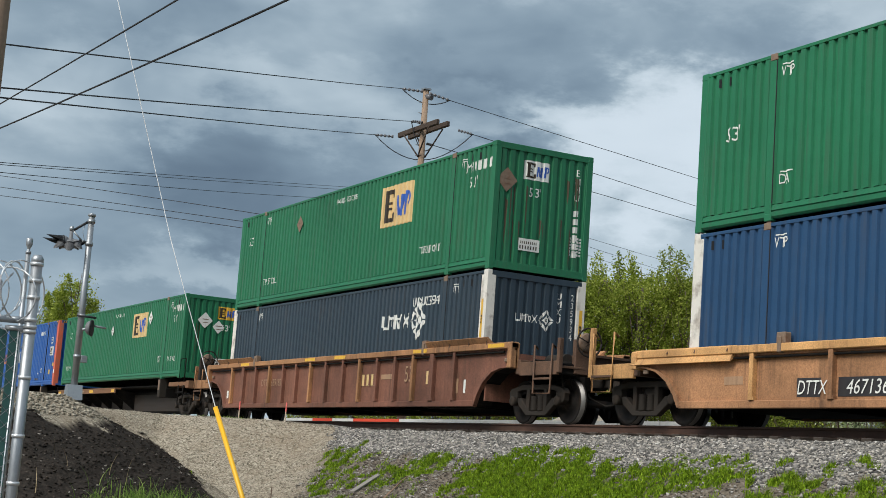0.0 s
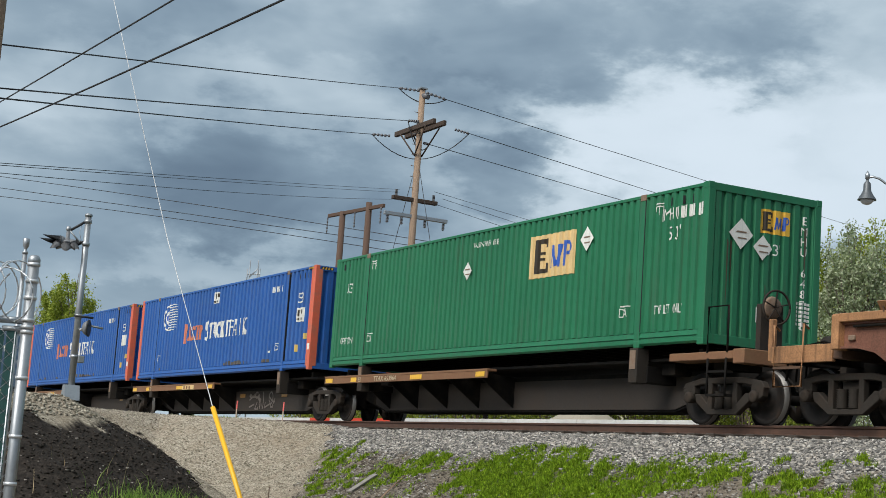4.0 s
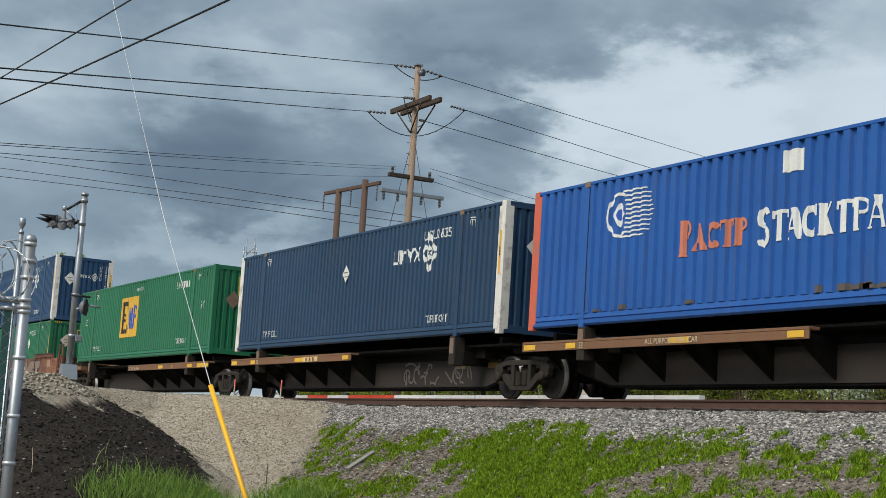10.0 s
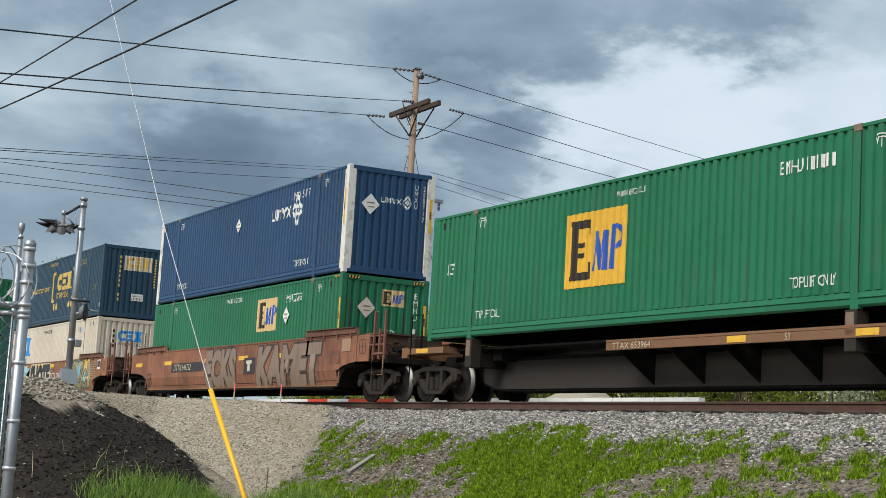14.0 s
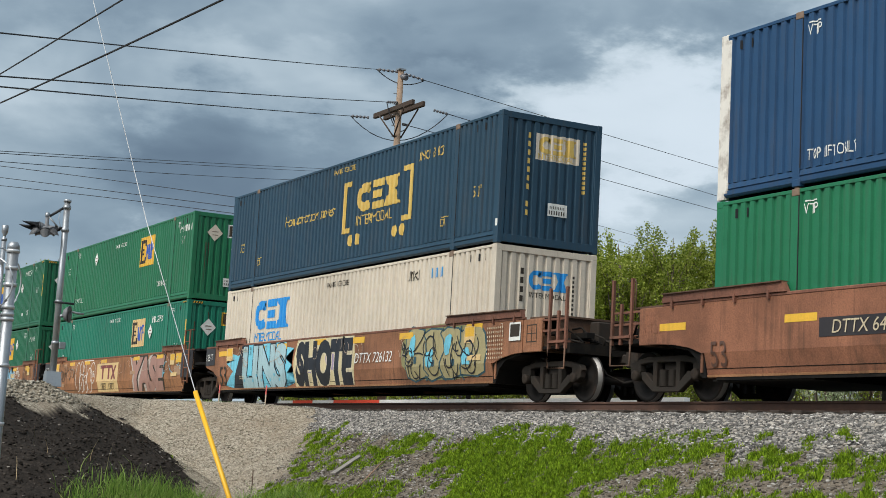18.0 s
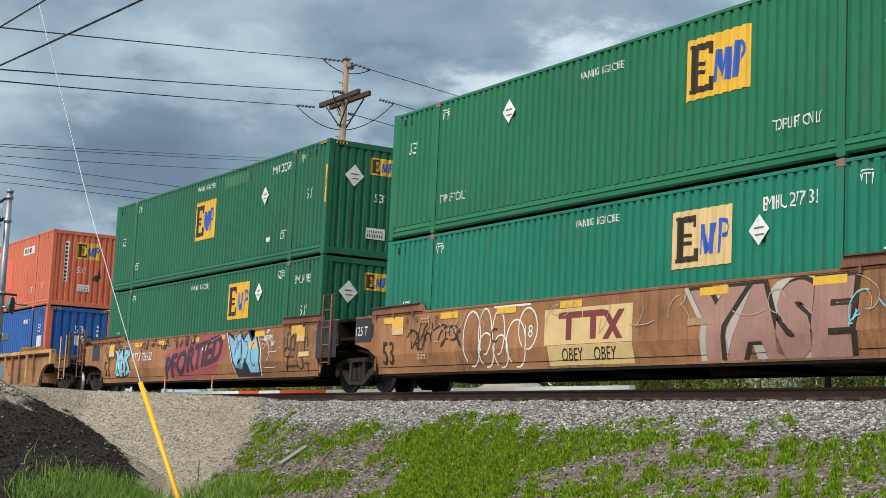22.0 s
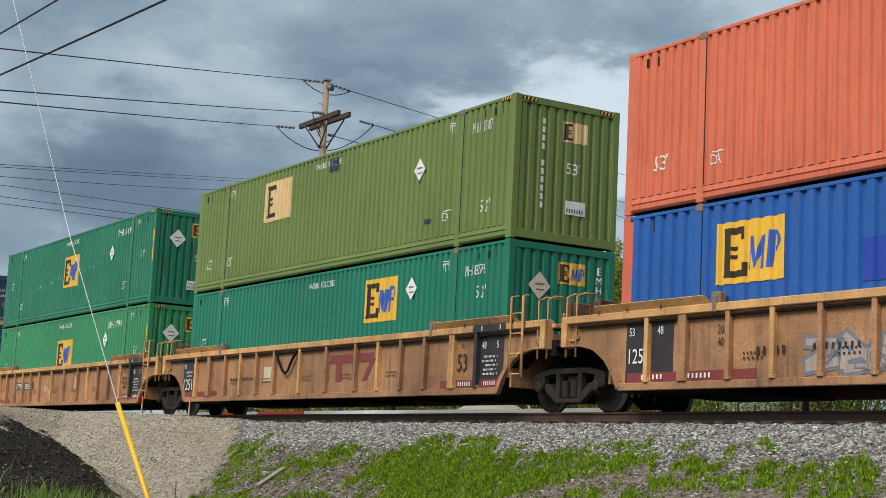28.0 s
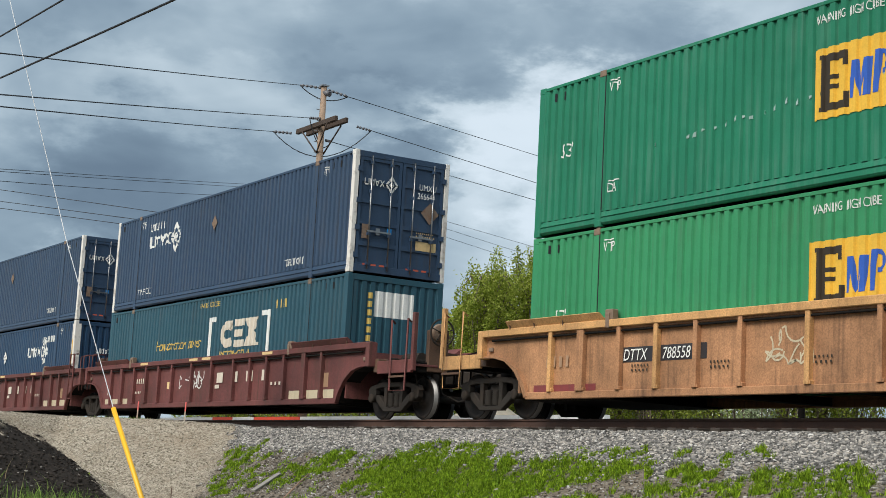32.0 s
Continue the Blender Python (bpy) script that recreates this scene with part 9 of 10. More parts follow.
# ---- markings and graffiti on the cars ----
def dress_cars():
    faded = paint("faded_marking", (0.36, 0.22, 0.13))
    red = paint("faded_red_marking", (0.20, 0.040, 0.040))
    dark = paint("dark_panel", (0.030, 0.027, 0.030))
    buff = paint("buff_marking", (0.52, 0.44, 0.30))
    c = CARS["A"]
    car_marks(c, 1.386, [("box", -13.15, 0.44, -12.6, 0.74, dark), ("box", -12.2, 0.44, -10.6, 0.74, dark), ("text", "DTTX", -13.12, 0.48, 0.32, WHITE, 0.8, 0.2), ("text", "467136", -12.0, 0.48, 0.32, WHITE, 0.95, 0.2), ("box", -15.0, 0.66, -14.5, 0.80, faded)])
    c = CARS["B"]
    car_marks(c, 1.386, [("text", "53", -3.55, 0.92, 0.55, faded), ("box", -4.9, 1.0, -4.3, 1.12, faded), ("box", -6.2, 0.86, -5.0, 1.14, TAN), ("bars", -6.1, 0.86, -5.05, 1.14, 4, CAR_BROWN), ("box", -2.45, 0.85, -2.0, 1.15, TAN),
                        ("box", -1.2, 0.62, -0.85, 0.95, faded), ("box", -0.6, 0.62, -0.50, 0.92, WHITE), ("text", "DTTX 659182", -13.0, 0.95, 0.28, faded, 0.95),
                        ("text", "20", -3.3, 1.22, 0.2, faded), ("text", "40", -3.3, 1.0, 0.2, faded), ("box", -15.9, 0.62, -15.75, 0.85, WHITE)])
    car_marks(c, 1.50, [("box", x, 1.57, x + 0.7, 1.65, YELLOW) for x in (-14.6, -9.6, -7.6, -3.0, 0.6)])
    for l in "CDEFG":
        c = CARS[l]
        m = [("box", -16.2, 0.96, -15.75, 1.07, YELLOW), ("box", -14.6, 0.96, -14.25, 1.07, YELLOW), ("box", -11.2, 0.96, -10.6, 1.07, YELLOW), ("box", -8.0, 0.96, -7.6, 1.07, YELLOW), ("text", "53", -14.1, 0.95, 0.17, buff, 0.9)]
        if l == "D":
            m += [("box", -10.6, 0.94, -9.4, 1.08, TAN), ("bars", -10.4, 0.96, -9.6, 1.06, 3, CAR_BROWN)]
        elif l == "F":
            m += [("box", -10.6, 0.95, -9.6, 1.08, TAN), ("bars", -10.4, 0.97, -9.7, 1.06, 3, CAR_BROWN)]
        elif l == "C":
            m += [("text", "TTAX 653964", -13.2, 0.955, 0.175, buff, 1.25)]
        elif l == "G":
            m = [("box", x, 0.96, x + 0.5, 1.07, YELLOW) for x in (-5.0, -1.9)] + [("text", "TTAX 653964", -8.4, 0.95, 0.175, buff, 1.2), ("text", "53", -3.5, 0.95, 0.17, buff), ("box", -0.9, 0.95, 0.2, 1.07, YELLOW), ("box", -16.6, 1.1, -16.0, 1.2, YELLOW)]
        else:
            m += [("text", "ALL PURPOSE SPINE CAR", -11.9, 0.965, 0.15, buff, 0.95)]
        car_marks(c, 1.34, m)
    for l, seed, x0, x1 in (("F", 3, -6.2, -2.3), ("D", 8, -6.5, -4.5)):
        part("chalk_tag", shapes(strokes(x0, x1, 0.34, 0.9, 14, 0.05, seed), out=0.44, flat=True), paint("chalk_grey", (0.16, 0.13, 0.11)), CARS[l], "faint grey chalk graffiti")
    for l, xs in (("D", (-7.4, -3.9)), ("E", (-3.6,)), ("F", (-3.4, -1.9))):
        car_marks(CARS[l], 0.44, [("box", x, 0.72, x + 0.45, 0.84, paint("dim_yellow", (0.30, 0.16, 0.04))) for x in xs])

    M = MURAL
    yl = lambda xs, z=1.42, w=0.75, h=0.13: [("box", x, z, x + w, z + h, YELLOW) for x in xs]
    c = CARS["H"]
    car_marks(c, 1.42, yl((-17.5, -14.2, -10.1, -7.0, -3.8), 1.20) + [("box", -13.4, 0.94, -10.2, 1.24, dark), ("text", "DTTX 646732", -13.1, 0.99, 0.30, buff, 0.98, 0.15),
                          ("text", "53", -16.05, 0.54, 0.62, paint("worn_black", (0.10, 0.05, 0.035))), ("box", -6.5, 0.78, -5.6, 1.26, dark), ("box", -6.2, 0.86, -6.0, 1.18, CREAM), ("box", -6.32, 1.08, -5.88, 1.18, CREAM), ("box", -0.2, 0.95, 0.45, 1.30, CAR_BROWN), ("box", 0.55, 1.25, 1.1, 1.58, faded)])
    k = dict(out=1.42, flat=True, wrap=True)
    grey, ink = paint("spray_dusty_grey", (0.235, 0.165, 0.125)), paint("spray_dull_black", (0.05, 0.035, 0.03))
    spray_word(c, "ECKS", -9.95, -7.2, 0.50, 1.56, grey, ink, 0.10, 0.055)
    spray_word(c, "KAMET", -5.55, -0.75, 0.48, 1.54, grey, ink, 0.10, 0.055, 0.15)
    c = CARS["I"]
    flames = [(-15.6, 0.50), (-14.8, 0.40), (-11.0, 0.40), (-10.9, 0.62), (-10.1, 0.55), (-10.8, 0.80), (-10.5, 1.0), (-11.0, 1.2), (-10.4, 1.45), (-10.9, 1.5), (-11.0, 1.69), (-14.0, 1.69),
              (-14.5, 1.35), (-15.4, 1.47), (-14.9, 1.22), (-15.5, 1.15), (-14.9, 0.9), (-15.4, 0.62)]
    k = dict(out=1.42, flat=True, wrap=True)
    g = part("mural_ground", shapes([flames], lift=0.003, **k), M["cyan"], c, "sprayed cyan flames")
    part("mural_fill", shapes([[(-14.95, 0.40), (-14.10, 0.40), (-13.75, 1.69), (-14.25, 1.69)]], lift=0.005, **k), M["black"], g)
    spray_word(c, "LINS", -14.15, -10.9, 0.48, 1.60, paint("spray_pale_cyan", (0.34, 0.50, 0.54)), M["black"], 0.09, 0.045)
    part("mural_fill", shapes([blob(-14.0 + 0.33 * i, 0.62 + 0.13 * (i % 2), 0.05, 0.045, 8, 0.1, i) for i in range(9)], lift=0.016, **k), M["cyan"], g)
    g = part("mural_ground", shapes([[(-10.3, 0.40), (-6.6, 0.44), (-6.5, 1.0), (-6.6, 1.64), (-10.15, 1.66), (-10.4, 1.1)]], lift=0.0045, **k), M["straw"], c, "sprayed straw-coloured ground")
    part("mural_fill", shapes([blob(-9.3, 0.9, 0.35, 0.2, 12, 0.3, 3), blob(-8.0, 1.1, 0.3, 0.25, 12, 0.3, 5)], lift=0.0062, **k), paint("spray_lilac", (0.30, 0.24, 0.36)), g)
    spray_word(c, "SHOTE", -10.2, -6.65, 0.50, 1.58, M["black"], paint("spray_pale_straw", (0.62, 0.55, 0.38)), 0.10, 0.045)
    g = part("mural_ground", shapes([blob(-2.1, 1.10, 1.95, 0.60, 18, 0.10, 6)], lift=0.003, **k), M["olive"], c, "sprayed olive ground")
    bulging(c, -3.6, -0.25, 4, paint("spray_dull_straw", (0.36, 0.31, 0.16)), paint("spray_deep_teal", (0.03, 0.085, 0.11)), 77)
    part("mural_fill", shapes([blob(-3.4 + i * 0.85, 1.25 - 0.3 * (i % 2), 0.16, 0.22, 10, 0.3, i) for i in range(4)], lift=0.018, **k), M["cyan"], g)
    part("tag", shapes(strokes(-3.8, -0.4, 0.45, 1.6, 26, 0.03, 78), lift=0.022, **k), M["black"], c)
    car_marks(c, 1.42, [("text", "DTTX 726132", -6.5, 0.94, 0.36, WHITE, 0.98, 0.2), ("text", "53", -16.0, 0.52, 0.80, BROWNBLACK), ("box", -17.2, 1.22, -16.6, 1.50, dark),
                        ("text", "125 T", -17.22, 1.26, 0.30, WHITE, 0.85)] + [("box", x, z, x + 0.7, z + 0.15, YELLOW) for x, z in ((-16.2, 1.38), (-13.2, 1.42), (-11.6, 1.45), (-9.0, 1.48), (-6.7, 1.44), (-4.1, 1.44), (-0.9, 1.5))])
    c = CARS["J"]
    k = dict(out=1.42, flat=True, wrap=True)
    loops = [(-11.55, 1.02, 0.36, 0.58), (-11.0, 1.15, 0.26, 0.48), (-10.95, 0.78, 0.30, 0.36), (-10.45, 1.12, 0.24, 0.46), (-10.35, 0.74, 0.28, 0.34), (-9.75, 0.88, 0.36, 0.48), (-9.3, 1.15, 0.34, 0.42)]
    part("mural", shapes([r_ for x, z, a, b in [(-12.44 + (x + 11.91) * 0.91, z, a, b) for x, z, a, b in loops] for r_ in ring(x, z, a, b, 0.035, 18, -100, 235)] + [rect(-11.3, 1.60, -10.0, 1.64)], **k), WHITE, c, "white sprayed outline graffiti")
    part("tag", words("C", -11.40, 0.92, 0.42, out=1.42, flat=True, lift=0.010), BROWNBLACK, c)
    part("tag", words("18", -10.15, 0.98, 0.34, out=1.42, flat=True, lift=0.010), WHITE, c)
    part("mural_ground", shapes([rect(-9.4, 0.42, -6.8, 0.79)], lift=0.003, **k), TAN, c)
    for x in (-8.95, -7.95):
        part("tag", words("OBEY", x, 0.50, 0.34, out=1.42, flat=True, lift=0.010, wrap=True, shear=0.25, squeeze=0.8), BROWNBLACK, c)
    car_marks(c, 1.42, [("box", -9.5, 0.80, -6.8, 1.47, TAN), ("box", -9.05, 1.28, -8.3, 1.40, red), ("box", -8.80, 0.88, -8.62, 1.28, red), ("box", -8.28, 1.28, -7.62, 1.40, red), ("box", -8.04, 0.88, -7.86, 1.28, red), ("box", -7.66, 0.86, -7.48, 1.38, red, 0.46), ("box", -7.24, 0.86, -7.06, 1.38, red, -0.46), ("text", "53", -15.9, 0.58, 0.72, BROWNBLACK), ("box", -17.0, 1.20, -16.4, 1.52, dark), ("text", "125 T", -17.22, 1.26, 0.30, WHITE, 0.85)] +
              [("box", x, 1.48, x + 0.7, 1.61, YELLOW) for x in (-15.9, -13.4, -11.2, -9.0, -5.0, -2.4)] + [("box", -0.4, 1.30, 0.15, 1.60, YELLOW), ("box", -5.3, 1.0, -4.7, 1.12, faded), ("box", -0.5, 0.9, 0.4, 1.2, faded)])
    part("mural", words("YASE", -5.42, 0.53, 1.40, out=1.42, flat=True, squeeze=1.03, bold=0.14, shear=0.1, lift=0.004, wrap=True), paint("spray_dull_white", (0.46, 0.40, 0.36)), c, "dull white sprayed halo")
    spray_word(c, "YASE", -5.25, -1.55, 0.50, 1.56, paint("spray_dusty_rose", (0.36, 0.20, 0.16)), BROWNBLACK, 0.10, 0.055, 0.1)
    part("tag", shapes(strokes(-15.0, -12.6, 0.85, 1.5, 16, 0.03, 23), out=1.42, flat=True, lift=0.012), BROWNBLACK, c)
    part("tag", shapes(strokes(-1.6, 1.0, 0.85, 1.5, 14, 0.025, 26), out=1.42, flat=True, lift=0.012), M["cyan"], c)
    c = CARS["K"]
    k = dict(out=1.42, flat=True, wrap=True)
    part("mural_ground", shapes([[(-10.4, 1.1), (-9.7, 0.40), (-6.8, 0.40), (-5.55, 1.0), (-5.5, 1.67), (-8.2, 1.69)]], lift=0.003, **k), paint("spray_rose_red", (0.34, 0.075, 0.075)), c, "sprayed red patch")
    rising_word(c, "PFORTIED", -10.2, -5.8, 0.42, 1.08, 0.50, M["purple"], 0.035)
    teeth = [(-5.5, 1.68), (-5.05, 0.85), (-4.72, 0.34), (-3.2, 0.34), (-3.2, 1.12), (-3.5, 1.60), (-3.75, 1.42), (-3.98, 1.68), (-4.3, 1.45), (-4.55, 1.69), (-4.9, 1.5)]
    grown = [(-4.3 + (x + 4.3) * 1.05, z) for x, z in teeth]
    g = part("mural", shapes([grown], lift=0.003, **k), M["white"], c, "sprayed sky-blue piece with black teeth")
    part("mural_fill", shapes([teeth], lift=0.006, **k), M["black"], g)
    part("mural_fill", shapes([[(-5.38, 1.58), (-4.98, 0.88), (-4.80, 0.66), (-4.55, 0.95), (-4.40, 0.62), (-4.15, 0.92), (-3.85, 0.52), (-3.28, 0.52), (-3.28, 1.08), (-3.52, 1.48), (-3.78, 1.32), (-4.02, 1.58), (-4.32, 1.36), (-4.6, 1.60), (-4.95, 1.40)]], lift=0.009, **k),
         paint("spray_sky", (0.22, 0.46, 0.62)), g)
    part("mural_line", shapes(ring(-4.55, 1.1, 0.16, 0.30, 0.03, 10, -80, 170) + ring(-4.15, 1.12, 0.18, 0.26, 0.03, 10, -120, 120) + ring(-3.6, 1.0, 0.2, 0.32, 0.03, 10, 90, 300) + [rect(-4.9, 1.0, -4.86, 1.42, 0.18), rect(-4.42, 0.8, -4.38, 1.5, -0.1)], lift=0.013, **k), M["black"], g)
    part("mural_line", shapes(ring(-2.95, 1.05, 0.35, 0.30, 0.02, 12, -60, 90) + ring(-3.0, 1.2, 0.10, 0.08, 0.016, 10) + ring(-2.75, 1.28, 0.07, 0.06, 0.016, 10) + [rect(-3.1, 0.62, -2.35, 0.64, 0.25), rect(-2.75, 1.02, -2.2, 1.04, 0.1), rect(-3.15, 1.36, -2.7, 1.38, -0.06)], lift=0.012, **k), M["white"], g)
    for w_, x, z in (("I", -3.08, 1.50), ("MY", -2.82, 1.50), ("WOMEN", -2.98, 1.35), ("BBY", -2.5, 1.20)):
        part("tag", words(w_, x, z, 0.17, out=1.42, flat=True, lift=0.012, squeeze=0.8, bold=0.006), WHITE, c)
    scrawl = ring(-1.62, 1.22, 0.12, 0.22, 0.03, 14) + ring(-1.42, 1.28, 0.14, 0.24, 0.03, 14) + ring(-1.18, 1.22, 0.15, 0.20, 0.03, 14) + ring(-1.5, 1.0, 0.22, 0.14, 0.03, 14) + ring(-0.72, 0.72, 0.18, 0.17, 0.04, 14, -150, 120) + [rect(-1.62, 0.50, -1.56, 0.95, 0.22), rect(-1.60, 0.62, -0.85, 0.67), rect(-1.5, 0.86, -1.1, 0.90)]
    part("tag", shapes(scrawl + ring(-0.40, 1.12, 0.12, 0.24, 0.04, 12) + [rect(-0.36, 0.42, -0.32, 0.72, 0.02), rect(-0.5, 0.68, -0.2, 0.71)], lift=0.014, **k), paint("spray_faded_black", (0.045, 0.032, 0.026)), c, "looping black sprayed tag")
    mural(c, -14.7, -13.4, 0.50, 1.5, 3, M["cyan"], BROWNBLACK, 18, shade=WHITE, fat=0.15)
    car_marks(c, 1.42, [("text", "DTTX 726132", -13.2, 1.02, 0.36, WHITE, 0.86, 0.2), ("text", "53", -15.9, 0.58, 0.72, BROWNBLACK), ("box", -17.1, 1.1, -16.4, 1.58, faded)] +
              [("box", x, 1.46, x + 0.65, 1.59, YELLOW) for x in (-13.0, -10.9, -8.2, -6.3, -3.6)] + [("box", -1.3, 1.45, -0.6, 1.65, YELLOW), ("box", -7.3, 1.18, -6.8, 1.34, TAN), ("box", -4.0, 1.15, -3.4, 1.34, TAN)])
    part("tag", shapes(strokes(-15.9, -13.6, 1.05, 1.65, 14, 0.035, 46), out=1.42, flat=True, lift=0.012), BROWNBLACK, c)
    part("tag", shapes(strokes(-12.6, -7.6, 1.30, 1.68, 22, 0.03, 47), out=1.42, flat=True, lift=0.012), BROWNBLACK, c)

    for l in "IJK":
        c = CARS[l]
        car_marks(c, 1.42, [("box", -17.28, 1.12, -16.50, 1.64, dark), ("box", -15.5, 1.22, -15.0, 1.60, TAN), ("box", -15.45, 1.36, -15.05, 1.58, YELLOW), ("text", "48", -14.9, 1.46, 0.17, BROWNBLACK), ("text", "45", -14.45, 1.46, 0.17, BROWNBLACK), ("text", "40", -13.6, 1.48, 0.15, BROWNBLACK),
                            ("text", "20", -13.6, 1.36, 0.15, BROWNBLACK), ("bars", -14.2, 1.50, -13.8, 1.54, 6, buff), ("bars", -14.2, 1.44, -13.8, 1.47, 6, buff), ("bars", -14.3, 0.72, -13.9, 0.76, 6, buff), ("bars", -14.3, 0.66, -13.9, 0.70, 6, buff),
                            ("box", -0.95, 1.24, -0.50, 1.60, TAN), ("box", -0.92, 1.38, -0.53, 1.58, YELLOW), 
                            ("box", -0.8, 0.86, -0.2, 0.98, TAN), *([("bars", 0.05, 1.50 - 0.09 * q, 0.75, 1.54 - 0.09 * q, 8, buff) for q in range(8)] + [("box", 0.95, 1.22, 1.40, 1.60, WHITE), ("box", 0.99, 1.30, 1.36, 1.56, BROWNBLACK)] if l == "I" else [("box", 0.17, 0.80, 1.28, 1.68, dark)])], 0.0105)
        part("tag", shapes(strokes(-16.0, 0.8, 0.95, 1.62, 26, 0.014, ord(l)), out=1.42, flat=True, wrap=True, lift=0.018), paint("chalk_buff", (0.46, 0.36, 0.28)), c, "thin pale chalk scribbles")
    for l in "LMN":
        car_marks(CARS[l], 1.386, [r for x in (-12.9, -10.9, -8.7, -6.6, -4.5) for r in (("bars", x, 0.84, x + 0.5, 0.88, 6, BROWNBLACK), ("bars", x, 0.76, x + 0.5, 0.80, 5, BROWNBLACK))])
    c = CARS["L"]
    car_marks(c, 1.386, [("box", -15.85, 0.46, -14.6, 1.50, dark), ("text", "53", -15.75, 1.25, 0.2, WHITE), ("text", "48", -15.0, 1.25, 0.2, WHITE), ("text", "125T", -15.75, 0.78, 0.36, WHITE, 0.85), ("box", -15.8, 0.46, -12.6, 0.62, red), ("bars", -15.4, 0.50, -14.8, 0.58, 6, WHITE),
                        ("bars", -14.2, 0.50, -13.6, 0.58, 6, WHITE), ("text", "45", -14.3, 1.15, 0.18, BROWNBLACK), ("text", "20", -13.5, 1.20, 0.2, BROWNBLACK), ("text", "40", -13.5, 1.0, 0.2, BROWNBLACK), ("text", "DTTX 78855", -6.4, 1.04, 0.24, BROWNBLACK),
                        ("text", "53", -2.0, 0.92, 0.42, BROWNBLACK), ("bars", -12.6, 0.82, -11.9, 0.95, 5, BROWNBLACK), ("bars", -11.4, 0.86, -10.4, 0.95, 8, BROWNBLACK), ("box", -9.3, 0.95, -8.8, 1.35, faded)])
    mural(c, -11.6, -6.2, 0.48, 1.10, 7, M["pale"], paint("spray_steel", (0.16, 0.17, 0.20)), 71, out=1.386, wrap=False, fat=0.13)
    for l in "MN":
        c = CARS[l]
        car_marks(c, 1.386, [("box", -0.72, 0.46, 0.10, 1.52, dark), ("text", "48", -0.65, 1.22, 0.2, WHITE), ("text", "5", -0.12, 1.22, 0.2, WHITE), ("box", -2.2, 0.46, 0.05, 0.62, red), ("bars", -1.5, 0.50, -1.0, 0.58, 6, WHITE), ("bars", -0.55, 0.50, -0.1, 0.58, 6, WHITE),
                            ("text", "53", -1.55, 0.80, 0.50, BROWNBLACK), ("text", "45", -1.45, 1.26, 0.17, BROWNBLACK), ("text", "20", -2.85, 1.22, 0.2, BROWNBLACK), ("text", "40", -2.85, 1.02, 0.2, BROWNBLACK)] +
                  [("bars", -0.62 + 0.05 * (k % 3), 0.70 + 0.085 * k, -0.06 - 0.06 * (k % 2), 0.74 + 0.085 * k, 11, WHITE) for k in range(5)])
        part("painted_rib", bars((-0.834, -0.726, -1.489, -1.384, 0.455, 1.537)), dark, c, "black painted rib")
        part("painted_chord", bars((-0.86, 0.30, -1.504, -1.40, 1.537, 1.679)), dark, c, "black painted chord")
        for x in (-0.55, 0.1):
            part("marking", shapes([rect(x, 1.56, x + 0.03, 1.66)], out=1.505, flat=True), WHITE, c)
        if l == "M":
            car_marks(c, 1.386, [("box", -16.25, 0.46, -15.28, 1.52, dark), ("text", "1251", -16.15, 0.66, 0.44, WHITE, 0.85), ("text", "53", -16.15, 1.26, 0.17, WHITE), ("text", "4", -15.5, 1.26, 0.17, WHITE), ("bars", -16.0, 1.12, -15.55, 1.17, 8, WHITE), ("bars", -15.95, 1.02, -15.6, 1.06, 7, WHITE), ("box", -16.1, 0.46, -13.8, 0.60, red), ("box", -10.85, 0.80, -10.40, 1.15, buff), ("box", -8.0 + 0.8, 1.12, -5.1, 1.32, red), ("box", -6.9, 0.70, -6.6, 1.12, red),
                                ("box", -6.1, 0.70, -5.8, 1.12, red), ("box", -5.6, 0.70, -5.4, 1.2, red, 0.4), ("bars", -12.9, 0.85, -11.4, 0.92, 9, BROWNBLACK)])
            part("chain", bent([(-10.1, -1.46, 1.48), (-9.85, -1.47, 1.25), (-9.6, -1.47, 1.02), (-9.45, -1.47, 0.96), (-9.3, -1.47, 1.02), (-9.1, -1.47, 1.28), (-8.88, -1.46, 1.48)], 0.035, 6), DARK, c, "dark hanging chain")
        else:
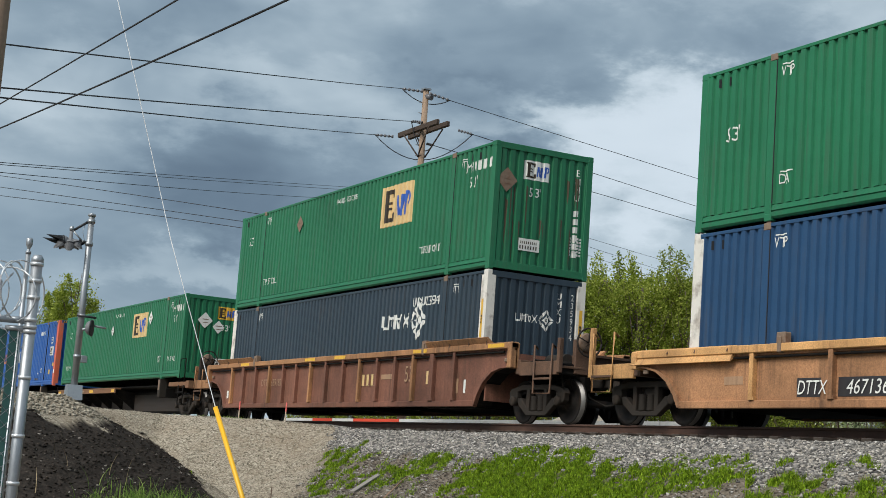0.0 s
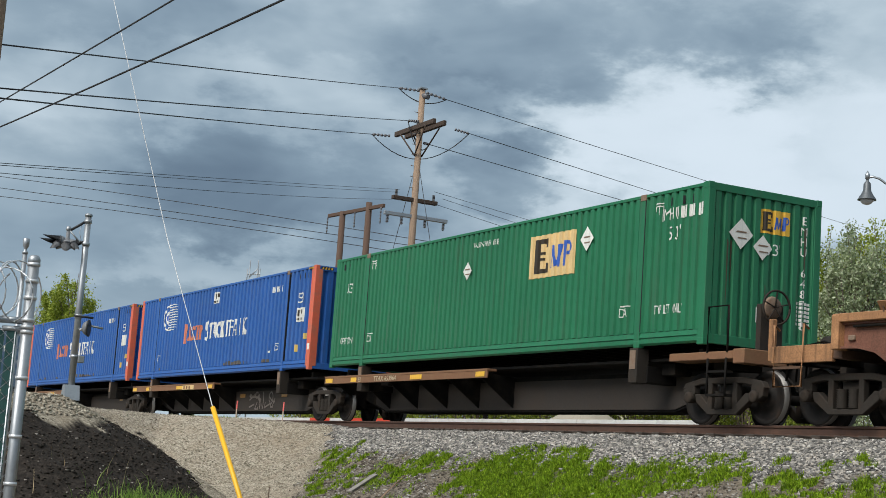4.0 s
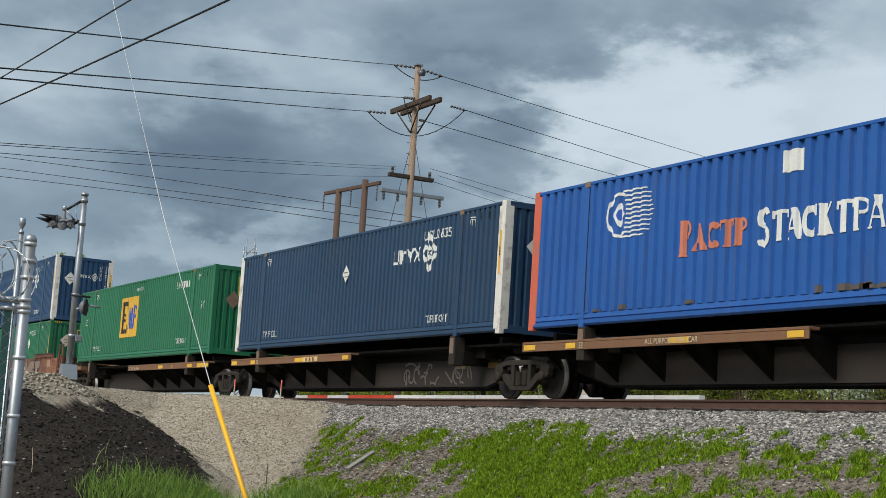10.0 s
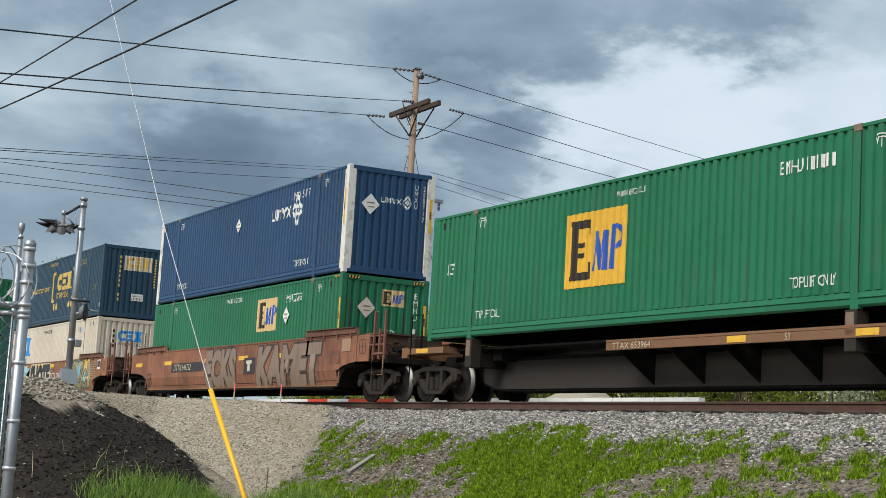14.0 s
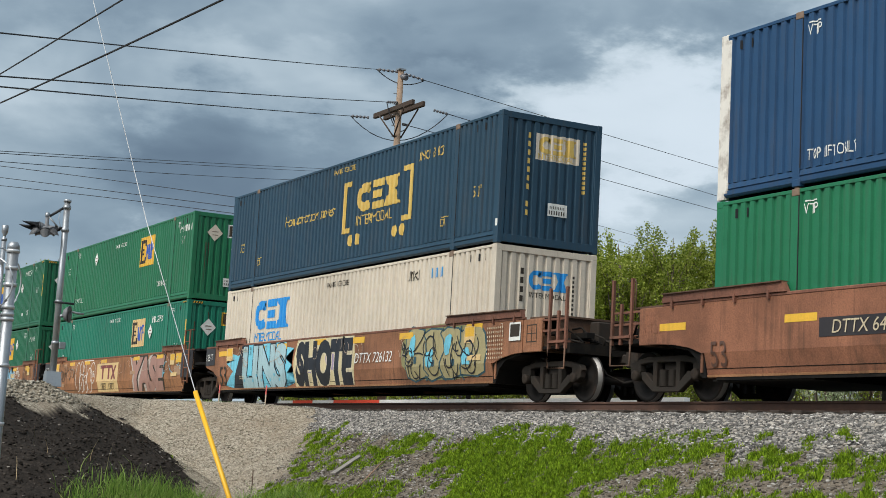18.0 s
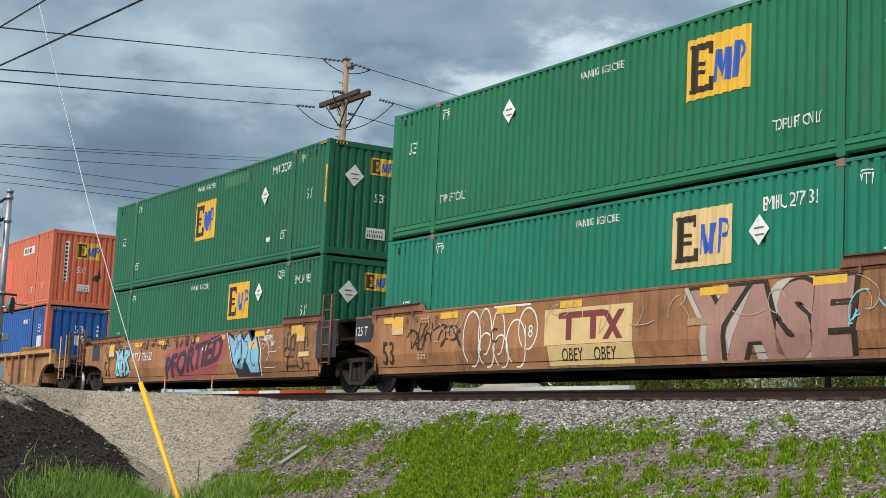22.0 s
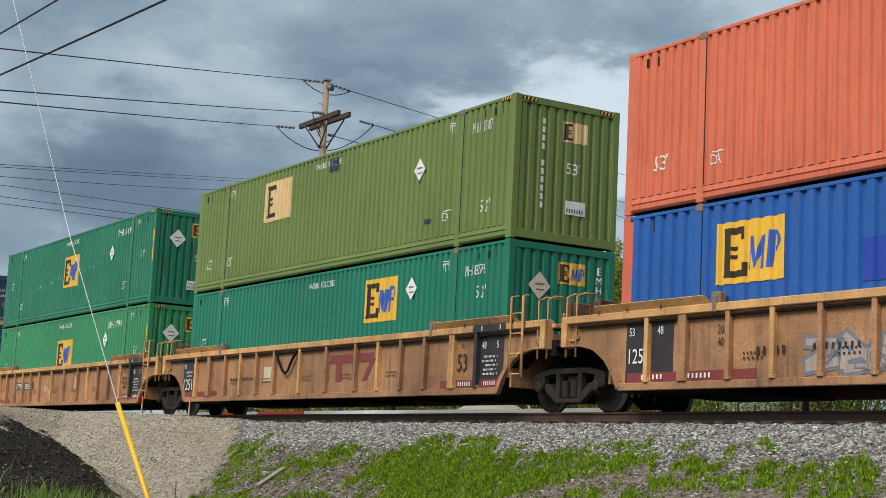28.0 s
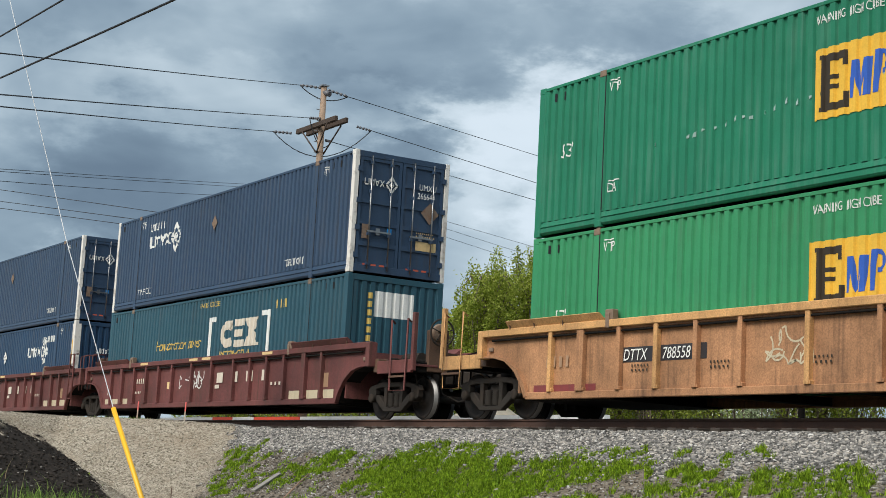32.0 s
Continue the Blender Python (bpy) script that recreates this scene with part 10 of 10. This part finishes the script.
            car_marks(c, 1.386, [("box", -13.3, 0.92, -11.0, 1.18, dark), ("text", "DTTX", -13.12, 0.95, 0.28, WHITE, 0.85, 0.2), ("text", "788558", -12.08, 0.95, 0.28, WHITE, 0.85, 0.2), ("box", -15.8, 0.46, -13.9, 0.58, red), ("box", -6.3, 0.85, -5.8, 1.25, buff), ("bars", -15.4, 0.9, -14.6, 1.1, 4, faded)])
            part("tag", shapes(strokes(-9.6, -8.7, 0.75, 1.35, 9, 0.03, 51), out=1.386, flat=True), buff, c)
    for l in "OP":
        c = CARS[l]
        car_marks(c, 1.386, [("box", -2.55, 0.46, -0.2, 0.66, buff), ("text", "53", -1.95, 0.78, 0.48, CREAM), ("box", -1.0, 0.72, -0.5, 1.05, faded), ("bars", -7.0, 0.95, -3.2, 1.22, 4, CREAM), ("bars", -7.1, 0.80, -6.4, 0.90, 1, CREAM), ("bars", -3.6, 0.82, -2.9, 0.90, 3, CREAM),
                            ("text", "125", -15.6, 0.75, 0.34, CREAM, 0.85), ("box", -15.8, 0.46, -13.8, 0.62, buff), ("bars", -13.4, 1.05, -12.2, 1.20, 7, CREAM), ("box", -10.6, 0.85, -10.1, 1.05, TAN), ("bars", -13.4, 0.75, -12.6, 0.82, 6, CREAM)])
        car_marks(c, 1.50, [("box", x, 1.58, x + 0.6, 1.65, TAN) for x in (-12.6, -8.8, -7.9, -4.0)])
        part("tag", shapes(strokes(-9.6, -7.9, 0.80, 1.35, 10, 0.03, 61 + ord(l)), out=1.386, flat=True), WHITE, c)


dress_cars()


# ---- what moves ----
def gone(t):
    """Metres that the train has run, from the middle of the clip."""
    u = (t - 16) / 16
    return 129.53 * u + 8.383 * u ** 2 + 0.912 * u ** 3 + 0.253 * u ** 4


def motions():
    for ob, place, z in TRAIN:
        walk(ob, [(t, pose(place + gone(t), TRACK_Y, z)) for t in [0.5 * k for k in range(65)]])
    steps = [2 * k / 30 for k in range(481)]
    for ax, x in SPINNING:
        walk(ax, [(t, pose(x, 0, WHEEL_R, 0, math.degrees(gone(t) / WHEEL_R) % 360, 0)) for t in steps])


motions()
